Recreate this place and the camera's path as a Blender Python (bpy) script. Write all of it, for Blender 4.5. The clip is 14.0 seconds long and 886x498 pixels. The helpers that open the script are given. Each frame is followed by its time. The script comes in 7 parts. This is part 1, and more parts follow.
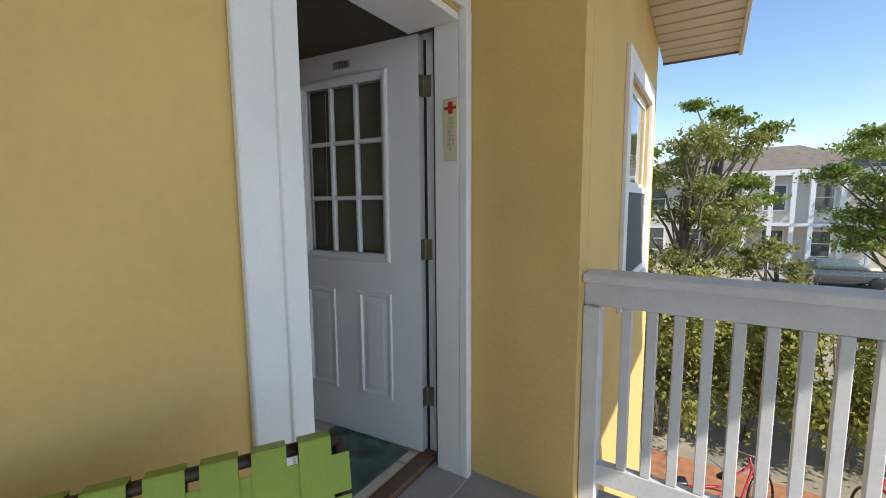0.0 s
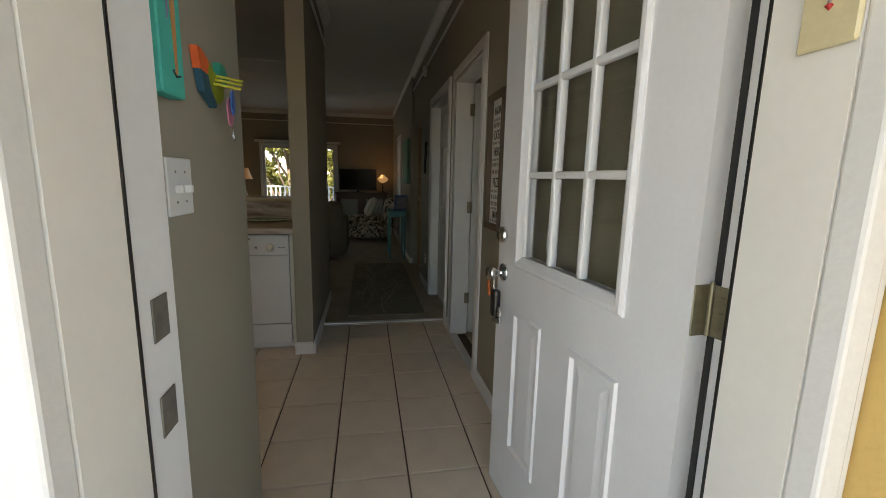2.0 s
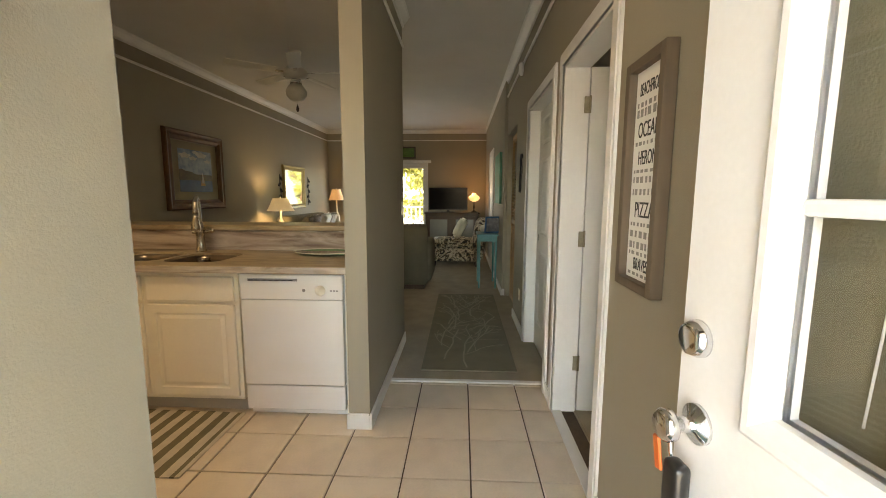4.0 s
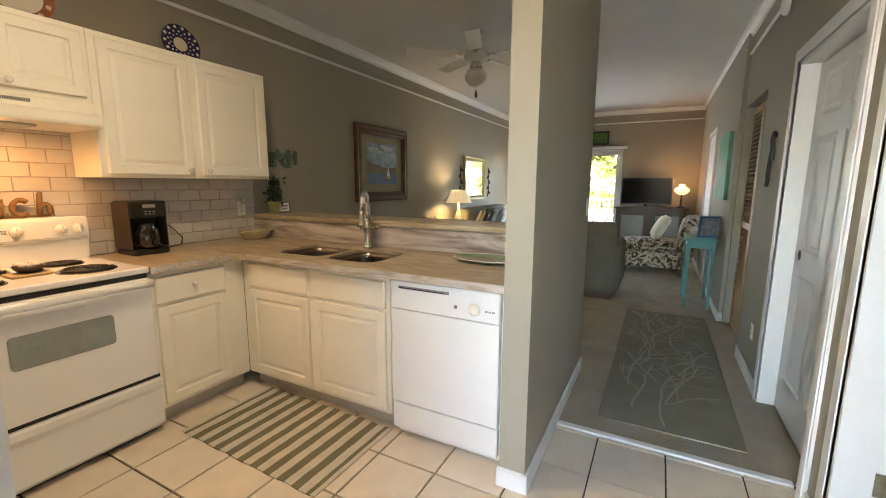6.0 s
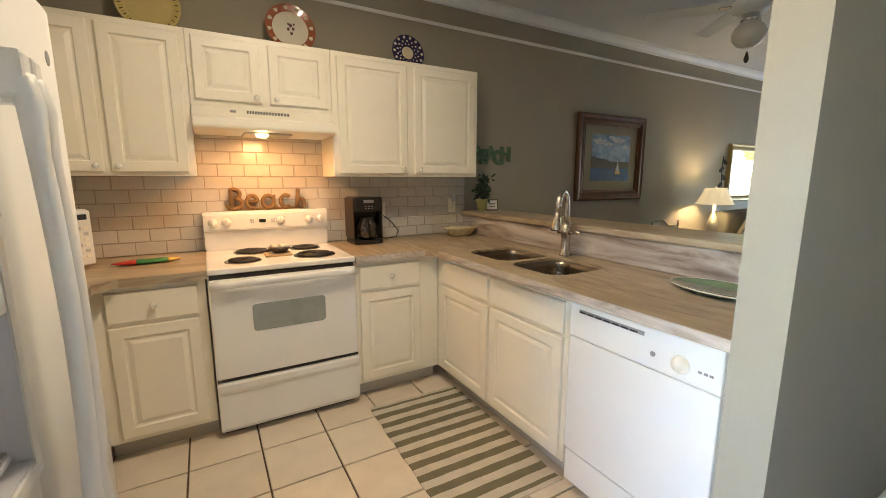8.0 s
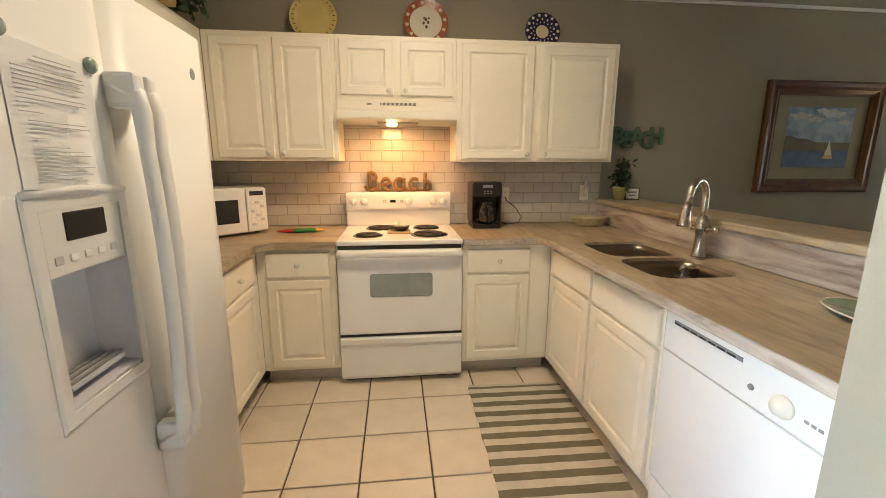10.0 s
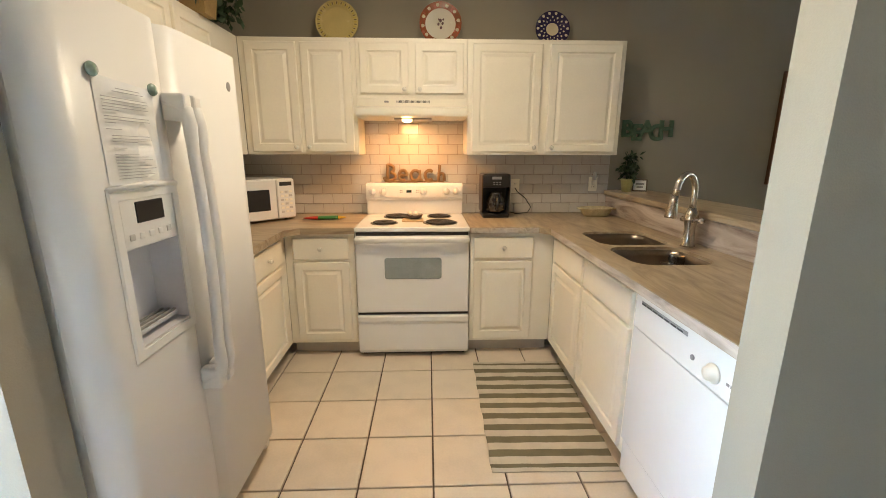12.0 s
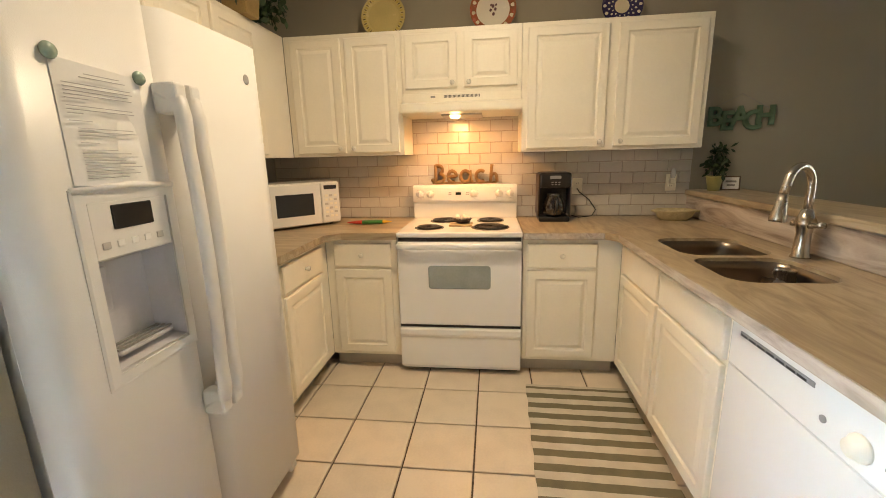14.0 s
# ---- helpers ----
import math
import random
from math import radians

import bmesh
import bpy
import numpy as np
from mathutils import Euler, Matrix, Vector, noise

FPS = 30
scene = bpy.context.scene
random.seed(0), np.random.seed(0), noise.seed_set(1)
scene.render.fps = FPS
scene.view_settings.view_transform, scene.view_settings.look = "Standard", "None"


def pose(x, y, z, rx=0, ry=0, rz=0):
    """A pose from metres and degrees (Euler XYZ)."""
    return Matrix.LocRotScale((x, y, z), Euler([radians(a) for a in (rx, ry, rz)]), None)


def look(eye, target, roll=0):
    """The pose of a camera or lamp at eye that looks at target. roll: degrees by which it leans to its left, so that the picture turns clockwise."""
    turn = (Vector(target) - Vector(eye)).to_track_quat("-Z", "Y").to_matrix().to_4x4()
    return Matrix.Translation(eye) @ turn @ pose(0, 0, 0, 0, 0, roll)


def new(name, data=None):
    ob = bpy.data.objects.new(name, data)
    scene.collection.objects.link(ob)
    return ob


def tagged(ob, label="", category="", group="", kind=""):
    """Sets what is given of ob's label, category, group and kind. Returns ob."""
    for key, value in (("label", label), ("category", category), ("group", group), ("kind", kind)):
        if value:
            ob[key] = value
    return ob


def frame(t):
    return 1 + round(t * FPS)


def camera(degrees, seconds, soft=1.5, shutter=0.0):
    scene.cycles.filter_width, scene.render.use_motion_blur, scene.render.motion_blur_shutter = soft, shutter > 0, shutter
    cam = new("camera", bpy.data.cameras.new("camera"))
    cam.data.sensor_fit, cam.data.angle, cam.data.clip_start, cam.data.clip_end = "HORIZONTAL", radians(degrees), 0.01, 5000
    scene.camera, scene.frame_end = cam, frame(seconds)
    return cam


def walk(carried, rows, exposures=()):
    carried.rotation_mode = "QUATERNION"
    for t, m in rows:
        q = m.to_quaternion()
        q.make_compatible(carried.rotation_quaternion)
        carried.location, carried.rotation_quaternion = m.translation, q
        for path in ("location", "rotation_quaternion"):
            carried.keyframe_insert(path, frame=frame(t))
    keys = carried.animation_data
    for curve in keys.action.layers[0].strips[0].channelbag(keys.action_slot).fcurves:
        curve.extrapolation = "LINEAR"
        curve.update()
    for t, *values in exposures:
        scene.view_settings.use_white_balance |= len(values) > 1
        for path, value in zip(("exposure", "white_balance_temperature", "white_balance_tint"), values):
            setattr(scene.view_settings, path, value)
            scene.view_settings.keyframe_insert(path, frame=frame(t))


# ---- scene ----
cam = camera(94.0, 14.0, 0.9)
PATH = [
    (0, (0.346, 0.215, 1.266), (-0.726, 1.89, 1.048), -0.4),
    (0.5, (0.248, 0.581, 1.315), (-1.167, 1.964, 1.023), 0.5),
    (1, (0.138, 0.842, 1.302), (-1.537, 1.884, 0.978), 0.8),
    (1.5, (0.015, 1.041, 1.287), (-1.833, 1.727, 0.946), 1.0),
    (2, (-0.157, 1.218, 1.279), (-2.096, 1.581, 0.947), 1.3),
    (2.5, (-0.317, 1.298, 1.285), (-2.287, 1.449, 0.974), 1.4),
    (2.7, (-0.397, 1.328, 1.292), (-2.372, 1.421, 0.992), 1.4),
    (4.8, (-1.247, 1.338, 1.356), (-3.206, 1.062, 1.066), 0.1),
    (5, (-1.295, 1.331, 1.375), (-3.239, 0.971, 1.068), 0.3),
    (5.3, (-1.38, 1.308, 1.363), (-3.289, 0.798, 1.049), 0.2),
    (5.5, (-1.424, 1.311, 1.362), (-3.296, 0.682, 1.045), 0.3),
    (6, (-1.522, 1.266, 1.353), (-3.274, 0.353, 1.039), 0.3),
    (6.5, (-1.629, 1.211, 1.355), (-3.218, 0.036, 1.043), 0.3),
    (7, (-1.733, 1.178, 1.353), (-3.132, -0.217, 1.04), 0.4),
    (7.5, (-1.849, 1.2, 1.363), (-3.046, -0.37, 1.041), 0.3),
    (8, (-1.95, 1.24, 1.36), (-2.931, -0.47, 1.026), 0.0),
    (8.5, (-2.046, 1.255, 1.361), (-2.815, -0.559, 1.02), -0.5),
    (9, (-2.156, 1.275, 1.354), (-2.666, -0.625, 0.992), -0.6),
    (9.2, (-2.181, 1.283, 1.36), (-2.614, -0.633, 0.983), -0.4),
    (11.5, (-2.413, 1.567, 1.366), (-2.494, -0.384, 0.937), 0.3),
    (12, (-2.406, 1.591, 1.396), (-2.478, -0.354, 0.938), 0.1),
    (12.5, (-2.401, 1.592, 1.4), (-2.45, -0.352, 0.933), -0.3),
    (13, (-2.416, 1.57, 1.382), (-2.41, -0.376, 0.919), -0.7),
    (13.5, (-2.45, 1.507, 1.368), (-2.354, -0.439, 0.916), -1.1),
    (14, (-2.501, 1.342, 1.358), (-2.266, -0.596, 0.922), -1.4),
]
EXPOSURES = [(0, 0.6, 6500, 10), (0.6, 0.8, 6400, 9), (1.0, 1.05, 6800, 10), (1.5, 1.42, 7200, 10), (2.0, 1.85, 7800, 11), (2.7, 2.5, 9300, 12), (4.8, 4.65, 7900, 12), (5.5, 4.75, 6900, 10), (6.5, 4.8, 6900, 11), (8.0, 4.85, 6350, 9), (9.0, 4.9, 6600, 10), (11.5, 4.95, 6300, 9), (12.5, 4.95, 6350, 9), (14, 4.95, 7000, 10)]
walk(cam, [(t, look(eye, target, roll)) for t, eye, target, roll in PATH], EXPOSURES)

# ---- place ----
# world, sun
world = bpy.data.worlds.new("sky")
scene.world = world
world.use_nodes = True
_wn = world.node_tree.nodes
_sky = _wn.new("ShaderNodeTexSky")
_sky.sky_type = "NISHITA"
_sky.sun_disc = False
_sky.sun_elevation = radians(40)
_sky.sun_rotation = radians(108)
_sky.air_density, _sky.dust_density, _sky.ozone_density = 1.0, 0.15, 3.0
_wl = world.node_tree.links
_tc, _mp, _nz, _rp, _mx = (_wn.new("ShaderNode" + k) for k in ("TexCoord", "Mapping", "TexNoise", "ValToRGB", "Mix"))
_mp.inputs["Scale"].default_value = (0.9, 0.9, 5.0)
_nz.inputs["Scale"].default_value, _nz.inputs["Detail"].default_value = 1.5, 6
_rp.color_ramp.elements[0].position, _rp.color_ramp.elements[0].color = 0.5, (0, 0, 0, 1)
_rp.color_ramp.elements[1].position, _rp.color_ramp.elements[1].color = 0.75, (0.5, 0.5, 0.5, 1)
_mx.data_type = "RGBA"
_wl.new(_tc.outputs["Generated"], _mp.inputs["Vector"]), _wl.new(_mp.outputs["Vector"], _nz.inputs["Vector"])
_wl.new(_nz.outputs["Fac"], _rp.inputs["Fac"]), _wl.new(_rp.outputs["Color"], _mx.inputs[0])
_wl.new(_sky.outputs["Color"], _mx.inputs[6])
_mx.inputs[7].default_value = (4.2, 4.4, 4.8, 1)
_wl.new(_mx.outputs[2], _wn["Background"].inputs["Color"])
_wn["Background"].inputs["Strength"].default_value = 0.15


def lamp(name, kind, m, energy, color=(1, 1, 1), **kw):
    data = bpy.data.lights.new(name, kind)
    data.energy, data.color = energy, color
    if kind == "SUN":
        data.angle = kw["angle"]
    elif kind == "AREA":
        data.shape, data.size, data.size_y = "RECTANGLE", kw["size"], kw["size_y"]
    else:
        data.shadow_soft_size = kw["size"]
        if kind == "SPOT":
            data.spot_size, data.spot_blend = radians(kw["cone"]), 0.6
    ob = new(name, data)
    ob.matrix_world = m
    return ob


lamp("sun", "SUN", look((9.0, -3.0, 8.0), (0, 0, 0)), 4.5, (1.0, 0.93, 0.82), angle=radians(0.5))


# daylight of the porch coming in at the open entry door
lamp("entry_daylight", "AREA", look((-0.70, 1.36, 1.03), (-3.0, 1.36, 0.95)), 0.27, (0.17, 0.45, 1.0), size=0.82, size_y=1.95)


# daylight of the deck coming in at the sliding glass door
lamp("slider_daylight", "AREA", look((-10.44, -0.32, 1.05), (-8.4, 0.2, 0.05)), 0.8, (0.5, 0.72, 1.0), size=1.6, size_y=1.8)


# ---- materials ----
def mat(name, color, rough=0.6, metal=0.0, var=0.12, scale=8.0, fine=120.0, bump=0.1, coat=0.0, tint=None, rand=0.0, stretch=None, spec=0.5):
    """Principled surface with two scales of colour change and fine relief."""
    m = bpy.data.materials.new(name)
    m.use_nodes = True
    nt = m.node_tree
    n, l = nt.nodes, nt.links
    b = n["Principled BSDF"]
    b.inputs["Roughness"].default_value = rough
    b.inputs["Metallic"].default_value = metal
    b.inputs["Coat Weight"].default_value = coat
    b.inputs["Specular IOR Level"].default_value = spec
    tc = n.new("ShaderNodeTexCoord")
    src = tc.outputs["Object"]
    if stretch:
        mp = n.new("ShaderNodeMapping")
        mp.inputs["Scale"].default_value = stretch
        l.new(src, mp.inputs["Vector"])
        src = mp.outputs["Vector"]
    big = n.new("ShaderNodeTexNoise")
    big.inputs["Scale"].default_value, big.inputs["Detail"].default_value = scale, 4
    small = n.new("ShaderNodeTexNoise")
    small.inputs["Scale"].default_value, small.inputs["Detail"].default_value = fine, 3
    l.new(src, big.inputs["Vector"]), l.new(src, small.inputs["Vector"])
    add = n.new("ShaderNodeMath")
    add.operation = "MULTIPLY_ADD"
    add.inputs[1].default_value = 0.45
    l.new(small.outputs["Fac"], add.inputs[0])
    l.new(big.outputs["Fac"], add.inputs[2])
    fac = add.outputs[0]
    if rand:
        oi = n.new("ShaderNodeObjectInfo")
        ra = n.new("ShaderNodeMath")
        ra.operation = "MULTIPLY_ADD"
        ra.inputs[1].default_value = rand
        l.new(oi.outputs["Random"], ra.inputs[0])
        l.new(fac, ra.inputs[2])
        fac = ra.outputs[0]
    ramp = n.new("ShaderNodeValToRGB")
    lo = [c * (1 - var) for c in (tint or color)]
    hi = [min(1.0, c * (1 + var * 0.6)) for c in color]
    ramp.color_ramp.elements[0].position, ramp.color_ramp.elements[0].color = 0.42, (*lo, 1)
    ramp.color_ramp.elements[1].position, ramp.color_ramp.elements[1].color = 1.0 + rand * 0.7, (*hi, 1)
    l.new(fac, ramp.inputs["Fac"])
    l.new(ramp.outputs["Color"], b.inputs["Base Color"])
    rr = n.new("ShaderNodeMapRange")
    rr.inputs["To Min"].default_value, rr.inputs["To Max"].default_value = max(0.02, rough - 0.06), min(1, rough + 0.08)
    l.new(big.outputs["Fac"], rr.inputs["Value"])
    l.new(rr.outputs["Result"], b.inputs["Roughness"])
    if bump:
        bp = n.new("ShaderNodeBump")
        bp.inputs["Strength"].default_value, bp.inputs["Distance"].default_value = bump, 0.004
        l.new(small.outputs["Fac"], bp.inputs["Height"])
        l.new(bp.outputs["Normal"], b.inputs["Normal"])
    return m


def glow(name, color, strength, base=(0.8, 0.75, 0.65)):
    m = mat(name, base, 0.6, bump=0)
    b = m.node_tree.nodes["Principled BSDF"]
    b.inputs["Emission Color"].default_value = (*color, 1)
    b.inputs["Emission Strength"].default_value = strength
    return m


def glass(name, tint=(1, 1, 1), rough=0.02):
    """Clear pane: see-through, with gloss that grows towards grazing views."""
    m = bpy.data.materials.new(name)
    m.use_nodes = True
    n, l = m.node_tree.nodes, m.node_tree.links
    n.remove(n["Principled BSDF"])
    tr, gl, mx = n.new("ShaderNodeBsdfTransparent"), n.new("ShaderNodeBsdfGlossy"), n.new("ShaderNodeMixShader")
    tr.inputs["Color"].default_value = (*tint, 1)
    gl.inputs["Roughness"].default_value = rough
    lw, pw, ma = n.new("ShaderNodeLayerWeight"), n.new("ShaderNodeMath"), n.new("ShaderNodeMath")
    lw.inputs["Blend"].default_value = 0.5
    pw.operation, pw.inputs[1].default_value = "POWER", 5.0
    ma.operation, ma.inputs[1].default_value, ma.inputs[2].default_value = "MULTIPLY_ADD", 0.9, 0.04
    l.new(lw.outputs["Facing"], pw.inputs[0]), l.new(pw.outputs[0], ma.inputs[0]), l.new(ma.outputs[0], mx.inputs["Fac"])
    l.new(tr.outputs[0], mx.inputs[1]), l.new(gl.outputs[0], mx.inputs[2])
    l.new(mx.outputs[0], n["Material Output"].inputs["Surface"])
    return m


def veined(name, dark, mid, light, along, scale=1.0):
    """Laminate with long wavy veins along one axis."""
    m = mat(name, mid, 0.32, var=0.2, bump=0.02)
    n, l = m.node_tree.nodes, m.node_tree.links
    tc = n.new("ShaderNodeTexCoord")
    mp = n.new("ShaderNodeMapping")
    st = [7.0 * scale, 7.0 * scale, 9.0 * scale]
    st[along] = 1.3 * scale
    mp.inputs["Scale"].default_value = st
    nz = n.new("ShaderNodeTexNoise")
    nz.inputs["Scale"].default_value, nz.inputs["Detail"].default_value = 1.6, 8
    nz.inputs["Roughness"].default_value, nz.inputs["Distortion"].default_value = 0.62, 1.6
    rp = n.new("ShaderNodeValToRGB")
    e = rp.color_ramp.elements
    e[0].position, e[0].color = 0.32, (*dark, 1)
    e[1].position, e[1].color = 0.68, (*light, 1)
    k = e.new(0.5)
    k.color = (*mid, 1)
    l.new(tc.outputs["Object"], mp.inputs["Vector"]), l.new(mp.outputs["Vector"], nz.inputs["Vector"])
    l.new(nz.outputs["Fac"], rp.inputs["Fac"]), l.new(rp.outputs["Color"], n["Principled BSDF"].inputs["Base Color"])
    return m


WALL = mat("greige_wall_paint", (0.345, 0.31, 0.238), 0.75, var=0.06, scale=2.5, fine=260, bump=0.18)
CEIL = mat("ceiling_paint", (0.62, 0.6, 0.56), 0.9, var=0.05, scale=3, fine=160, bump=0.35)
TRIM = mat("white_trim_paint", (0.78, 0.77, 0.74), 0.42, var=0.05, scale=5, fine=60, bump=0.04)
XTRIM = mat("white_exterior_trim", (0.72, 0.72, 0.72), 0.6, var=0.08, scale=4, fine=90, bump=0.15)
CAB = mat("cream_cabinet_paint", (0.86, 0.81, 0.68), 0.36, var=0.05, scale=4, fine=70, bump=0.03)
APPL = mat("white_enamel", (0.82, 0.81, 0.77), 0.22, var=0.03, scale=5, fine=300, bump=0.02, coat=0.3)
FRIDGE = mat("white_pebbled_steel", (0.76, 0.745, 0.71), 0.33, var=0.03, scale=4, fine=420, bump=0.12)
DOORP = mat("grey_white_door_paint", (0.75, 0.74, 0.73), 0.5, var=0.06, scale=4, fine=80, bump=0.05)
YELLOW = mat("yellow_stucco", (0.6, 0.415, 0.15), 0.85, var=0.1, scale=3, fine=42, bump=0.8)
TILE = mat("beige_floor_tile", (0.69, 0.6, 0.48), 0.3, var=0.12, scale=7, fine=90, bump=0.05, rand=0.25)
GROUT = mat("brown_grout", (0.11, 0.078, 0.052), 0.9, var=0.25, scale=20, bump=0.3)
SUBWAY = mat("pale_subway_tile", (0.58, 0.54, 0.48), 0.16, var=0.06, scale=6, fine=60, bump=0.04, coat=0.3, rand=0.2)
SGROUT = mat("tan_wall_grout", (0.36, 0.3, 0.24), 0.9, var=0.15, scale=30, bump=0.2)
CARPET = mat("beige_carpet", (0.42, 0.36, 0.27), 1.0, var=0.18, scale=5, fine=420, bump=0.9, spec=0.1)
LAM_X = veined("travertine_laminate", (0.26, 0.19, 0.125), (0.4, 0.318, 0.208), (0.52, 0.438, 0.315), 0)
LAM_Y = veined("travertine_laminate_long", (0.26, 0.19, 0.125), (0.4, 0.318, 0.208), (0.52, 0.438, 0.315), 1)
STEEL = mat("brushed_steel", (0.5, 0.47, 0.43), 0.3, 1.0, var=0.15, scale=6, fine=200, bump=0.05)
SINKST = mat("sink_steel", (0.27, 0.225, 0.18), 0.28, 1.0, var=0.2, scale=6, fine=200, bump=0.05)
NICKEL = mat("brushed_nickel", (0.6, 0.56, 0.5), 0.25, 1.0, var=0.1, scale=8, fine=260, bump=0.03)
CHROME = mat("polished_chrome", (0.75, 0.75, 0.75), 0.08, 1.0, var=0.05, bump=0)
BLACK = mat("black_plastic", (0.015, 0.014, 0.013), 0.3, var=0.2, scale=10, bump=0.03)
COIL = mat("burner_coil", (0.02, 0.018, 0.017), 0.5, 0.3, var=0.3, bump=0.1)
SMOKE = mat("oven_glass", (0.26, 0.28, 0.25), 0.06, var=0.2, scale=9, bump=0, coat=1.0)
DKWOOD = mat("dark_wood", (0.06, 0.035, 0.022), 0.45, var=0.35, scale=6, fine=40, bump=0.1, stretch=(1, 1, 0.15))
GOLDWOOD = mat("gilt_wood", (0.12, 0.045, 0.01), 0.4, 0.2, var=0.4, scale=12, fine=60, bump=0.25)
GREYWOOD = mat("weathered_grey_wood", (0.14, 0.1, 0.066), 0.6, var=0.35, scale=5, fine=50, bump=0.2, stretch=(1, 1, 0.1))
TEAL = mat("teal_paint", (0.06, 0.25, 0.25), 0.5, var=0.2, scale=10, bump=0.05)
PAPER = mat("white_paper", (0.82, 0.81, 0.78), 0.8, var=0.04, scale=5, bump=0.05)
INK = mat("black_ink", (0.03, 0.03, 0.03), 0.7, var=0.2, bump=0)
BTN = mat("pale_grey_button", (0.55, 0.53, 0.5), 0.4, bump=0)
GREYINK = mat("grey_print", (0.3, 0.29, 0.28), 0.7, var=0.2, bump=0)
PANE = glass("clear_glass")
MIRROR = mat("mirror_glass", (0.9, 0.9, 0.9), 0.02, 1.0, var=0.01, bump=0)


# ---- mesh helpers ----
def mesh_of(bm, name, material, smooth=False):
    me = bpy.data.meshes.new(name)
    bmesh.ops.recalc_face_normals(bm, faces=bm.faces[:])
    bm.to_mesh(me)
    bm.free()
    for p in me.polygons:
        p.use_smooth = smooth
    for k in (material if isinstance(material, (list, tuple)) else [material]):
        me.materials.append(k)
    return me


def part(name, bm, material, parent=None, label="", smooth=False, at=None):
    ob = new(name, mesh_of(bm, name, material, smooth))
    if parent is not None:
        ob.parent = parent
    if at is not None:
        ob.matrix_basis = at
    if label:
        tagged(ob, label)
    return ob


GROUPS = {"wall_cabinet": "kitchen wall cabinets", "base_cabinet": "kitchen base cabinets", "display_plate": "plates on the wall cabinets",
          "plate_stand": "plate stands on the wall cabinets", "vine_sconce": "iron ornaments beside the mirror", "table_lamp": "living room table lamps",
          "throw_pillow": "throw pillows", "louvre_door": "louvred closet doors", "bicycle": "bicycles below the porch", "shrub": "shrubs below the porch", "tree": "trees around the house"}


def thing(name, label, category, at=None, group="", kind=""):
    ob = new(name)
    ob.empty_display_size = 0.1
    if at is not None:
        ob.matrix_basis = at
    return tagged(ob, label, category, group or GROUPS.get(name, ""), kind)


def boxes(*bs, bevel=0.0, seg=1):
    """One bmesh with boxes x0, x1, y0, y1, z0, z1."""
    bm = bmesh.new()
    for x0, x1, y0, y1, z0, z1 in bs:
        v = [bm.verts.new((x, y, z)) for x in (x0, x1) for y in (y0, y1) for z in (z0, z1)]
        for f in ((0, 1, 3, 2), (4, 6, 7, 5), (0, 4, 5, 1), (2, 3, 7, 6), (0, 2, 6, 4), (1, 5, 7, 3)):
            bm.faces.new([v[i] for i in f])
    if bevel:
        bmesh.ops.bevel(bm, geom=bm.edges[:], offset=bevel, segments=seg, affect="EDGES", profile=0.5)
    return bm


def loft(loops, caps=True, bm=None, closed=True):
    """Skin over loops of points of equal count."""
    bm = bm or bmesh.new()
    rings = [[bm.verts.new(p) for p in lp] for lp in loops]
    for a, b in zip(rings, rings[1:]):
        k = len(a)
        for i in range(k if closed else k - 1):
            bm.faces.new((a[i], a[(i + 1) % k], b[(i + 1) % k], b[i]))
    if caps:
        bm.faces.new(rings[0][::-1])
        bm.faces.new(rings[-1])
    return bm


def rect_loop(w, h, inset, y, x0=0.0, z0=0.0):
    return [(x0 + inset, y, z0 + inset), (x0 + w - inset, y, z0 + inset), (x0 + w - inset, y, z0 + h - inset), (x0 + inset, y, z0 + h - inset)]


def panel(w, h, profile, x0=0.0, z0=0.0, bm=None):
    """Rectangular panel in the XZ plane, facing -Y; profile: (inset, y) from the back edge to the centre."""
    return loft([rect_loop(w, h, i, y, x0, z0) for i, y in profile], bm=bm)


def turned(profile, n=24, bm=None, centre=(0, 0, 0)):
    """Lathe round Z; profile: (radius, z)."""
    cx, cy, cz = centre
    return loft([[(cx + max(r, 1e-4) * math.cos(2 * math.pi * k / n), cy + max(r, 1e-4) * math.sin(2 * math.pi * k / n), cz + z) for k in range(n)] for r, z in profile], bm=bm)


def tube(points, radius, n=8, bm=None, taper=None):
    """Round bar along points."""
    bm = bm or bmesh.new()
    ps = [Vector(p) for p in points]
    loops = []
    up = Vector((0, 0, 1))
    side = None
    for i, p in enumerate(ps):
        d = (ps[min(i + 1, len(ps) - 1)] - ps[max(i - 1, 0)]).normalized()
        if side is None:
            side = d.cross(up) if abs(d.z) < 0.95 else d.cross(Vector((1, 0, 0)))
        side = (side - d * side.dot(d)).normalized()
        b = d.cross(side)
        r = radius if taper is None else radius * (1 + (taper - 1) * i / (len(ps) - 1))
        loops.append([p + r * (math.cos(2 * math.pi * k / n) * side + math.sin(2 * math.pi * k / n) * b) for k in range(n)])
    return loft(loops, bm=bm)


def rounded(w, h, r, n=5, cx=0.0, cy=0.0):
    """Rounded rectangle as 2D points."""
    out = []
    for sx, sy, a0 in ((1, 1, 0), (-1, 1, 90), (-1, -1, 180), (1, -1, 270)):
        for k in range(n + 1):
            a = radians(a0 + 90 * k / n)
            out.append((cx + sx * (w / 2 - r) + r * math.cos(a), cy + sy * (h / 2 - r) + r * math.sin(a)))
    return out


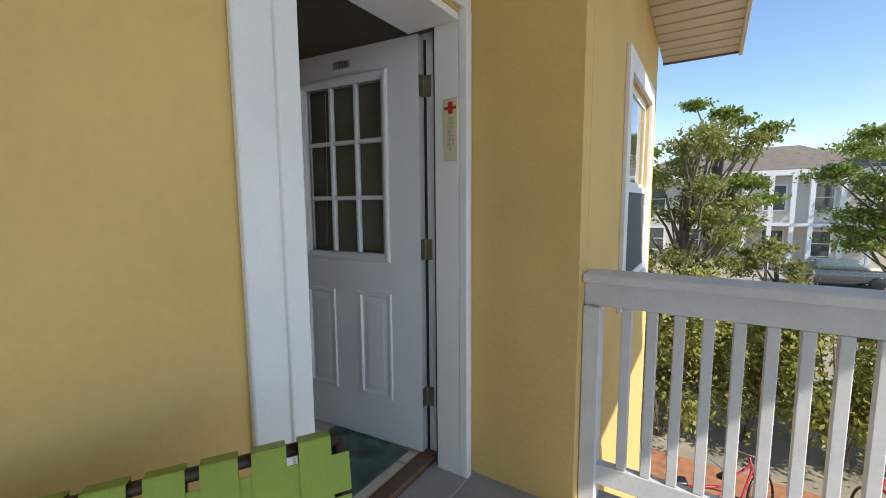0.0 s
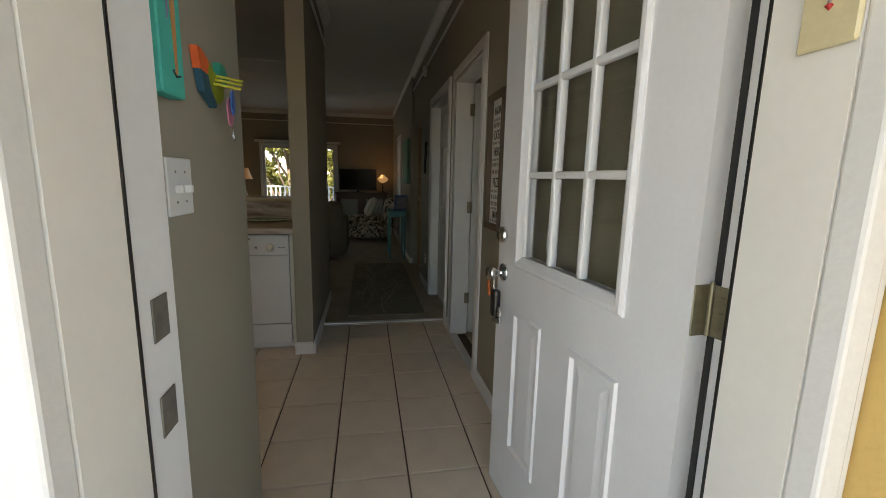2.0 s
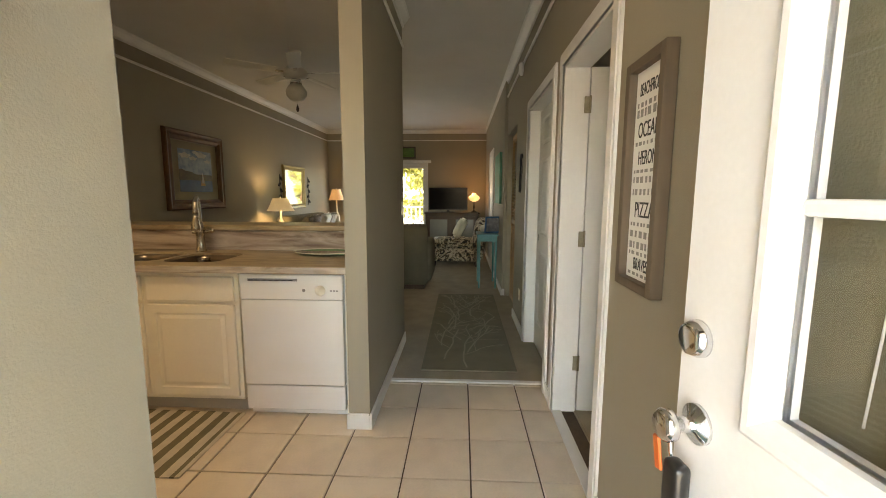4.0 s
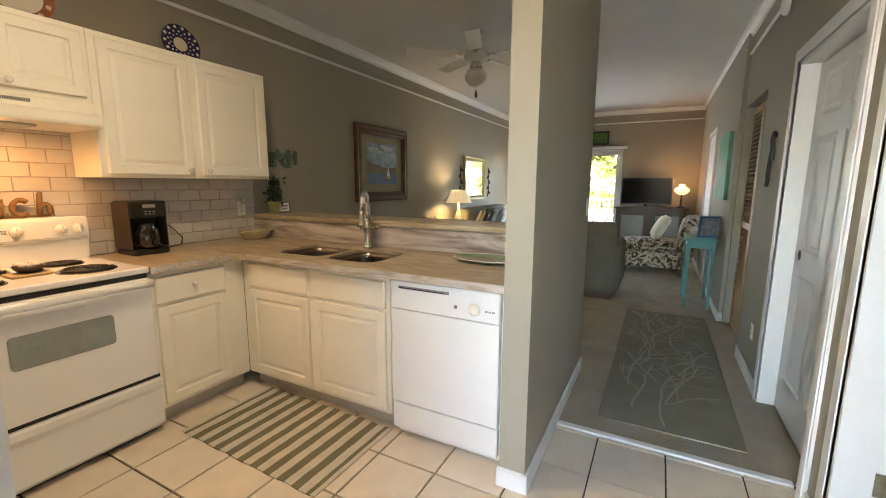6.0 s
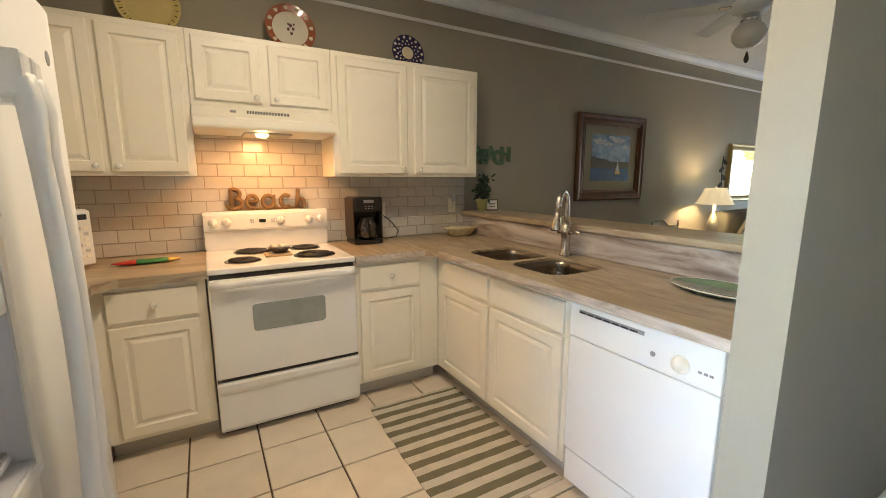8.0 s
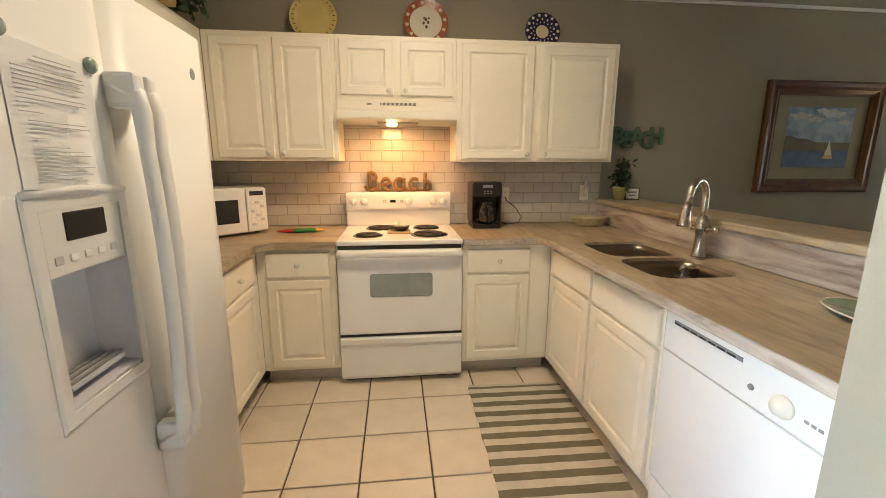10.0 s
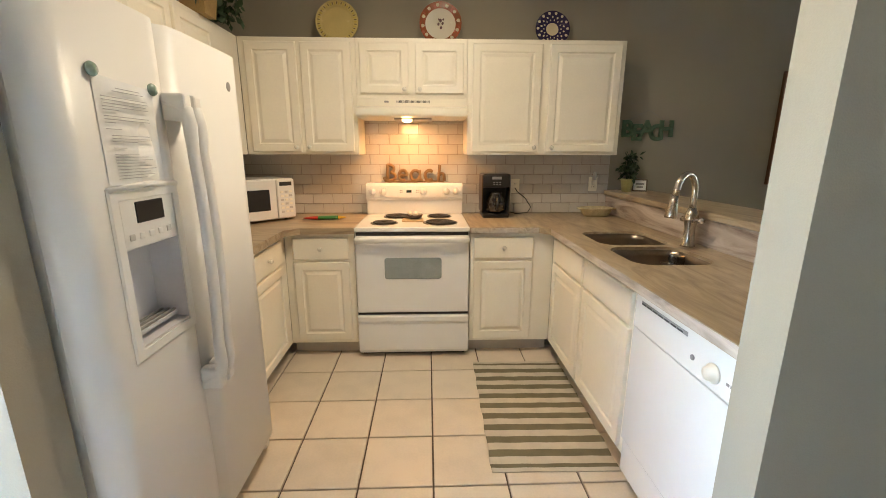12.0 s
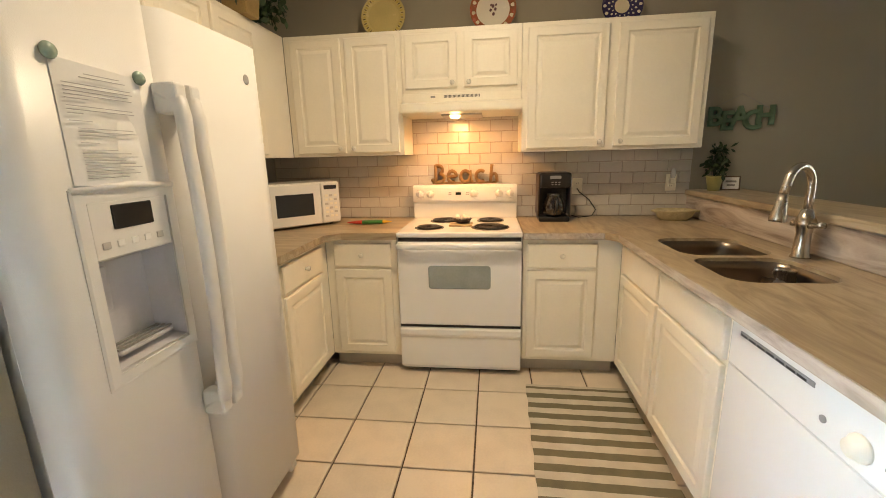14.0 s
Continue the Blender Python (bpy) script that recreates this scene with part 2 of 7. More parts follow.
def sheet(outline, holes, z0, z1):
    """Flat slab with holes."""
    bm = bmesh.new()
    edges = []
    for lp in [outline] + holes:
        vs = [bm.verts.new((x, y, z1)) for x, y in lp]
        edges += [bm.edges.new((vs[i], vs[(i + 1) % len(vs)])) for i in range(len(vs))]
    bmesh.ops.triangle_fill(bm, edges=edges, use_beauty=True)
    res = bmesh.ops.extrude_face_region(bm, geom=bm.faces[:])
    for v in res["geom"]:
        if isinstance(v, bmesh.types.BMVert):
            v.co.z = z0
    return bm


def wall(name, axis, c0, c1, a0, a1, z0, z1, holes, material, label):
    """Wall between c0 and c1 across its axis ('x': its plane is x = c), along a0 to a1, with holes (a0, a1, z0, z1)."""
    z0 = -0.03 if z0 == 0.0 else z0
    holes = [(h[0], h[1], -0.03 if h[2] == 0.0 else h[2], h[3]) for h in holes]
    cuts_a = sorted({a0, a1, *[h[0] for h in holes], *[h[1] for h in holes]})
    cuts_z = sorted({z0, z1, *[h[2] for h in holes], *[h[3] for h in holes]})
    solid = {}
    for i in range(len(cuts_a) - 1):
        for j in range(len(cuts_z) - 1):
            ma, mz = (cuts_a[i] + cuts_a[i + 1]) / 2, (cuts_z[j] + cuts_z[j + 1]) / 2
            solid[i, j] = not any(h[0] < ma < h[1] and h[2] < mz < h[3] for h in holes)
    bm = bmesh.new()
    vert = {}

    def vt(c, a, z):
        key = (round(c, 5), round(a, 5), round(z, 5))
        if key not in vert:
            vert[key] = bm.verts.new((c, a, z) if axis == "x" else (a, c, z))
        return vert[key]

    for (i, j), s in solid.items():
        if not s:
            continue
        a, b, p, q = cuts_a[i], cuts_a[i + 1], cuts_z[j], cuts_z[j + 1]
        for c in (c0, c1):
            bm.faces.new((vt(c, a, p), vt(c, b, p), vt(c, b, q), vt(c, a, q)))
        for di, dj, e in ((-1, 0, (a, p, a, q)), (1, 0, (b, p, b, q)), (0, -1, (a, p, b, p)), (0, 1, (a, q, b, q))):
            if not solid.get((i + di, j + dj), False):
                bm.faces.new((vt(c0, e[0], e[1]), vt(c0, e[2], e[3]), vt(c1, e[2], e[3]), vt(c1, e[0], e[1])))
    ob = part(name, bm, material)
    return tagged(ob, label, "wall", kind="structure")

# ---- the large structure ----
XIN, XOUT = -0.84, -0.575      # entry wall, inside and outside face
YS, YN = -1.74, 1.905         # south and north wall faces
XW = -10.5                    # far wall
CH = 2.76                     # ceiling
PZ = -0.02                    # porch floor
DY0, DY1, DZ = 0.925, 1.868, 2.05   # entry opening

BRASS = mat("dull_brass", (0.3, 0.27, 0.19), 0.45, 0.8, var=0.3, scale=20, bump=0.1)
# outer leaf of the entry wall is yellow stucco, the inner leaf painted
wall("wall_entry_outer", "x", XOUT - 0.09, XOUT, -4.0, 1.86, PZ - 0.2, 3.0, [(DY0 - 0.013, 1.86, PZ, DZ + 0.011)], YELLOW, "yellow stucco outside wall round the entry door")
wall("wall_entry_inner", "x", XIN, XOUT - 0.094, YS - 0.12, YN + 0.14, 0.0, CH, [(DY0 - 0.013, DY1 + 0.009, 0.0, DZ + 0.011)], WALL, "greige painted inside face of the entry wall")
wall("wall_porch_return", "y", 1.86, 1.98, -0.665, -0.07, PZ - 3.2, 3.0, [], YELLOW, "yellow stucco wall returning beside the entry door")
wall("wall_window_wing", "x", -0.19, -0.07, 1.984, 4.2, -3.2, 3.0, [(2.82, 3.78, 0.75, 2.0)], YELLOW, "sunlit yellow stucco wall with a window")
wall("wall_wing_end", "y", 4.08, 4.2, -4.0, -0.195, -3.2, 3.0, [], YELLOW, "yellow stucco end wall of the house")
wall("wall_south", "y", YS - 0.12, YS, XW - 0.12, XIN, 0.0, CH, [], WALL, "greige painted wall with white picture moulding")
wall("wall_west", "x", XW - 0.12, XW, YS, YN + 0.14, 0.0, CH, [(-1.2, 0.56, 0.02, 2.03)], WALL, "greige wall with a sliding glass door")
N_D1, N_D2, N_O3 = (-3.41, -2.63), (-4.60, -3.67), (-6.30, -5.42)
wall("wall_north", "y", YN, YN + 0.13, XW, XIN, 0.0, CH, [(*N_D1, 0.0, 2.03), (*N_D2, 0.0, 2.03), (*N_O3, 0.0, 2.05)], WALL, "greige hall wall with doors")
wall("wall_north_jog", "y", YN - 0.035, YN - 0.001, XW, -6.34, 0.0, CH, [], WALL, "greige wall standing forward of the hall wall")
wall("wall_bedroom_end", "y", 3.9, 4.0, -8.0, -0.2, 0.0, CH, [], WALL, "plain greige bedroom wall")
wall("wall_bedroom_west", "x", -8.1, -8.0, YN + 0.135, 3.9, 0.0, CH, [], WALL, "plain greige bedroom wall")
wall("wall_bedroom_divide", "x", -5.2, -5.1, YN + 0.135, 3.9, 0.0, CH, [], WALL, "plain greige bedroom partition")
wall("wall_closet_divide", "x", -3.60, -3.52, YN + 0.135, 3.9, 0.0, CH, [], WALL, "plain greige bedroom partition")
wall("wall_fridge_side", "y", 0.72, 0.84, -1.575, XIN - 0.002, 0.0, CH, [], WALL, "greige stub wall beside the refrigerator")
wall("wall_column", "y", 0.712, 0.830, -4.56, -3.145, 0.0, CH, [], WALL, "greige wing wall at the end of the counter")
wall("wall_knee", "x", -3.98, -3.872, YS + 0.002, 0.710, 0.0, 1.055, [], WALL, "low greige wall under the raised bar")

floor = part("floor", boxes((XW - 0.1, XIN, YS, 3.9, -0.2, -0.012)), GROUT)
tagged(floor, "brown grout bed under beige square floor tiles", "floor", kind="structure")
carpet = part("floor_carpet", boxes((XW, -3.78, YS, YN + 0.13, -0.012, 0.004)), CARPET)
tagged(carpet, "short beige wall-to-wall carpet", "carpet", kind="structure")
tagged(part("floor_bedroom", boxes((-7.99, -0.9, YN + 0.13, 3.89, -0.012, 0.004)), CARPET), "short beige bedroom carpet", "carpet", kind="structure")
tagged(part("trim_threshold", boxes((-3.785, -3.745, 0.830, YN, -0.01, 0.01), bevel=0.003), TRIM), "pale threshold strip between tile and carpet", "threshold", kind="structure")
tagged(part("trim_door_threshold", boxes((-2.63 - 0.78, -2.63, YN - 0.01, YN + 0.05, -0.01, 0.008), bevel=0.002), TRIM), "pale threshold strip under a door", "threshold", kind="structure")
tagged(part("ceiling", boxes((XW - 0.1, XIN + 0.05, YS - 0.1, 3.95, CH, CH + 0.12)), CEIL), "flat white textured ceiling", "ceiling", kind="structure")
# porch ceiling is out of view; its reach is set to block the sun
tagged(part("porch_ceiling", boxes((XOUT - 0.09, 3.3, -4.0, 2.9, 3.002, 3.1)), XTRIM), "plain white porch ceiling out of view, extended to keep the sun off the entry", "ceiling", kind="structure")
tagged(part("ceiling_wing", boxes((-4.0, -0.3, 1.99, 4.07, 2.9, 3.1)), CEIL), "plain ceiling of the wing", "ceiling", kind="structure")
PORCH = mat("grey_deck_paint", (0.3, 0.3, 0.3), 0.6, var=0.2, scale=5, fine=60, bump=0.15)
tagged(part("porch_floor", boxes((XOUT - 0.09, 3.3, -4.0, 2.06, PZ - 0.15, PZ), bevel=0.01), PORCH), "grey painted porch floor", "floor", kind="structure")


def strip(name, x0, x1, y, z0, z1, d, facing, label):
    """Moulding along x on a wall face at y."""
    bm = boxes((x0, x1, min(y, y + facing * d), max(y, y + facing * d), z0, z1), bevel=min(d, z1 - z0) * 0.3, seg=2)
    return tagged(part(name, bm, TRIM), label, "trim", kind="structure")


# crown at the ceiling and thin picture moulding below it
def crown(name, pts, label):
    """Sloped crown swept along straight wall lines: pts = (start, end, inward normal)."""
    bm = bmesh.new()
    for (ax, ay), (bx, by), (nx, ny) in pts:
        prof = [(0.001, CH - 0.085), (0.014, CH - 0.085), (0.018, CH - 0.065), (0.05, CH - 0.03), (0.056, CH - 0.012), (0.066, CH - 0.01), (0.066, CH - 0.001), (0.001, CH - 0.001)]
        loft([[(x + nx * d, y + ny * d, z) for d, z in prof] for x, y in ((ax, ay), (bx, by))], bm=bm)
    return tagged(part(name, bm, TRIM), label, "trim", kind="structure")


crown("trim_crown_south", [((XW, YS), (XIN, YS), (0, 1))], "white crown moulding at the ceiling")
crown("trim_crown_west", [((XW, YS), (XW, YN), (1, 0))], "white crown moulding at the ceiling")
crown("trim_crown_north", [((XW, YN), (XIN, YN), (0, -1))], "white crown moulding at the ceiling")
strip("trim_picture_south", XW, XIN, YS, 2.515, 2.54, 0.016, 1, "thin white picture moulding")
strip("trim_picture_north", XW, XIN, YN, 2.515, 2.54, 0.016, -1, "thin white picture moulding")
tagged(part("trim_picture_west", boxes((XW, XW + 0.016, YS + 0.02, YN - 0.02, 2.515, 2.54), bevel=0.005), TRIM), "thin white picture moulding", "trim", kind="structure")
tagged(part("trim_column", boxes((-4.55, -3.2, 0.830, 0.846, 2.515, 2.54), bevel=0.005), TRIM), "thin white picture moulding", "trim", kind="structure")
crown("trim_crown_column", [((-4.56, 0.830), (-3.145, 0.830), (0, 1))], "white crown moulding at the ceiling")


def base(name, x0, x1, y0, y1):
    return tagged(part(name, boxes((x0, x1, y0, y1, 0.0, 0.082), (x0 + 0.003, x1 - 0.003, y0 + 0.003, y1 - 0.003, 0.082, 0.092)), TRIM), "white painted baseboard", "baseboard", kind="structure")


base("baseboard_column", -4.56, -3.133, 0.830, 0.844)
base("baseboard_column_end", -3.145, -3.131, 0.702, 0.8295)
base("baseboard_stub", -1.577, XIN - 0.002, 0.84, 0.854)
base("baseboard_stub_end", -1.59, -1.5755, 0.72, 0.854)
base("baseboard_north_entry", -2.555, XIN - 0.002, YN - 0.014, YN)
base("baseboard_north_mid", -3.595, -3.485, YN - 0.014, YN)
base("baseboard_north_hall", -5.40, -4.675, YN - 0.014, YN)
base("baseboard_north_far", XW, -6.326, YN - 0.049, YN - 0.035)
base("baseboard_north_jog", -6.339, -6.326, YN - 0.0348, YN - 0.001)


def casing(name, x0, x1, top, y, facing, material=TRIM, w=0.072, d=0.017, bottom=0.0):
    """Stepped casing round an opening in a wall along x, facing -y (facing=-1)."""
    bm = bmesh.new()
    for a, b, p, q in ((x0 - w, x0, bottom, top + w), (x1, x1 + w, bottom, top + w), (x0, x1, top, top + w)):
        for k, (i, dd) in enumerate(((0, d * 0.7), (w * 0.22, d))):
            ya, yb = sorted((y, y + facing * dd))
            bb = boxes((a + (i if a < x0 - 0.001 or k == 0 else 0), b - (i if b > x1 + 0.001 else 0), ya, yb, p, q - (i if k else 0)))
            me = bpy.data.meshes.new("tmp")
            bb.to_mesh(me)
            bb.free()
            bm.from_mesh(me)
            bpy.data.meshes.remove(me)
    return tagged(part(name, bm, material), "white door casing", "trim", kind="structure")


def jamb(name, x0, x1, top, y0, y1, material=TRIM):
    t = 0.018
    return tagged(part(name, boxes((x0, x0 + t, y0, y1, 0, top), (x1 - t, x1, y0, y1, 0, top), (x0 + t, x1 - t, y0, y1, top - t, top)), material), "white painted door jamb", "door frame", kind="structure")


for i, (a, b) in enumerate((N_D1, N_D2)):
    casing("trim_casing_%d" % (i + 1), a, b, 2.03, YN, -1)
    jamb("jamb_%d" % (i + 1), a, b, 2.03, YN - 0.004, YN + 0.134)


def six_panel(w, h, t=0.035):
    """Leaf in the XZ plane from x = 0, front at y = 0, with moulded panels on both faces."""
    sx, gap = 0.11, 0.10
    pw = (w - 2 * sx - gap) / 2
    prof = [(0, 0.001), (0.012, 0.007), (0.03, 0.007), (0.045, 0.002)]
    rows = ((0.22, 0.62), (0.98, 0.62), (1.70, 0.22))
    bm = bmesh.new()
    xs = sorted({0, w, sx, sx + pw, sx + pw + gap, w - sx})
    zs = sorted({0, h, *[z for z, k in rows], *[z + k for z, k in rows]})
    holes = [(x, x + pw, z, z + k) for x in (sx, sx + pw + gap) for z, k in rows]
    for y, s in ((0.0, 1), (t, -1)):
        for i in range(len(xs) - 1):
            for j in range(len(zs) - 1):
                mx, mz = (xs[i] + xs[i + 1]) / 2, (zs[j] + zs[j + 1]) / 2
                if any(a < mx < b and c < mz < d for a, b, c, d in holes):
                    continue
                bm.faces.new([bm.verts.new(p) for p in ((xs[i], y, zs[j]), (xs[i + 1], y, zs[j]), (xs[i + 1], y, zs[j + 1]), (xs[i], y, zs[j + 1]))])
        for a, b, c, d in holes:
            loops = [[(a + i, y + s * e, c + i), (b - i, y + s * e, c + i), (b - i, y + s * e, d - i), (a + i, y + s * e, d - i)] for i, e in [(0, 0)] + prof[1:]]
            rings = [[bm.verts.new(p) for p in lp] for lp in loops]
            for r0, r1 in zip(rings, rings[1:]):
                for k in range(4):
                    bm.faces.new((r0[k], r0[(k + 1) % 4], r1[(k + 1) % 4], r1[k]))
            bm.faces.new(rings[-1])
    for a, b in (((0, 0), (w, 0)), ((w, 0), (w, h)), ((w, h), (0, h)), ((0, h), (0, 0))):
        bm.faces.new([bm.verts.new(p) for p in ((a[0], 0, a[1]), (b[0], 0, b[1]), (b[0], t, b[1]), (a[0], t, a[1]))])
    bmesh.ops.remove_doubles(bm, verts=bm.verts[:], dist=0.0001)
    return bm


def knob(parent, x, z, y=0.0, side=-1, material=CHROME):
    bm = turned([(0.03, 0), (0.03, 0.006), (0.012, 0.01), (0.011, 0.03), (0.022, 0.036), (0.027, 0.05), (0.024, 0.062), (0.0, 0.066)], 20)
    part("knob", bm, material, parent, "round satin metal knob", smooth=True, at=pose(x, y, z, -90 * side * -1 if side < 0 else -90, 0, 0))


# bedroom door, swung open into the room: hinged at the far jamb
d = thing("door_bedroom", "white six-panel door standing open into the bedroom", "door", pose(-3.385, YN + 0.14, 0.012, 0, 0, 88))
part("leaf", six_panel(0.76, 2.0), TRIM, d)
for z in (0.3, 1.05, 1.8):
    bm = boxes((-0.034, -0.002, -0.003, 0.001, z - 0.045, z + 0.045), bevel=0.0015)
    turned([(0.006, -0.045), (0.006, 0.045), (0.003, 0.051)], 10, bm=bm, centre=(-0.002, -0.005, z))
    part("hinge", bm, BRASS, d, "dull brass butt hinge")
knob(d, 0.70, 0.95)
# closet door, closed
d = thing("door_closet", "white six-panel door, closed, with a satin knob", "door", pose(N_D2[0] + 0.02, YN + 0.085, 0.012))
part("leaf", six_panel(N_D2[1] - N_D2[0] - 0.04, 1.99), TRIM, d)
knob(d, 0.08, 0.95)

# entry opening: outside trim, brick mould and jambs
XS = -0.70   # line of the weather strip
tagged(part("trim_entry_outside", boxes((XOUT, XOUT + 0.022, DY0 - 0.155, DY0 - 0.02, PZ, DZ + 0.24), (XOUT, XOUT + 0.022, DY0 - 0.02, 1.858, DZ + 0.03, DZ + 0.24), bevel=0.004), XTRIM), "broad white outside door trim", "trim", kind="structure")
tagged(part("trim_entry_mould_1", boxes((XOUT - 0.004, XOUT + 0.034, DY0 - 0.0555, DY0 + 0.013, PZ, DZ + 0.028), bevel=0.005, seg=2), XTRIM), "flat white door stop board beside the entry door", "trim", kind="structure")
tagged(part("trim_entry_mould_2", boxes((XOUT - 0.004, XOUT + 0.026, 1.83, 1.858, PZ, DZ + 0.028), (XOUT - 0.004, XOUT + 0.038, 1.79, 1.83, PZ, DZ + 0.028), bevel=0.006, seg=2), XTRIM), "white stepped brick mould beside the entry door", "trim", kind="structure")
for nm, bx in (("jamb_entry_1", [(XIN, XOUT - 0.0045, DY0 - 0.012, DY0, PZ, DZ), (XS, XOUT - 0.0045, DY0 + 0.0005, DY0 + 0.014, PZ, DZ)]), ("jamb_entry_2", [(XIN, XS, DY1 - 0.002, DY1 + 0.008, PZ, DZ), (XS, XOUT - 0.0045, 1.79, 1.8595, PZ, DZ)]), ("jamb_entry_3", [(XIN, XOUT - 0.0045, DY0 + 0.015, 1.789, DZ - 0.02, DZ + 0.01)])):
    tagged(part(nm, boxes(*bx), TRIM), "white entry door jamb", "door frame", kind="structure")
tagged(part("jamb_entry_seal", boxes((XS - 0.005, XS - 0.0005, DY0 + 0.001, DY0 + 0.016, 0, DZ - 0.03)), BLACK), "black weather strip in the entry jamb", "weather strip", kind="structure")
tagged(part("jamb_entry_seal_2", boxes((XS - 0.005, XS - 0.0005, 1.788, DY1 - 0.003, 0, DZ - 0.03)), BLACK), "black weather strip in the entry jamb", "weather strip", kind="structure")
# black strip added to darken the gap between door edge and jamb
tagged(part("jamb_entry_seal_3", boxes((-0.81, -0.796, DY1 - 0.0055, DY1 - 0.0025, 0, DZ - 0.03)), BLACK), "thin black strip standing in for the shaded gap at the hinge side of the entry jamb", "weather strip", kind="structure")
DULL = mat("dull_strike_metal", (0.25, 0.23, 0.19), 0.5, 0.6, var=0.25, scale=20, bump=0.1)
for z in (1.075, 0.93):
    st = part("strike_plate", boxes((XIN + 0.03, XIN + 0.075, DY0 + 0.0005, DY0 + 0.003, z - 0.032, z + 0.032), bevel=0.001), DULL)
    tagged(st, "dull metal strike plate in the door jamb", "strike plate")
OAK = mat("worn_oak_sill", (0.16, 0.09, 0.05), 0.5, var=0.3, scale=8, bump=0.1, stretch=(1, 0.1, 1))
tagged(part("trim_entry_sill", boxes((XIN + 0.02, XIN + 0.10, DY0, DY1, -0.03, 0.012), bevel=0.006), OAK), "worn brown entry door sill", "sill", kind="structure")
ALU = mat("grey_sill_metal", (0.4, 0.4, 0.4), 0.5, 0.3, var=0.2, scale=8, bump=0.1)
tagged(part("trim_entry_sill_outer", boxes((XIN + 0.101, XOUT + 0.04, DY0, DY1, PZ, -0.012), bevel=0.004), ALU), "grey sloping outer door sill", "sill", kind="structure")

# crown and base inside door entry stay plain; entry door leaf
door = thing("door_entry", "grey-white entry door with nine panes, standing open", "door", pose(-0.812, 1.8425, 0.012, 0, 0, 180 + 5.3))


def door_hinge(z, h=0.1):
    """Butt hinge at the hinge edge: one leaf on the door's edge, one on the jamb, pin between them."""
    bm = boxes((-0.003, -0.0005, -0.02, 0.022, z - h / 2, z + h / 2), (-0.044, -0.003, -0.0185, -0.0165, z - h / 2, z + h / 2), bevel=0.0008)
    turned([(0.0055, -h / 2), (0.0055, h / 2), (0.003, h / 2 + 0.006)], 10, bm=bm, centre=(-0.006, -0.0155, z))
    for dz in (-0.03, 0.0, 0.03):
        turned([(0.004, -0.001), (0.003, 0.001)], 8, bm=bm, centre=(-0.028, -0.0165, z + dz))
    part("hinge", bm, BRASS, door, "dull brass butt hinge")


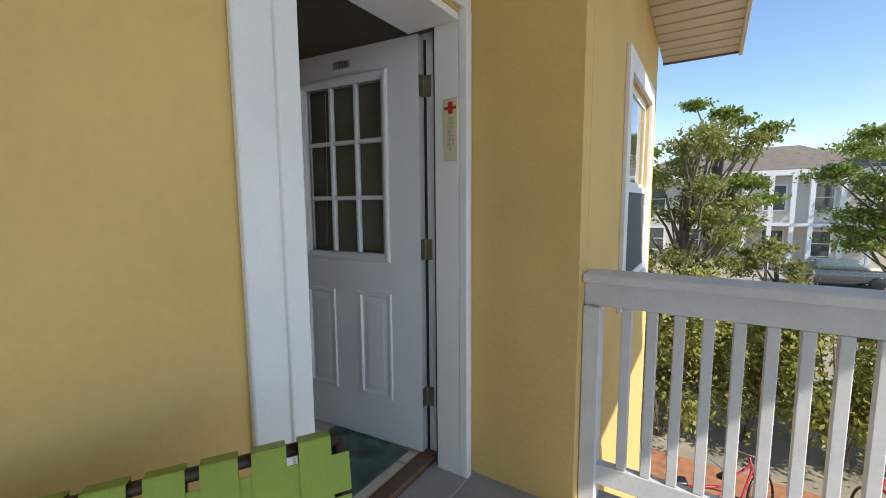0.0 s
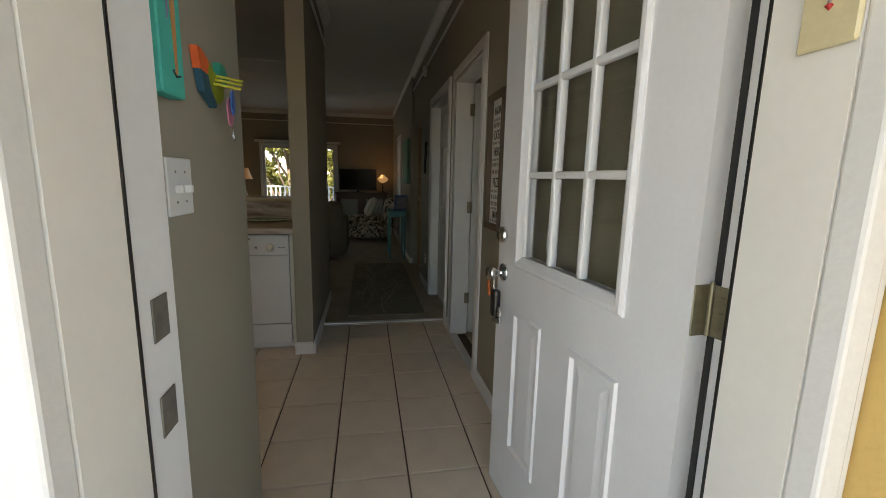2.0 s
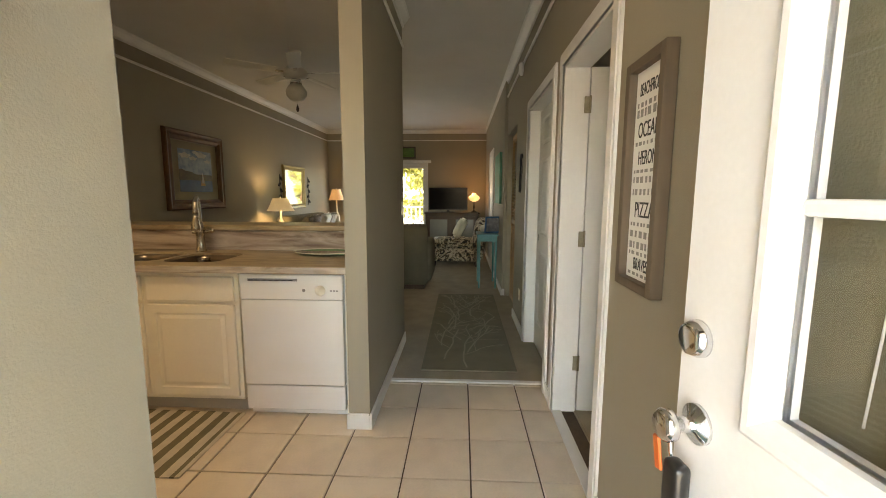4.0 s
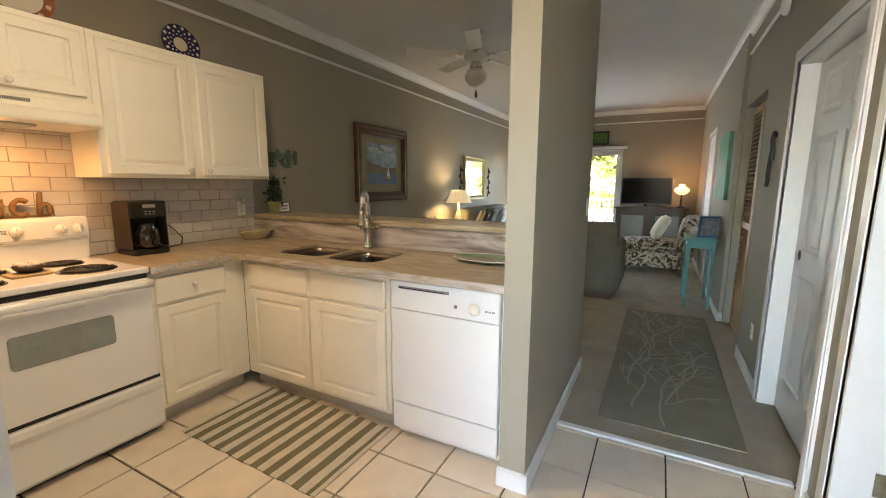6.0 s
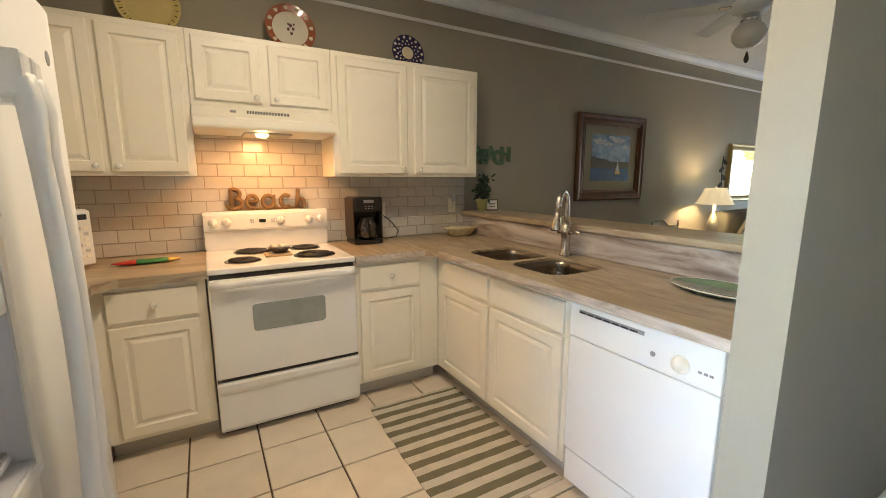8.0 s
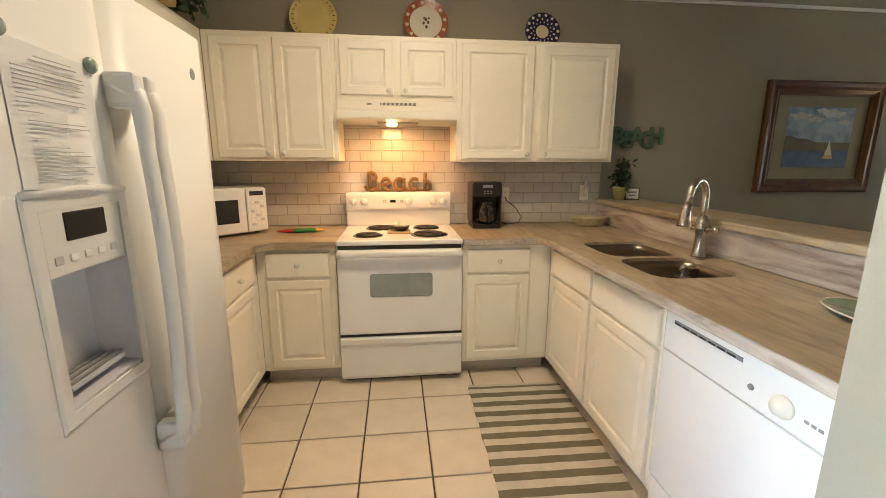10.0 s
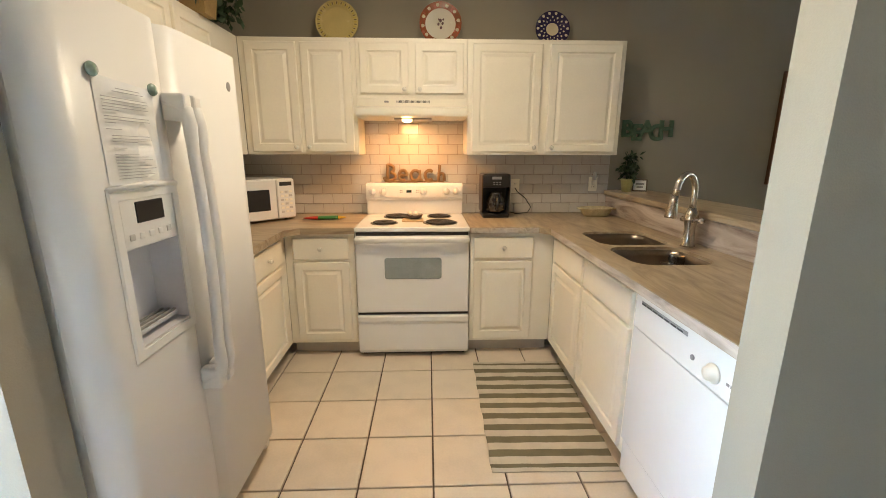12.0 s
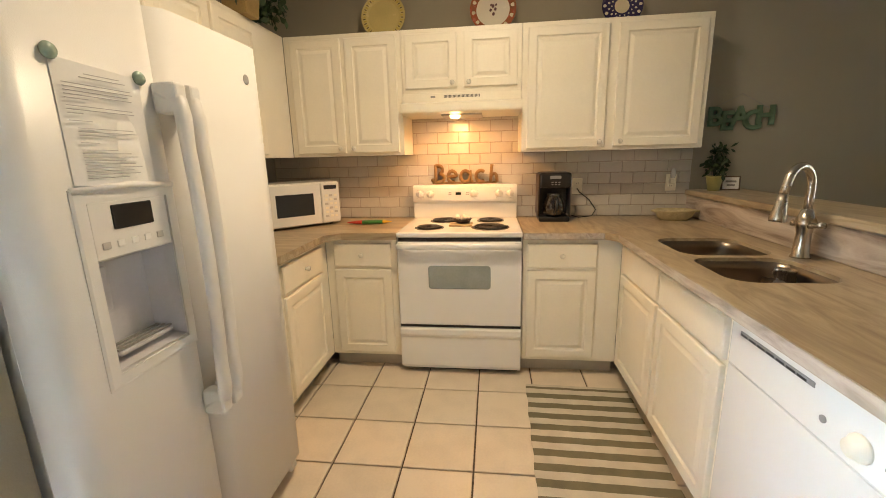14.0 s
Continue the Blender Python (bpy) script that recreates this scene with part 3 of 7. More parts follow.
def entry_leaf():
    """Leaf from the hinge along +x; outside face at y = +0.0225 after the turn it faces the hall."""
    w, h, t = 0.905, 2.025, 0.045
    lx0, lx1, lz0, lz1 = 0.19, 0.738, 0.975, 1.885
    bm = bmesh.new()
    pan = [(0.172, 0.385, 0.235, 0.80), (0.542, 0.748, 0.235, 0.80)]
    holes = [(lx0, lx1, lz0, lz1)] + pan
    xs = sorted({0, w, *[v for q in holes for v in q[:2]]})
    zs = sorted({0, h, *[v for q in holes for v in q[2:]]})
    for y, s in ((t / 2, -1), (-t / 2, 1)):
        for i in range(len(xs) - 1):
            for j in range(len(zs) - 1):
                mx, mz = (xs[i] + xs[i + 1]) / 2, (zs[j] + zs[j + 1]) / 2
                if any(a < mx < b and c < mz < e for a, b, c, e in holes):
                    continue
                bm.faces.new([bm.verts.new(p) for p in ((xs[i], y, zs[j]), (xs[i + 1], y, zs[j]), (xs[i + 1], y, zs[j + 1]), (xs[i], y, zs[j + 1]))])
        for a, b, c, e in pan:
            loops = [[(a + i, y + s * q, c + i), (b - i, y + s * q, c + i), (b - i, y + s * q, e - i), (a + i, y + s * q, e - i)] for i, q in ((0, 0), (0.006, -0.007), (0.018, -0.007), (0.026, 0.004), (0.034, 0.004), (0.06, -0.001))]
            rings = [[bm.verts.new(p) for p in lp] for lp in loops]
            for r0, r1 in zip(rings, rings[1:]):
                for k in range(4):
                    bm.faces.new((r0[k], r0[(k + 1) % 4], r1[(k + 1) % 4], r1[k]))
            bm.faces.new(rings[-1])
    for a, b in (((0, 0), (w, 0)), ((w, 0), (w, h)), ((w, h), (0, h)), ((0, h), (0, 0))):
        bm.faces.new([bm.verts.new(p) for p in ((a[0], -t / 2, a[1]), (b[0], -t / 2, b[1]), (b[0], t / 2, b[1]), (a[0], t / 2, a[1]))])
    q = (lx0, lx1, lz0, lz1)
    for a, b in (((q[0], q[2]), (q[1], q[2])), ((q[1], q[2]), (q[1], q[3])), ((q[1], q[3]), (q[0], q[3])), ((q[0], q[3]), (q[0], q[2]))):
        bm.faces.new([bm.verts.new(p) for p in ((a[0], -t / 2, a[1]), (b[0], -t / 2, b[1]), (b[0], t / 2, b[1]), (a[0], t / 2, a[1]))])
    bmesh.ops.remove_doubles(bm, verts=bm.verts[:], dist=0.0001)
    part("leaf", bm, DOORP, door)
    # moulded frame round the glass, both faces
    for s in (1, -1):
        fr = bmesh.new()
        fw = lx1 - lx0 + 0.03
        fh = lz1 - lz0 + 0.03
        loops = [[(lx0 - 0.015 + i, s * y, lz0 - 0.015 + i), (lx0 - 0.015 + fw - i, s * y, lz0 - 0.015 + i), (lx0 - 0.015 + fw - i, s * y, lz0 - 0.015 + fh - i), (lx0 - 0.015 + i, s * y, lz0 - 0.015 + fh - i)] for i, y in ((0, t / 2 - 0.002), (0.0, t / 2 + 0.006), (0.008, t / 2 + 0.012), (0.02, t / 2 + 0.012), (0.03, t / 2 + 0.004), (0.042, t / 2 - 0.004), (0.042, 0.006))]
        loft(loops, caps=False, bm=fr)
        part("glazing_frame", fr, DOORP, door)
    gx0, gx1, gz0, gz1 = lx0 + 0.027, lx1 - 0.027, lz0 + 0.027, lz1 - 0.027
    for k in (1, 2):
        x = gx0 + (gx1 - gx0) * k / 3
        part("muntin", boxes((x - 0.011, x + 0.011, -0.014, 0.014, gz0, gz1), bevel=0.006, seg=2), DOORP, door)
        z = gz0 + (gz1 - gz0) * k / 3
        part("muntin", boxes((gx0, gx1, -0.013, 0.013, z - 0.011, z + 0.011), bevel=0.006, seg=2), DOORP, door)
    for i in range(3):
        for j in range(3):
            x, z = gx0 + (gx1 - gx0) * i / 3, gz0 + (gz1 - gz0) * j / 3
            part("pane", boxes((x + 0.004, x + (gx1 - gx0) / 3 - 0.004, -0.003, 0.003, z + 0.004, z + (gz1 - gz0) / 3 - 0.004)), PANE, door).visible_shadow = False
    # drawn fabric shade hung on the far face of the glass, with its head rail and cord
    SHADEC = mat("olive_shade_cloth", (0.17, 0.155, 0.1), 0.9, var=0.2, scale=5, fine=240, bump=0.3)
    cloth = bmesh.new()
    cols = [[cloth.verts.new((lx0 - 0.01 + (lx1 - lx0 + 0.02) * k / 24, -t / 2 - 0.022 - 0.0025 * math.sin(k * 1.1), z)) for z in (lz0 - 0.02, lz1 - 0.03)] for k in range(25)]
    for c0, c1 in zip(cols, cols[1:]):
        cloth.faces.new((c0[0], c1[0], c1[1], c0[1]))
    part("fabric_shade", cloth, SHADEC, door, "drawn olive fabric shade behind the panes", True)
    part("shade_rail", boxes((lx0 - 0.012, lx1 + 0.012, -t / 2 - 0.036, -t / 2 - 0.012, lz1 - 0.032, lz1 + 0.004), bevel=0.004), SHADEC, door)
    part("shade_cord", tube([(0.62, -t / 2 - 0.017, lz1 - 0.03), (0.63, -t / 2 - 0.017, lz1 - 0.5), (0.65, -t / 2 - 0.017, lz0 + 0.05)], 0.0016, 5), PAPER, door, "thin pale pull cord", True)
    for z in (0.285, 1.033, 1.80):
        door_hinge(z)
    # deadbolt, knob with key safe and key
    part("deadbolt", turned([(0.032, 0), (0.032, 0.008), (0.026, 0.022), (0.02, 0.024), (0.0, 0.024)], 24), CHROME, door, "round satin deadbolt", True, pose(0.86, t / 2, 1.063, -90, 0, 0))
    k = part("doorknob", turned([(0.034, 0), (0.034, 0.008), (0.014, 0.014), (0.013, 0.04), (0.026, 0.048), (0.028, 0.062), (0.02, 0.07), (0.0, 0.07)], 24), CHROME, door, "satin metal entry knob with keys", True, pose(0.845, t / 2, 0.918, -90, 0, 0))
    bm = boxes((-0.022, 0.022, 0.018, 0.05, -0.16, -0.05), bevel=0.012, seg=3)
    part("key_safe", bm, BLACK, door, "black rubber-covered key safe hanging from the knob", True, pose(0.842, t / 2, 0.903))
    bm = tube([(0.0, 0.03, 0.02 + 0.0)] + [(0.026 * math.cos(a), 0.032, -0.03 + 0.05 * math.sin(a)) for a in [radians(q) for q in range(100, -90, -20)]], 0.004, 8)
    part("shackle", bm, CHROME, door, "steel shackle", True, pose(0.842, t / 2, 0.903))
    bm = boxes((-0.05, 0.018, 0.03, 0.046, -0.185, -0.16), (-0.05, -0.035, 0.03, 0.044, -0.16, -0.12), bevel=0.004)
    part("safe_door", bm, CHROME, door, "open steel flap of the key safe", False, pose(0.865, t / 2, 0.903, 0, 12, 0))
    bm = boxes((-0.004, 0.016, 0.05, 0.056, -0.08, -0.02), bevel=0.003)
    part("key_tag", bm, mat("orange_tag", (0.6, 0.13, 0.03), 0.5), door, "small orange key tag", False, pose(0.875, t / 2, 0.903, 0, 14, 0))
    # small number plate over the glass
    part("number_plate", boxes((-0.055, 0.055, 0, 0.003, -0.018, 0.018), bevel=0.001), ALU, door, "small metal number plate", False, pose(0.45, t / 2, 1.955))
    cu = bpy.data.curves.new("number", "FONT")
    cu.body, cu.size, cu.align_x, cu.align_y, cu.extrude = "139B", 0.04, "CENTER", "CENTER", 0.001
    ob = new("number", cu)
    ob.data.materials.append(INK)
    ob.parent = door
    ob.matrix_basis = pose(0.45, t / 2 + 0.0045, 1.955, 90, 0, 180)


entry_leaf()

# sliding glass door in the far wall
s = thing("window_slider", "white sliding glass door to a sunny deck", "sliding door", pose(XW - 0.06, -0.32, 0.02), kind="structure")
part("frame", boxes((-0.05, 0.05, -0.878, -0.828, 0, 2.008), (-0.05, 0.05, 0.828, 0.878, 0, 2.008), (-0.05, 0.05, -0.828, 0.828, 1.958, 2.008), (-0.05, 0.05, -0.828, 0.828, 0, 0.05), bevel=0.004), TRIM, s)
for y0, y1, x in ((-0.826, 0.03, -0.022), (-0.03, 0.826, 0.022)):
    part("sash", boxes((x - 0.016, x + 0.016, y0, y0 + 0.06, 0.052, 1.956), (x - 0.016, x + 0.016, y1 - 0.06, y1, 0.052, 1.956), (x - 0.016, x + 0.016, y0 + 0.06, y1 - 0.06, 0.052, 0.13), (x - 0.016, x + 0.016, y0 + 0.06, y1 - 0.06, 1.896, 1.956)), TRIM, s)
    p = part("pane", boxes((x - 0.003, x + 0.003, y0 + 0.06, y1 - 0.06, 0.13, 1.896)), PANE, s)
    p.visible_shadow = False
tagged(part("trim_slider_head", boxes((XW + 0.002, XW + 0.06, -1.28, 0.63, 2.035, 2.09), bevel=0.006), TRIM), "white head rail over the sliding door", "trim", kind="structure")


# ---- kitchen cabinets ----
RAISED = [(0, 0.0), (0, -0.015), (0.004, -0.019), (0.05, -0.019), (0.055, -0.0105), (0.063, -0.009), (0.084, -0.0175), (0.09, -0.0175)]
SLAB = [(0, 0.0), (0, -0.014), (0.006, -0.019), (0.012, -0.019)]
CABKNOB = mat("white_ceramic_knob", (0.78, 0.75, 0.66), 0.25, var=0.05, coat=0.5, bump=0)


def cab_knob(parent, x, z, y=-0.019):
    part("knob", turned([(0.009, 0), (0.007, 0.008), (0.013, 0.014), (0.015, 0.02), (0.011, 0.026), (0.0, 0.027)], 14), CABKNOB, parent, "small white knob", True, pose(x, y, z, 90, 0, 0))


def cabinet(name, label, at, w, z0, z1, depth, fronts, toe=True, category="cabinet"):
    """Unit with its front frame at y = 0, facing -y, from x = 0 to w. fronts: (kind, x0, x1, z0, z1, knob x, knob z)."""
    c = thing(name, label, category, at)
    part("body", boxes((0, w, 0, depth, z0, z1), bevel=0.002), CAB, c)
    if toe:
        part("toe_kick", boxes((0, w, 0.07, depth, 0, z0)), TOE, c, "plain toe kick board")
    for kind, a, b, p, q, kx, kz in fronts:
        f = part("drawer" if kind == "drawer" else "door", panel(b - a, q - p, SLAB if kind == "drawer" else RAISED, 0, 0), CAB, c, at=pose(a, 0, p))
        if kx is not None:
            cab_knob(f, kx - a, kz - p)
    return c


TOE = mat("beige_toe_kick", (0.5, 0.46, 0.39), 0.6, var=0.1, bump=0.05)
UZ0, UZ1 = 1.376, 2.136
# wall units on the south wall, facing north (x counts to the west)
S = lambda x, y, z=0: pose(x, y, z, 0, 0, 180)
UF = -1.43
cabinet("wall_cabinet", "cream painted wall cabinet with two raised-panel doors", S(-1.151, UF), 0.774, UZ0, UZ1, 0.308, [("door", 0.044, 0.379, UZ0 + 0.02, UZ1 - 0.03, 0.349, UZ0 + 0.05), ("door", 0.409, 0.744, UZ0 + 0.02, UZ1 - 0.03, 0.439, UZ0 + 0.05)], False)
cabinet("wall_cabinet", "short cream wall cabinet over the range hood", S(-1.927, UF), 0.755, 1.755, UZ1, 0.308, [("door", 0.025, 0.355, 1.785, UZ1 - 0.03, 0.325, 1.81), ("door", 0.40, 0.73, 1.785, UZ1 - 0.03, 0.43, 1.81)], False)
cabinet("wall_cabinet", "wide cream wall cabinet with two raised-panel doors", S(-2.684, UF), 1.092, UZ0, UZ1, 0.308, [("door", 0.035, 0.51, UZ0 + 0.02, UZ1 - 0.03, 0.475, UZ0 + 0.05), ("door", 0.565, 1.06, UZ0 + 0.02, UZ1 - 0.03, 0.60, UZ0 + 0.05)], False)
# wall units on the east wall, facing west (x counts from north to south)
E_ = lambda x, y, z=0: pose(x, y, z, 0, 0, -90)
cabinet("wall_cabinet", "cream wall cabinet with two raised-panel doors beside the refrigerator", E_(-1.15, -0.24), 1.188, UZ0, UZ1, 0.306, [("door", 0.03, 0.42, UZ0 + 0.02, UZ1 - 0.03, 0.39, UZ0 + 0.05), ("door", 0.45, 0.84, UZ0 + 0.02, UZ1 - 0.03, 0.48, UZ0 + 0.05)], False)
cabinet("wall_cabinet", "short cream wall cabinet above the refrigerator", E_(-1.15, 0.715), 0.953, 1.80, UZ1, 0.306, [("door", 0.03, 0.46, 1.82, UZ1 - 0.03, 0.43, 1.85), ("door", 0.49, 0.92, 1.82, UZ1 - 0.03, 0.52, 1.85)], False)

BZ = 0.873
BF = -1.095
cabinet("base_cabinet", "cream base cabinet with one drawer and one raised-panel door", S(-1.4622, BF), 0.4568, 0.1, BZ, 0.6, [("drawer", 0.054, 0.419, 0.70, 0.845, 0.237, 0.775), ("door", 0.054, 0.419, 0.125, 0.68, None, None)])
cabinet("base_cabinet", "cream base cabinet with one drawer and one raised-panel door", S(-2.686, BF), 0.5635, 0.1, BZ, 0.6, [("drawer", 0.025, 0.425, 0.70, 0.845, 0.225, 0.775), ("door", 0.025, 0.425, 0.125, 0.68, None, None)])
cabinet("base_cabinet", "cream base cabinet with drawer and door beside the refrigerator", E_(-1.462, -0.215), 0.8797, 0.1, BZ, 0.58, [("drawer", 0.30, 0.78, 0.70, 0.845, 0.54, 0.775), ("door", 0.30, 0.78, 0.125, 0.68, None, None)])
W_ = lambda x, y, z=0: pose(x, y, z, 0, 0, 90)
cabinet("sink_cabinet", "cream sink base cabinet with two raised-panel doors", W_(-3.25, -1.0945), 1.15, 0.1, 0.70, 0.60, [("drawer", 0.065, 0.575, 0.70, 0.845, None, None), ("door", 0.065, 0.575, 0.125, 0.68, None, None), ("drawer", 0.605, 1.125, 0.70, 0.845, None, None), ("door", 0.605, 1.125, 0.125, 0.68, None, None)])
sc = [o for o in scene.objects if o.name.startswith("sink_cabinet")][0]
part("face_rail", boxes((0, 1.15, 0, 0.02, 0.70, BZ), bevel=0.001), CAB, sc)
part("side_panel", boxes((0.0, 0.02, 0.02, 0.60, 0.70, BZ)), CAB, sc)
part("side_panel", boxes((1.13, 1.15, 0.02, 0.60, 0.70, BZ)), CAB, sc)

# ---- counters ----
LAM_B = veined("bold_laminate_upstand", (0.2, 0.145, 0.115), (0.44, 0.37, 0.31), (0.62, 0.56, 0.5), 1, 0.8)
LAM_E = veined("pale_laminate_edge", (0.34, 0.28, 0.22), (0.5, 0.43, 0.36), (0.64, 0.58, 0.5), 1, 1.6)
CT0, CT1 = 0.874, 0.914
RBL = [(-3.53, -0.708, 0.385, 0.385), (-3.515, -0.297, 0.38, 0.36)]
outline = [(-2.684, YS + 0.001), (-2.684, -1.06), (-3.14, -1.06), (-3.20, -1.0), (-3.20, 0.710), (-3.862, 0.710), (-3.862, YS + 0.001)]
holes = [rounded(w, h, 0.09, 6, cx, cy) for cx, cy, w, h in RBL]
bm = sheet(outline, holes, CT0, CT1)
counter = part("worktop", bm, LAM_Y)
tagged(counter, "brown travertine-look laminate worktop with a sink cut-out", "worktop")
bm = sheet([(-1.926, YS + 0.001), (XIN - 0.003, YS + 0.001), (XIN - 0.003, -0.2), (-1.5, -0.2), (-1.5, -0.98), (-1.58, -1.06), (-1.926, -1.06)], [], CT0, CT1)
tagged(part("worktop", bm, LAM_X), "brown travertine-look laminate worktop in the corner", "worktop")
part("front_edge", boxes((-3.1995, -3.1975, -0.999, 0.7095, CT0 + 0.003, CT1 - 0.003)), LAM_E, counter, "pale laminate edge strip")
part("front_edge", boxes((-3.138, -2.686, -1.0595, -1.0575, CT0 + 0.003, CT1 - 0.003)), LAM_E, counter, "pale laminate edge strip")
# raised bar and its upstand
tagged(part("backsplash_panel", boxes((-3.868, -3.85, YS + 0.012, 0.710, CT1 + 0.002, 1.057), bevel=0.002), LAM_B), "travertine-look upstand behind the sink", "backsplash")
bar = part("bar_top", boxes((-4.20, -3.835, YS + 0.002, 0.710, 1.058, 1.096), bevel=0.008, seg=2), LAM_Y)
tagged(bar, "travertine-look raised bar top on the low wall", "bar top")

# ---- double sink ----
sink = thing("sink", "double-bowl stainless undermount sink", "sink", pose(-3.53, -0.5, 0.70))
for cx, cy, w, h in RBL:
    ox, oy = cx + 3.53, cy + 0.5
    loops = []
    for inset, z, r in ((-0.012, 0.173, 0.10), (0.0005, 0.173, 0.09), (0.001, 0.199, 0.09), (0.0025, 0.199, 0.09), (0.004, 0.165, 0.09), (0.012, 0.03, 0.08), (0.045, 0.004, 0.06), (0.14, 0.0, 0.02)):
        loops.append([(x, y, z) for x, y in rounded(w - 2 * inset, h - 2 * inset, max(0.012, min(r, (min(w, h) - 2 * inset) / 2 - 0.002)), 6, ox, oy)])
    bm = loft(loops, caps=False)
    bm.faces.new([v for v in bm.verts[-28:]])
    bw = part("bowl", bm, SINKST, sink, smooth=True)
    part("drain", turned([(0.04, 0.0), (0.04, 0.004), (0.03, 0.004), (0.028, 0.001), (0, 0.001)], 20), CHROME, sink, "round chrome drain", True, pose(ox, oy, 0.001))

# ---- faucet ----
fa = thing("faucet", "brushed nickel gooseneck faucet with pull-down spray head", "faucet", pose(-3.775, -0.49, CT1, 0, 0, 26))
part("base", turned([(0.036, 0), (0.036, 0.006), (0.031, 0.012), (0.028, 0.06), (0.026, 0.10), (0.031, 0.13), (0.038, 0.15), (0.029, 0.17), (0.019, 0.2), (0.0, 0.202)], 24), NICKEL, fa, smooth=True)
pts = [(0, 0, 0.15), (0, 0, 0.25)] + [(0.075 - 0.075 * math.cos(radians(a)), 0, 0.29 + 0.085 * math.sin(radians(a))) for a in range(0, 171, 15)] + [(0.162, 0, 0.262)]
part("neck", tube(pts, 0.0155, 14), NICKEL, fa, smooth=True)
part("spray_head", turned([(0.0165, 0.0), (0.019, -0.03), (0.025, -0.07), (0.030, -0.1), (0.028, -0.11), (0.0, -0.11)], 20), NICKEL, fa, "flared spray head", True, pose(0.160, 0, 0.27, 0, -8, 0))
part("handle", turned([(0.012, 0), (0.012, 0.03), (0.009, 0.05), (0.014, 0.07), (0.013, 0.085), (0, 0.087)], 14), NICKEL, fa, "side lever", True, pose(0.01, 0.018, 0.135, -80, 0, -30))
part("handle_hub", turned([(0.013, 0), (0.013, 0.03), (0.0, 0.032)], 14), NICKEL, fa, "", True, pose(0.0, -0.02, 0.135, 80, 0, 0))

# ---- range ----
rg = thing("range", "white electric coil range with oven and drawer", "range", S(-1.926, -1.085))
RW, RD = 0.755, 0.645
part("body", boxes((0, RW, 0.0, RD, 0.02, 0.885), bevel=0.004), APPL, rg)
ct = part("cooktop", boxes((-0.001, RW + 0.001, -0.028, RD - 0.06, 0.886, 0.918), bevel=0.01, seg=3), APPL, rg)
# shade between cooktop and oven door, put in as a black strip
part("gap_shade_strip", boxes((0.01, RW - 0.01, -0.018, 0.0, 0.862, 0.885)), BLACK, rg, "black strip standing in for shade under the cooktop")
od = part("oven_door", boxes((0.004, RW - 0.004, -0.04, -0.001, 0.335, 0.862), bevel=0.008, seg=2), APPL, rg, "white oven door")
wl = [[(x, y, z) for x, z in rounded(0.375 - i, 0.145 - i, 0.018, 4, RW / 2 + 0.003, 0.645)] for i, y in ((0, -0.0395), (0, -0.043), (0.006, -0.044))]
part("oven_window", loft(wl), SMOKE, od, "grey oven window")
hb = tube([(0.01, -0.062, 0.838), (0.06, -0.075, 0.842), (RW / 2, -0.082, 0.845), (RW - 0.06, -0.075, 0.842), (RW - 0.01, -0.062, 0.838)], 0.02, 12)
for v in hb.verts:
    v.co.y = -0.068 + (v.co.y + 0.068) * 0.7
part("oven_handle", hb, APPL, od, "full-width white oven handle", True)
for hx in (0.008, RW - 0.05):
    part("handle_bracket", boxes((hx, hx + 0.042, -0.07, -0.04, 0.82, 0.858), bevel=0.006), APPL, od)
for k in range(34):
    x = RW / 2 - 0.25 + k * 0.5 / 33
    if k < 33:
        part("vent_slot", boxes((x, x + 0.008, -0.0305, -0.027, 0.868, 0.878)), BLACK, rg)
# black strip painted in for the shadow line over the drawer
part("drawer_shade_strip", boxes((0.004, RW - 0.004, -0.03, -0.001, 0.318, 0.334)), BLACK, rg, "black strip in place of the shaded gap above the drawer")
dr = bmesh.new()
prof = [(-0.001, 0.05), (-0.034, 0.05), (-0.038, 0.06), (-0.038, 0.25), (-0.05, 0.275), (-0.05, 0.305), (-0.042, 0.315), (-0.001, 0.316)]
loft([[(x, y, z) for y, z in prof] for x in (0.004, RW - 0.004)], bm=dr)
part("storage_drawer", dr, APPL, rg, "white storage drawer")
part("foot_rail", boxes((0.02, RW - 0.02, 0.03, 0.06, 0.0, 0.03)), BLACK, rg)
bk = bmesh.new()
prof = [(RD - 0.07, 0.917), (RD - 0.075, 1.03), (RD - 0.098, 1.045), (RD - 0.09, 1.145), (RD - 0.075, 1.16), (RD, 1.16), (RD, 0.917)]
loft([[(x, y, z) for y, z in prof] for x in (0.004, RW - 0.004)], bm=bk)
bmesh.ops.bevel(bk, geom=bk.edges[:], offset=0.005, segments=2, affect="EDGES")
bg = part("control_panel", bk, APPL, rg, "white sloping control panel")
for x in (0.055, 0.13, 0.445, 0.625, 0.70):
    kb = part("dial", turned([(0.027, 0), (0.026, 0.01), (0.02, 0.014), (0.018, 0.026), (0.0, 0.028)], 20), APPL, bg, "white dial", True, pose(x, RD - 0.095, 1.095, 85, 0, 0))
    part("grip", boxes((-0.005, 0.005, -0.02, 0.02, 0.014, 0.034), bevel=0.003), APPL, kb)
    for a in range(0, 360, 40):
        part("tick", boxes((0.031, 0.035, -0.001, 0.001, -0.0005, 0.0008)), GREYINK, kb, at=pose(0, 0, 0, 0, 0, a))
part("clock_face", boxes((0.315, 0.355, RD - 0.1, RD - 0.0955, 1.087, 1.107), bevel=0.001), mat("green_black_display", (0.01, 0.02, 0.015), 0.2), bg, "small dark clock display")
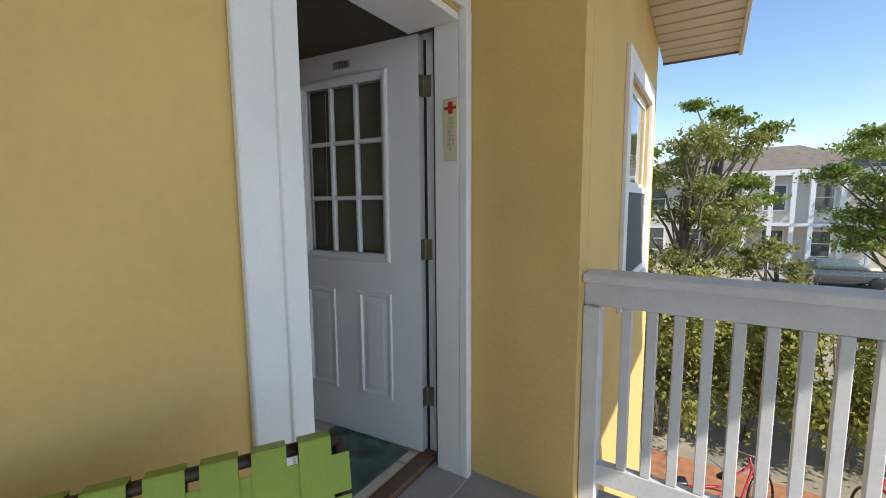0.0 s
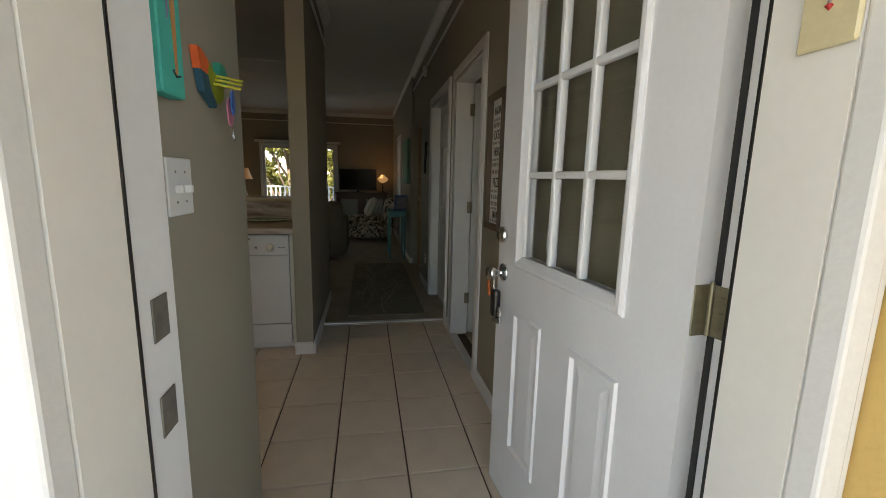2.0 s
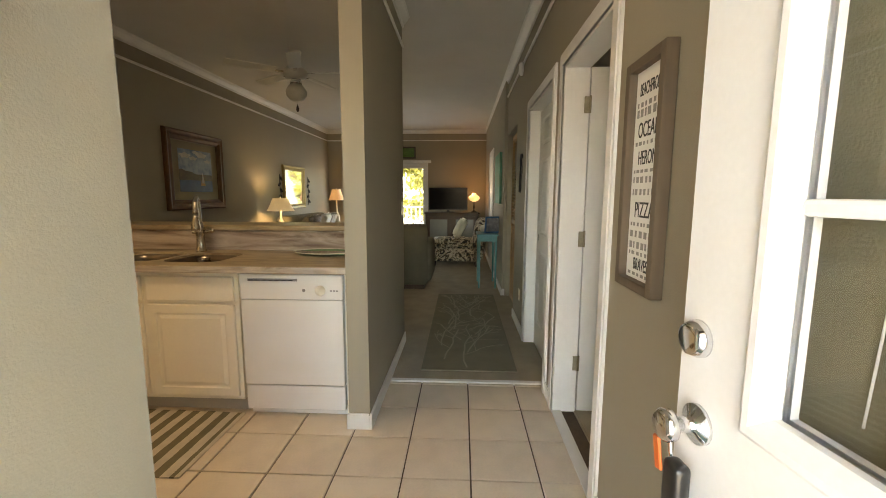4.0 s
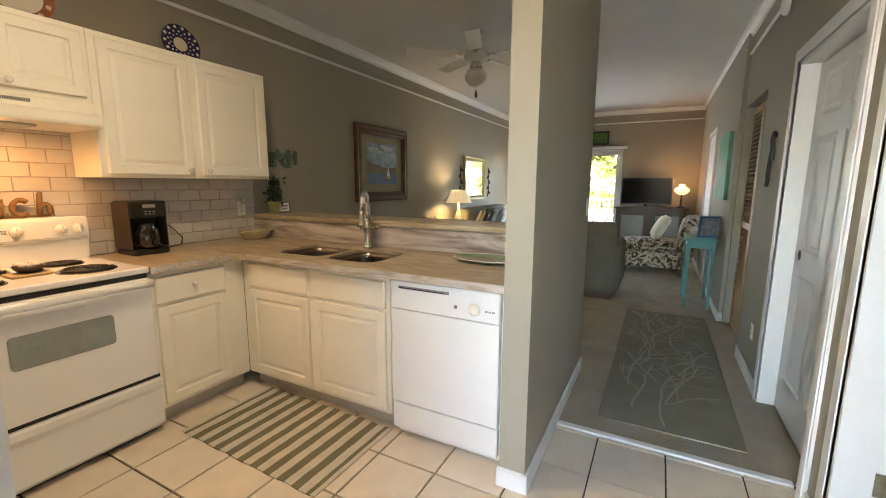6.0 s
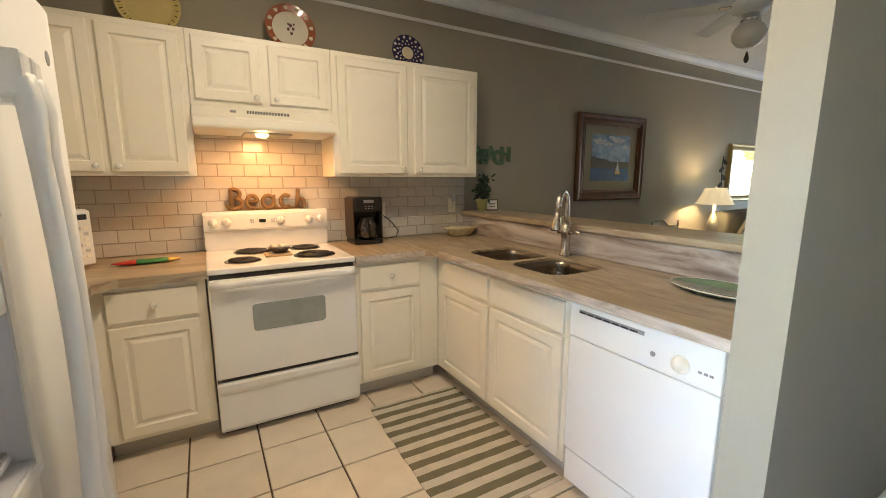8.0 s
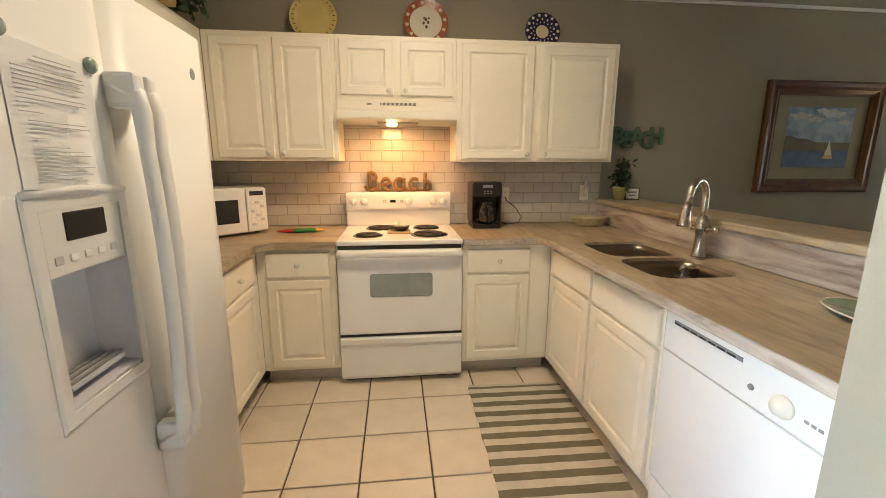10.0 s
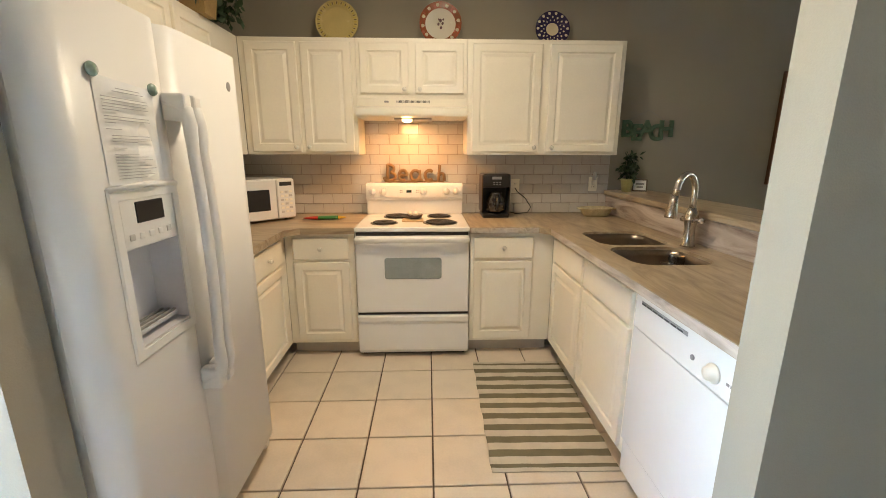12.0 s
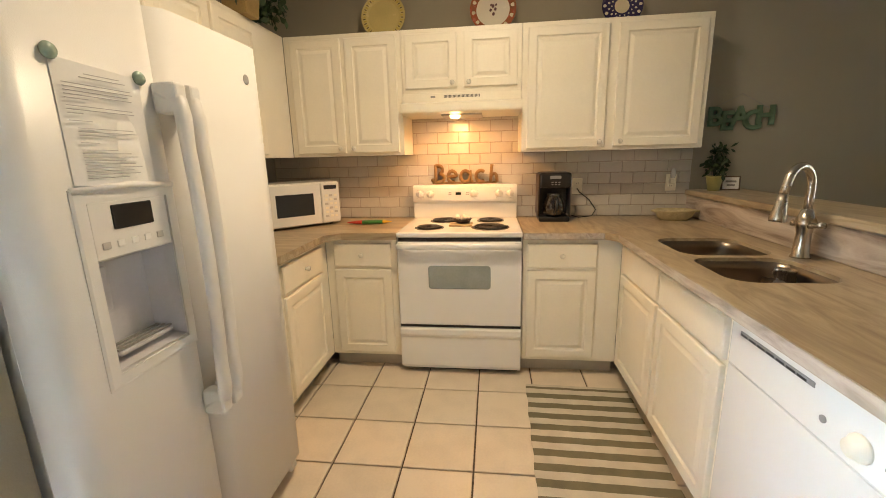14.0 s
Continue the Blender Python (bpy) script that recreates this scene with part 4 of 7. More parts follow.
for k in range(4):
    for j in range(2):
        part("button", boxes((0.265 + k * 0.012 + (0.10 if k > 1 else 0), 0.273 + k * 0.012 + (0.10 if k > 1 else 0), RD - 0.1, RD - 0.0955, 1.087 + j * 0.013, 1.094 + j * 0.013)), GREYINK, bg)
PAN = mat("drip_pan", (0.35, 0.33, 0.3), 0.2, 1.0, var=0.2, bump=0)
for bx, by, r in ((0.18, 0.14, 0.082), (0.255, 0.43, 0.098), (0.565, 0.15, 0.108), (0.565, 0.43, 0.083)):
    bu = part("burner", turned([(r + 0.012, 0.0), (r + 0.010, 0.004), (r, 0.004), (r - 0.01, -0.006), (0.0, -0.01)], 32), PAN, ct, "coil burner in a drip pan", True, pose(bx, by, 0.918))
    turns = 5
    pts = [((0.018 + (r - 0.022) * a / (turns * 24)) * math.cos(2 * math.pi * a / 24), (0.018 + (r - 0.022) * a / (turns * 24)) * math.sin(2 * math.pi * a / 24), 0.008) for a in range(turns * 24 + 1)]
    part("coil", tube(pts, 0.0058, 6), COIL, bu, "dark spiral heating coil", True)

# ---- hood ----
hd = thing("range_hood", "white under-cabinet range hood with a lit lamp", "range hood", S(-1.927, -1.43))
bm = bmesh.new()
prof = [(0.306, 1.625), (-0.04, 1.625), (-0.085, 1.632), (-0.09, 1.645), (-0.088, 1.685), (-0.022, 1.70), (-0.022, 1.752), (0.306, 1.752)]
loft([[(x, y, z) for y, z in prof] for x in (0.0, 0.755)], bm=bm)
bmesh.ops.bevel(bm, geom=bm.edges[:], offset=0.003, segments=1, affect="EDGES")
part("canopy", bm, CAB, hd)
for k in range(28):
    x = 0.27 + k * 0.0082
    part("vent_slot", boxes((x, x + 0.0045, -0.0245, -0.02, 1.722, 1.738)), BLACK, hd)
part("badge", boxes((0.185, 0.215, -0.0245, -0.021, 1.724, 1.736), bevel=0.001), GREYINK, hd)
part("filter", boxes((0.25, 0.51, -0.02, 0.22, 1.612, 1.6245), bevel=0.003), STEEL, hd, "metal grease filter")
part("lamp_lens", turned([(0.035, 0), (0.032, -0.012), (0.02, -0.02), (0.0, -0.022)], 18), glow("hood_lamp_lens", (1.0, 0.62, 0.25), 0.35), hd, "glowing warm lamp lens", True, pose(0.34, -0.03, 1.613))
lamp("hood_lamp", "SPOT", look((-2.267, -1.405, 1.585), (-2.30, -1.60, 0.95)), 0.72, (1.0, 0.48, 0.17), size=0.07, cone=170)

# ---- dishwasher ----
dw = thing("dishwasher", "white built-in dishwasher with a control strip", "dishwasher", W_(-3.262, 0.072))
part("body", boxes((0, 0.598, 0.01, 0.57, 0.1, 0.868)), APPL, dw)
part("door", boxes((0.004, 0.594, -0.034, 0.01, 0.208, 0.717), bevel=0.004, seg=2), APPL, dw, "plain white door panel")
cp = part("control_strip", boxes((0.002, 0.596, -0.036, 0.01, 0.718, 0.866), bevel=0.008, seg=2), APPL, dw, "white control strip")
part("handle_slot", boxes((0.05, 0.34, -0.0375, -0.03, 0.825, 0.843), bevel=0.003), GREYINK, cp, "recessed handle with vent slots")
for k in range(7):
    part("vent_slot", boxes((0.056 + 0.038 * k, 0.086 + 0.038 * k, -0.0385, -0.036, 0.829, 0.835)), BLACK, cp)
part("dial", turned([(0.03, 0), (0.029, 0.006), (0.022, 0.012), (0.02, 0.022), (0.0, 0.024)], 22), CAB, cp, "round cycle dial", True, pose(0.47, -0.036, 0.775, 90, 0, 0))
part("latch_button", turned([(0.009, 0), (0.009, 0.003), (0.005, 0.005), (0, 0.005)], 14), GREYINK, cp, "small round badge", True, pose(0.375, -0.036, 0.775, 90, 0, 0))
for k in range(3):
    part("button", boxes((0.525 + 0.017 * k, 0.537 + 0.017 * k, -0.0385, -0.036, 0.77, 0.778), bevel=0.001), GREYINK, cp)
part("lower_panel", boxes((0.004, 0.594, -0.026, 0.01, 0.05, 0.20), bevel=0.004), APPL, dw, "white lower access panel")
part("toe_plate", boxes((0.004, 0.594, 0.03, 0.045, 0.0, 0.058)), APPL, dw)
part("filler", boxes((0.60, 0.637, 0.0, 0.3, 0.0, 0.868)), CAB, dw)

# ---- refrigerator ----
FRX = -1.595
fr = thing("refrigerator", "white side-by-side refrigerator with ice dispenser", "refrigerator", E_(FRX, 0.708))
part("case", boxes((0.006, 0.884, 0.012, 0.74, 0.03, 1.735), bevel=0.006), FRIDGE, fr)
part("toe_grille", boxes((0.02, 0.87, 0.01, 0.03, 0.0, 0.1)), GREYINK, fr)


def fridge_door(x0, x1, hole=None):
    """Bowed door, 7 cm deep; hole (x0, x1, z0, z1) leaves the dispenser bay open."""
    z0, z1 = 0.105, 1.745
    n = 14
    xs = sorted({*[x0 + (x1 - x0) * k / n for k in range(n + 1)], *(hole[:2] if hole else ())})
    zs = sorted({z0, z1, *(hole[2:] if hole else ())})
    c, hw = (x0 + x1) / 2, (x1 - x0) / 2

    def front(x):
        u = min(1.0, abs(x - c) / hw)
        return -0.048 - 0.024 * (1 - u ** 6) ** 0.5 if u < 1 else -0.03

    bm = bmesh.new()
    col = [[bm.verts.new((x, front(x), z)) for z in zs] for x in xs]
    for i in range(len(xs) - 1):
        for j in range(len(zs) - 1):
            mx, mz = (xs[i] + xs[i + 1]) / 2, (zs[j] + zs[j + 1]) / 2
            if hole and hole[0] < mx < hole[1] and hole[2] < mz < hole[3]:
                continue
            bm.faces.new((col[i][j], col[i + 1][j], col[i + 1][j + 1], col[i][j + 1]))
    for j, z in ((0, z0), (-1, z1)):
        bm.faces.new([bm.verts.new((x0, 0.008, z))] + [col[i][j] for i in range(len(xs))] + [bm.verts.new((x1, 0.008, z))])
    for i, x in ((0, x0), (-1, x1)):
        bm.faces.new([bm.verts.new((x, 0.008, z0)), bm.verts.new((x, 0.008, z1)), col[i][-1], *[col[i][j] for j in range(len(zs) - 2, -1, -1)]])
    bmesh.ops.remove_doubles(bm, verts=bm.verts[:], dist=0.0001)
    return bm


HX = (0.125, 0.335, 0.905, 1.155)
fd = part("freezer_door", fridge_door(0.0, 0.40, HX), FRIDGE, fr, "bowed white freezer door", True)
rd = part("fridge_door", fridge_door(0.406, 0.89), FRIDGE, fr, "bowed white refrigerator door", True)
BAY = mat("grey_dispenser_bay", (0.6, 0.59, 0.62), 0.4, var=0.08, bump=0.02)
bm = bmesh.new()
loft([rect_loop(HX[1] - HX[0], HX[3] - HX[2], i, y, HX[0], HX[2]) for i, y in ((-0.001, -0.075), (0.004, -0.05), (0.02, 0.0))], caps=False, bm=bm)
bm.faces.new([bm.verts.new(p) for p in rect_loop(HX[1] - HX[0], HX[3] - HX[2], 0.02, 0.0, HX[0], HX[2])])
part("dispenser_bay", bm, BAY, fd, "recessed grey water dispenser bay")
bm = bmesh.new()
loft([rect_loop(0.275, 0.445, i, y, 0.095, 0.865) for i, y in ((0, -0.065), (0.0, -0.0735), (0.006, -0.0765), (0.03, -0.0765), (0.0305, -0.068))], caps=False, bm=bm)
part("dispenser_trim", bm, FRIDGE, fd, "raised white dispenser surround")
part("dispenser_face", boxes((0.124, 0.336, -0.076, -0.068, 1.156, 1.282), bevel=0.003), FRIDGE, fd, "white control face")
bm = tube([(0.10, -0.072, 1.306), (0.233, -0.079, 1.313), (0.366, -0.072, 1.306)], 0.008, 8)
part("dispenser_hood", bm, FRIDGE, fd, "", True)
part("display", boxes((0.178, 0.288, -0.078, -0.075, 1.218, 1.272), bevel=0.002), BLACK, fd, "black dispenser display")
for k in range(5):
    part("button", boxes((0.142 + 0.037 * k, 0.162 + 0.037 * k, -0.078, -0.0755, 1.178, 1.194), bevel=0.0015), BTN if k in (0, 4) else PAPER, fd)
part("drip_tray", boxes((0.15, 0.31, -0.06, -0.004, 0.925, 0.935), bevel=0.002), BAY, fd)
for k in range(3):
    part("tray_bar", boxes((0.15, 0.31, -0.055 + 0.018 * k, -0.048 + 0.018 * k, 0.936, 0.941)), GREYINK, fd)
part("paddle", boxes((0.145, 0.2, -0.014, -0.004, 1.02, 1.13), bevel=0.005, seg=2), BAY, fd, "ice paddle")
for x, pdoor in ((0.376, fd), (0.430, rd)):
    pts = [(x, -0.075, 0.66), (x, -0.125, 0.69)] + [(x, -0.128 - 0.012 * math.sin(math.pi * k / 10), 0.72 + 0.75 * k / 10) for k in range(11)] + [(x, -0.125, 1.505), (x, -0.075, 1.53)]
    hb = tube(pts, 0.022, 12)
    for v in hb.verts:
        if 0.72 < v.co.z < 1.47:
            mid = -0.128 - 0.012 * math.sin(math.pi * (v.co.z - 0.72) / 0.75)
            v.co.y = mid + (v.co.y - mid) * 0.65
    part("handle", hb, FRIDGE, pdoor, "long curved white handle", True)
    for hz in (0.635, 1.48):
        part("handle_foot", boxes((x - 0.021, x + 0.021, -0.134, -0.068, hz, hz + 0.075), bevel=0.008, seg=2), FRIDGE, pdoor)
part("badge", turned([(0.017, 0), (0.017, 0.003), (0.013, 0.004), (0, 0.004)], 20), GREYINK, rd, "round grey maker's badge", True, pose(0.78, -0.069, 1.63, 90, 0, 0))
part("top_hinge", boxes((0.83, 0.885, -0.05, 0.02, 1.745, 1.757), bevel=0.003), GREYINK, fr)
part("roller_foot", boxes((0.83, 0.88, -0.04, 0.02, 0.02, 0.055), bevel=0.008), FRIDGE, fr)

# ---- kitchen ceiling light ----
KL = (-2.44, -0.2)
cl = thing("ceiling_light", "round flush ceiling light with a frosted glass bowl, switched on", "ceiling light", pose(KL[0], KL[1], CH))
part("base_ring", turned([(0.17, -0.001), (0.175, -0.012), (0.165, -0.03), (0.15, -0.032)], 32), NICKEL, cl, "brushed nickel ring", True)
dif = part("diffuser", turned([(0.15, -0.033), (0.148, -0.06), (0.12, -0.095), (0.07, -0.118), (0.0, -0.125)], 32), glow("frosted_lit_glass", (1.0, 0.9, 0.74), 0.12), cl, "frosted glass bowl", True)
dif.visible_shadow = False
lamp("ceiling_light_bulb", "AREA", look((KL[0], KL[1], CH - 0.13), (KL[0], KL[1] - 0.01, 0.0)), 0.88, (1.0, 0.8, 0.56), size=0.26, size_y=0.26)


# ---- small things in the kitchen and entry ----
def words(name, body, size, at, material, parent=None, extrude=0.001, bevel=0.0, width=1.0):
    cu = bpy.data.curves.new(name, "FONT")
    cu.body, cu.size, cu.align_x, cu.align_y, cu.extrude, cu.bevel_depth = body, size, "CENTER", "CENTER", extrude, bevel
    tmp = bpy.data.objects.new(name + "_tmp", cu)
    scene.collection.objects.link(tmp)
    dg = bpy.context.evaluated_depsgraph_get()
    me = bpy.data.meshes.new_from_object(tmp.evaluated_get(dg))
    bpy.data.objects.remove(tmp)
    for v in me.vertices:
        v.co.x *= width
    me.materials.clear()
    me.materials.append(material)
    ob = new(name, me)
    if parent is not None:
        ob.parent = parent
    ob.matrix_basis = at
    return ob


# woven kitchen rug with stripes
RUGC = mat("cream_rug_weave", (0.6, 0.55, 0.45), 0.95, var=0.15, scale=12, fine=320, bump=0.7, spec=0.1)
RUGG = mat("olive_rug_stripe", (0.2, 0.18, 0.12), 0.95, var=0.2, scale=12, fine=320, bump=0.7, spec=0.1)
rug = thing("kitchen_rug", "cream flat-woven kitchen rug with olive-grey stripes", "rug", pose(-2.985, -0.455, 0.0, 0, 0, -1.2))
bm = bmesh.new()
nx, ny = 12, 21
RWX, RLY = 0.58, 0.99
grid = {}
for i in range(nx + 1):
    for j in range(ny * 2 + 1):
        x, y = -RWX / 2 + RWX * i / nx, -RLY / 2 + RLY * j / (ny * 2)
        e = 0.003 * math.sin(j * 0.7 + i) * (i in (0, nx))
        grid[i, j] = bm.verts.new((x + e, y, 0.0065 + 0.0012 * math.sin(i * 1.7 + j * 0.6)))
for i in range(nx):
    for j in range(ny * 2):
        f = bm.faces.new((grid[i, j], grid[i + 1, j], grid[i + 1, j + 1], grid[i, j + 1]))
        f.material_index = 1 if (j // 2) % 2 == 0 and 0 < j < ny * 2 - 1 else 0
r = bmesh.ops.extrude_face_region(bm, geom=bm.faces[:])
for v in r["geom"]:
    if isinstance(v, bmesh.types.BMVert):
        v.co.z = 0.001
part("weave", bm, [RUGC, RUGG], rug)

# coffee maker
cm = thing("coffee_maker", "black and steel drip coffee maker on the worktop", "coffee maker", S(-2.915, -1.46, CT1))
part("base", boxes((-0.10, 0.10, -0.0, 0.20, 0.0, 0.035), bevel=0.01, seg=2), BLACK, cm)
part("column", boxes((-0.10, 0.10, 0.115, 0.205, 0.035, 0.30), bevel=0.012, seg=2), BLACK, cm)
part("head", boxes((-0.103, 0.103, 0.0, 0.205, 0.225, 0.325), bevel=0.015, seg=3), BLACK, cm)
part("side_panel", boxes((-0.107, -0.10, 0.01, 0.20, 0.04, 0.315), bevel=0.002), mat("bronze_brushed_steel", (0.13, 0.09, 0.065), 0.35, 0.8, bump=0.05), cm, "dark bronze side")
part("side_panel", boxes((0.10, 0.107, 0.01, 0.20, 0.04, 0.315), bevel=0.002), STEEL, cm, "brushed steel side")
part("carafe", turned([(0.05, 0.0), (0.07, 0.02), (0.074, 0.06), (0.066, 0.10), (0.045, 0.135), (0.05, 0.15), (0.0, 0.152)], 24), mat("dark_carafe_glass", (0.02, 0.015, 0.012), 0.05, coat=1.0, bump=0), cm, "dark glass carafe", True, pose(0, 0.055, 0.036))
part("carafe_handle", tube([(0.0, -0.02, 0.16), (0.0, -0.06, 0.15), (0.0, -0.065, 0.09), (0.0, -0.02, 0.06)], 0.009, 8), BLACK, cm, "", True)
part("display", boxes((-0.035, 0.035, -0.004, 0.001, 0.285, 0.305), bevel=0.001), GREYINK, cm, "pale control panel")
for k in range(6):
    part("button", boxes((-0.02 + 0.022 * (k % 3) - 0.006, -0.02 + 0.022 * (k % 3) + 0.006, -0.003, 0.001, 0.245 + 0.014 * (k // 3), 0.251 + 0.014 * (k // 3))), GREYINK, cm)
cord = tube([(-3.035, -1.60, CT1 + 0.03), (-3.10, -1.62, CT1 + 0.008), (-3.20, -1.66, CT1 + 0.012), (-3.235, -1.70, CT1 + 0.05), (-3.19, -1.715, CT1 + 0.12), (-3.12, -1.715, CT1 + 0.175), (-3.105, -1.715, CT1 + 0.2)], 0.0035, 6)
tagged(part("power_cord", cord, BLACK, smooth=True), "thin black power cord plugged into the wall outlet", "cord")


def outlet(at, label, kind="outlet"):
    o = thing("wall_outlet" if kind == "outlet" else "light_switch", label, "outlet" if kind == "outlet" else "switch", at)
    part("plate", boxes((-0.035, 0.035, -0.006, 0, -0.057, 0.057), bevel=0.003, seg=2), CAB, o)
    if kind == "outlet":
        for dz in (-0.02, 0.02):
            s_ = part("socket", boxes((-0.016, 0.016, -0.008, -0.005, dz - 0.014, dz + 0.014), bevel=0.004), CAB, o)
            for dx in (-0.006, 0.006):
                part("slot", boxes((dx - 0.001, dx + 0.001, -0.0088, -0.0075, dz - 0.005, dz + 0.005)), BLACK, s_)
    else:
        part("toggle", boxes((-0.005, 0.005, -0.016, -0.005, -0.004, 0.012), bevel=0.002), CAB, o)
    return o


outlet(S(-3.105, YS + 0.0125, 1.13), "pale wall outlet in the subway tile")
outlet(S(-3.735, YS + 0.0125, 1.145), "pale wall outlet with a plug-in night light")
nl = thing("night_light", "small clear plug-in night light in the outlet", "night light", S(-3.735, YS + 0.022, 1.17))
part("body", boxes((-0.014, 0.014, -0.02, 0.0, -0.03, 0.01), bevel=0.004), CAB, nl)
part("shade", turned([(0.014, 0.0), (0.017, 0.03), (0.012, 0.06), (0.0, 0.065)], 14), mat("clear_plastic_shade", (0.7, 0.7, 0.68), 0.15, coat=0.6), nl, "clear dome", True, pose(0, -0.02, 0.01))

# shallow basket bowl in the corner
WICK = mat("pale_wicker", (0.55, 0.48, 0.3), 0.8, var=0.3, scale=30, fine=140, bump=0.6)
bk_ = thing("bowl", "shallow oval woven bowl in pale green and tan", "bowl", pose(-3.70, -1.53, CT1))
lo = []
for r, z in ((0.05, 0.0), (0.07, 0.02), (0.09, 0.06), (0.095, 0.068), (0.088, 0.066), (0.066, 0.025), (0.04, 0.012)):
    lo.append([((r + 0.035) * math.cos(a), r * math.sin(a), z) for a in [2 * math.pi * k / 28 for k in range(28)]])
part("wall", loft(lo), WICK, bk_, smooth=True)
for sx in (-1, 1):
    part("ear", boxes((sx * 0.125 - 0.018, sx * 0.125 + 0.018, -0.03, 0.03, 0.055, 0.066), bevel=0.004), WICK, bk_)

# shell dish and wooden trivet on the range
tv = part("trivet", boxes((-0.075, 0.075, -0.06, 0.06, 0.0, 0.012), bevel=0.003), mat("pale_wood", (0.45, 0.32, 0.17), 0.6, var=0.25, scale=9, bump=0.1))
tv.matrix_basis = pose(-2.30, -1.325, 0.9185)
tagged(tv, "small pale wooden board on the cooktop", "trivet")
sd = thing("shell_dish", "small dark bowl heaped with white shells", "shell dish", pose(-2.31, -1.34, 0.931))
part("dish", turned([(0.03, 0), (0.05, 0.012), (0.062, 0.03), (0.058, 0.03), (0.04, 0.014), (0, 0.01)], 22), DKWOOD, sd, smooth=True)
SHELL = mat("white_shell", (0.75, 0.7, 0.6), 0.5, var=0.15, scale=20)
random.seed(4)
for k in range(11):
    a, rr = random.random() * 6.28, 0.042 * random.random() ** 0.5
    bm = bmesh.new()
    bmesh.ops.create_icosphere(bm, subdivisions=2, radius=0.013 + 0.005 * random.random())
    for v in bm.verts:
        v.co.z *= 0.7
        v.co *= 1 + 0.12 * math.sin(9 * v.co.x / 0.015)
    part("shell", bm, SHELL, sd, smooth=True, at=pose(rr * math.cos(a), rr * math.sin(a), 0.03 + 0.012 * random.random(), 40 * random.random(), 0, 90 * a))

# rope word on the range back
ROPE = mat("brown_rope", (0.24, 0.135, 0.05), 0.85, var=0.4, scale=40, fine=200, bump=0.8)
bw = thing("rope_sign", "brown rope letters spelling Beach", "sign", S(-2.075, -1.68, 1.162))


def arc(cx, cz, rx, rz, a0, a1, n=14):
    return [(cx + rx * math.cos(radians(a0 + (a1 - a0) * k / n)), 0, cz + rz * math.sin(radians(a0 + (a1 - a0) * k / n))) for k in range(n + 1)]


letters = [
    [[(0.02, 0, 0.01), (0.02, 0, 0.13)] + arc(0.035, 0.105, 0.035, 0.03, 120, -80) + arc(0.035, 0.045, 0.045, 0.034, 80, -170)],
    [[(0.112, 0, 0.05), (0.165, 0, 0.056)] + arc(0.14, 0.053, 0.031, 0.042, 5, 300)],
    [arc(0.235, 0.052, 0.034, 0.042, 30, 330) + [(0.27, 0, 0.095), (0.272, 0, 0.02), (0.29, 0, 0.012)]],
    [arc(0.345, 0.053, 0.034, 0.042, 45, 315)],
    [[(0.415, 0, 0.012), (0.425, 0, 0.135)], [(0.42, 0, 0.05)] + arc(0.44, 0.045, 0.02, 0.025, 160, 0) + [(0.462, 0, 0.012)]],
]
for ls in letters:
    bm = bmesh.new()
    for pts in ls:
        tube(pts, 0.0115, 8, bm=bm)
        tube([(x, 0.012, z * 0.9 + 0.006) for x, y, z in pts], 0.0115, 8, bm=bm)
    part("letter", bm, ROPE, bw, smooth=True)
part("rail", tube([(-0.005, 0.004, 0.009), (0.46, 0.004, 0.009)], 0.007, 8), ROPE, bw, smooth=True)

# chilli-shaped ornament: green mitt with red and yellow ends
ch = thing("spoon_rest", "green, red and yellow pepper-shaped spoon rest on the worktop", "spoon rest", pose(-1.66, -1.42, CT1, 0, 0, 8))
for nm, x0, x1, r0, r1, col in (("tip", 0.05, 0.155, 0.028, 0.006, (0.5, 0.03, 0.02)), ("middle", -0.09, 0.05, 0.026, 0.028, (0.03, 0.2, 0.04)), ("stem", -0.15, -0.09, 0.006, 0.026, (0.7, 0.42, 0.04))):
    lo = []
    for k in range(7):
        u = k / 6
        x, r = x0 + (x1 - x0) * u, r0 * (1 - u) + r1 * u if nm != "tip" else r0 + (r1 - r0) * u ** 1.6
        lo.append([(x, r * math.cos(2 * math.pi * q / 14) * 1.2, 0.014 + 0.5 * r * math.sin(2 * math.pi * q / 14)) for q in range(14)])
    part(nm, loft(lo), mat("glazed_" + nm, col, 0.3, coat=0.4, bump=0), ch, "", True)

# microwave in the corner, facing west
mw = thing("microwave", "white countertop microwave in the corner", "microwave", pose(-1.085, -1.105, CT1 + 0.012, 0, 0, -134))
part("case", boxes((0.0, 0.50, 0.0, 0.30, 0.0, 0.285), bevel=0.008, seg=2), APPL, mw)
md = part("door", boxes((0.004, 0.36, -0.022, 0.0, 0.006, 0.28), bevel=0.006), APPL, mw, "white door with dark window")
part("window", boxes((0.06, 0.31, -0.0235, -0.02, 0.07, 0.215), bevel=0.002), BLACK, md, "dark door window")
kp = part("keypad", boxes((0.365, 0.496, -0.022, 0.0, 0.006, 0.28), bevel=0.006), APPL, mw, "white keypad")
part("display", boxes((0.385, 0.475, -0.024, -0.02, 0.235, 0.262), bevel=0.001), BLACK, kp)
for i in range(3):
    for j in range(6):
        part("button", boxes((0.388 + 0.032 * i, 0.410 + 0.032 * i, -0.024, -0.021, 0.045 + 0.028 * j, 0.06 + 0.028 * j), bevel=0.001), CAB if (i + j) % 3 else BTN, kp)
for x in (0.05, 0.45):
    for y in (0.05, 0.25):
        part("foot", turned([(0.012, -0.012), (0.012, 0.001)], 10), BLACK, mw, at=pose(x, y, 0))


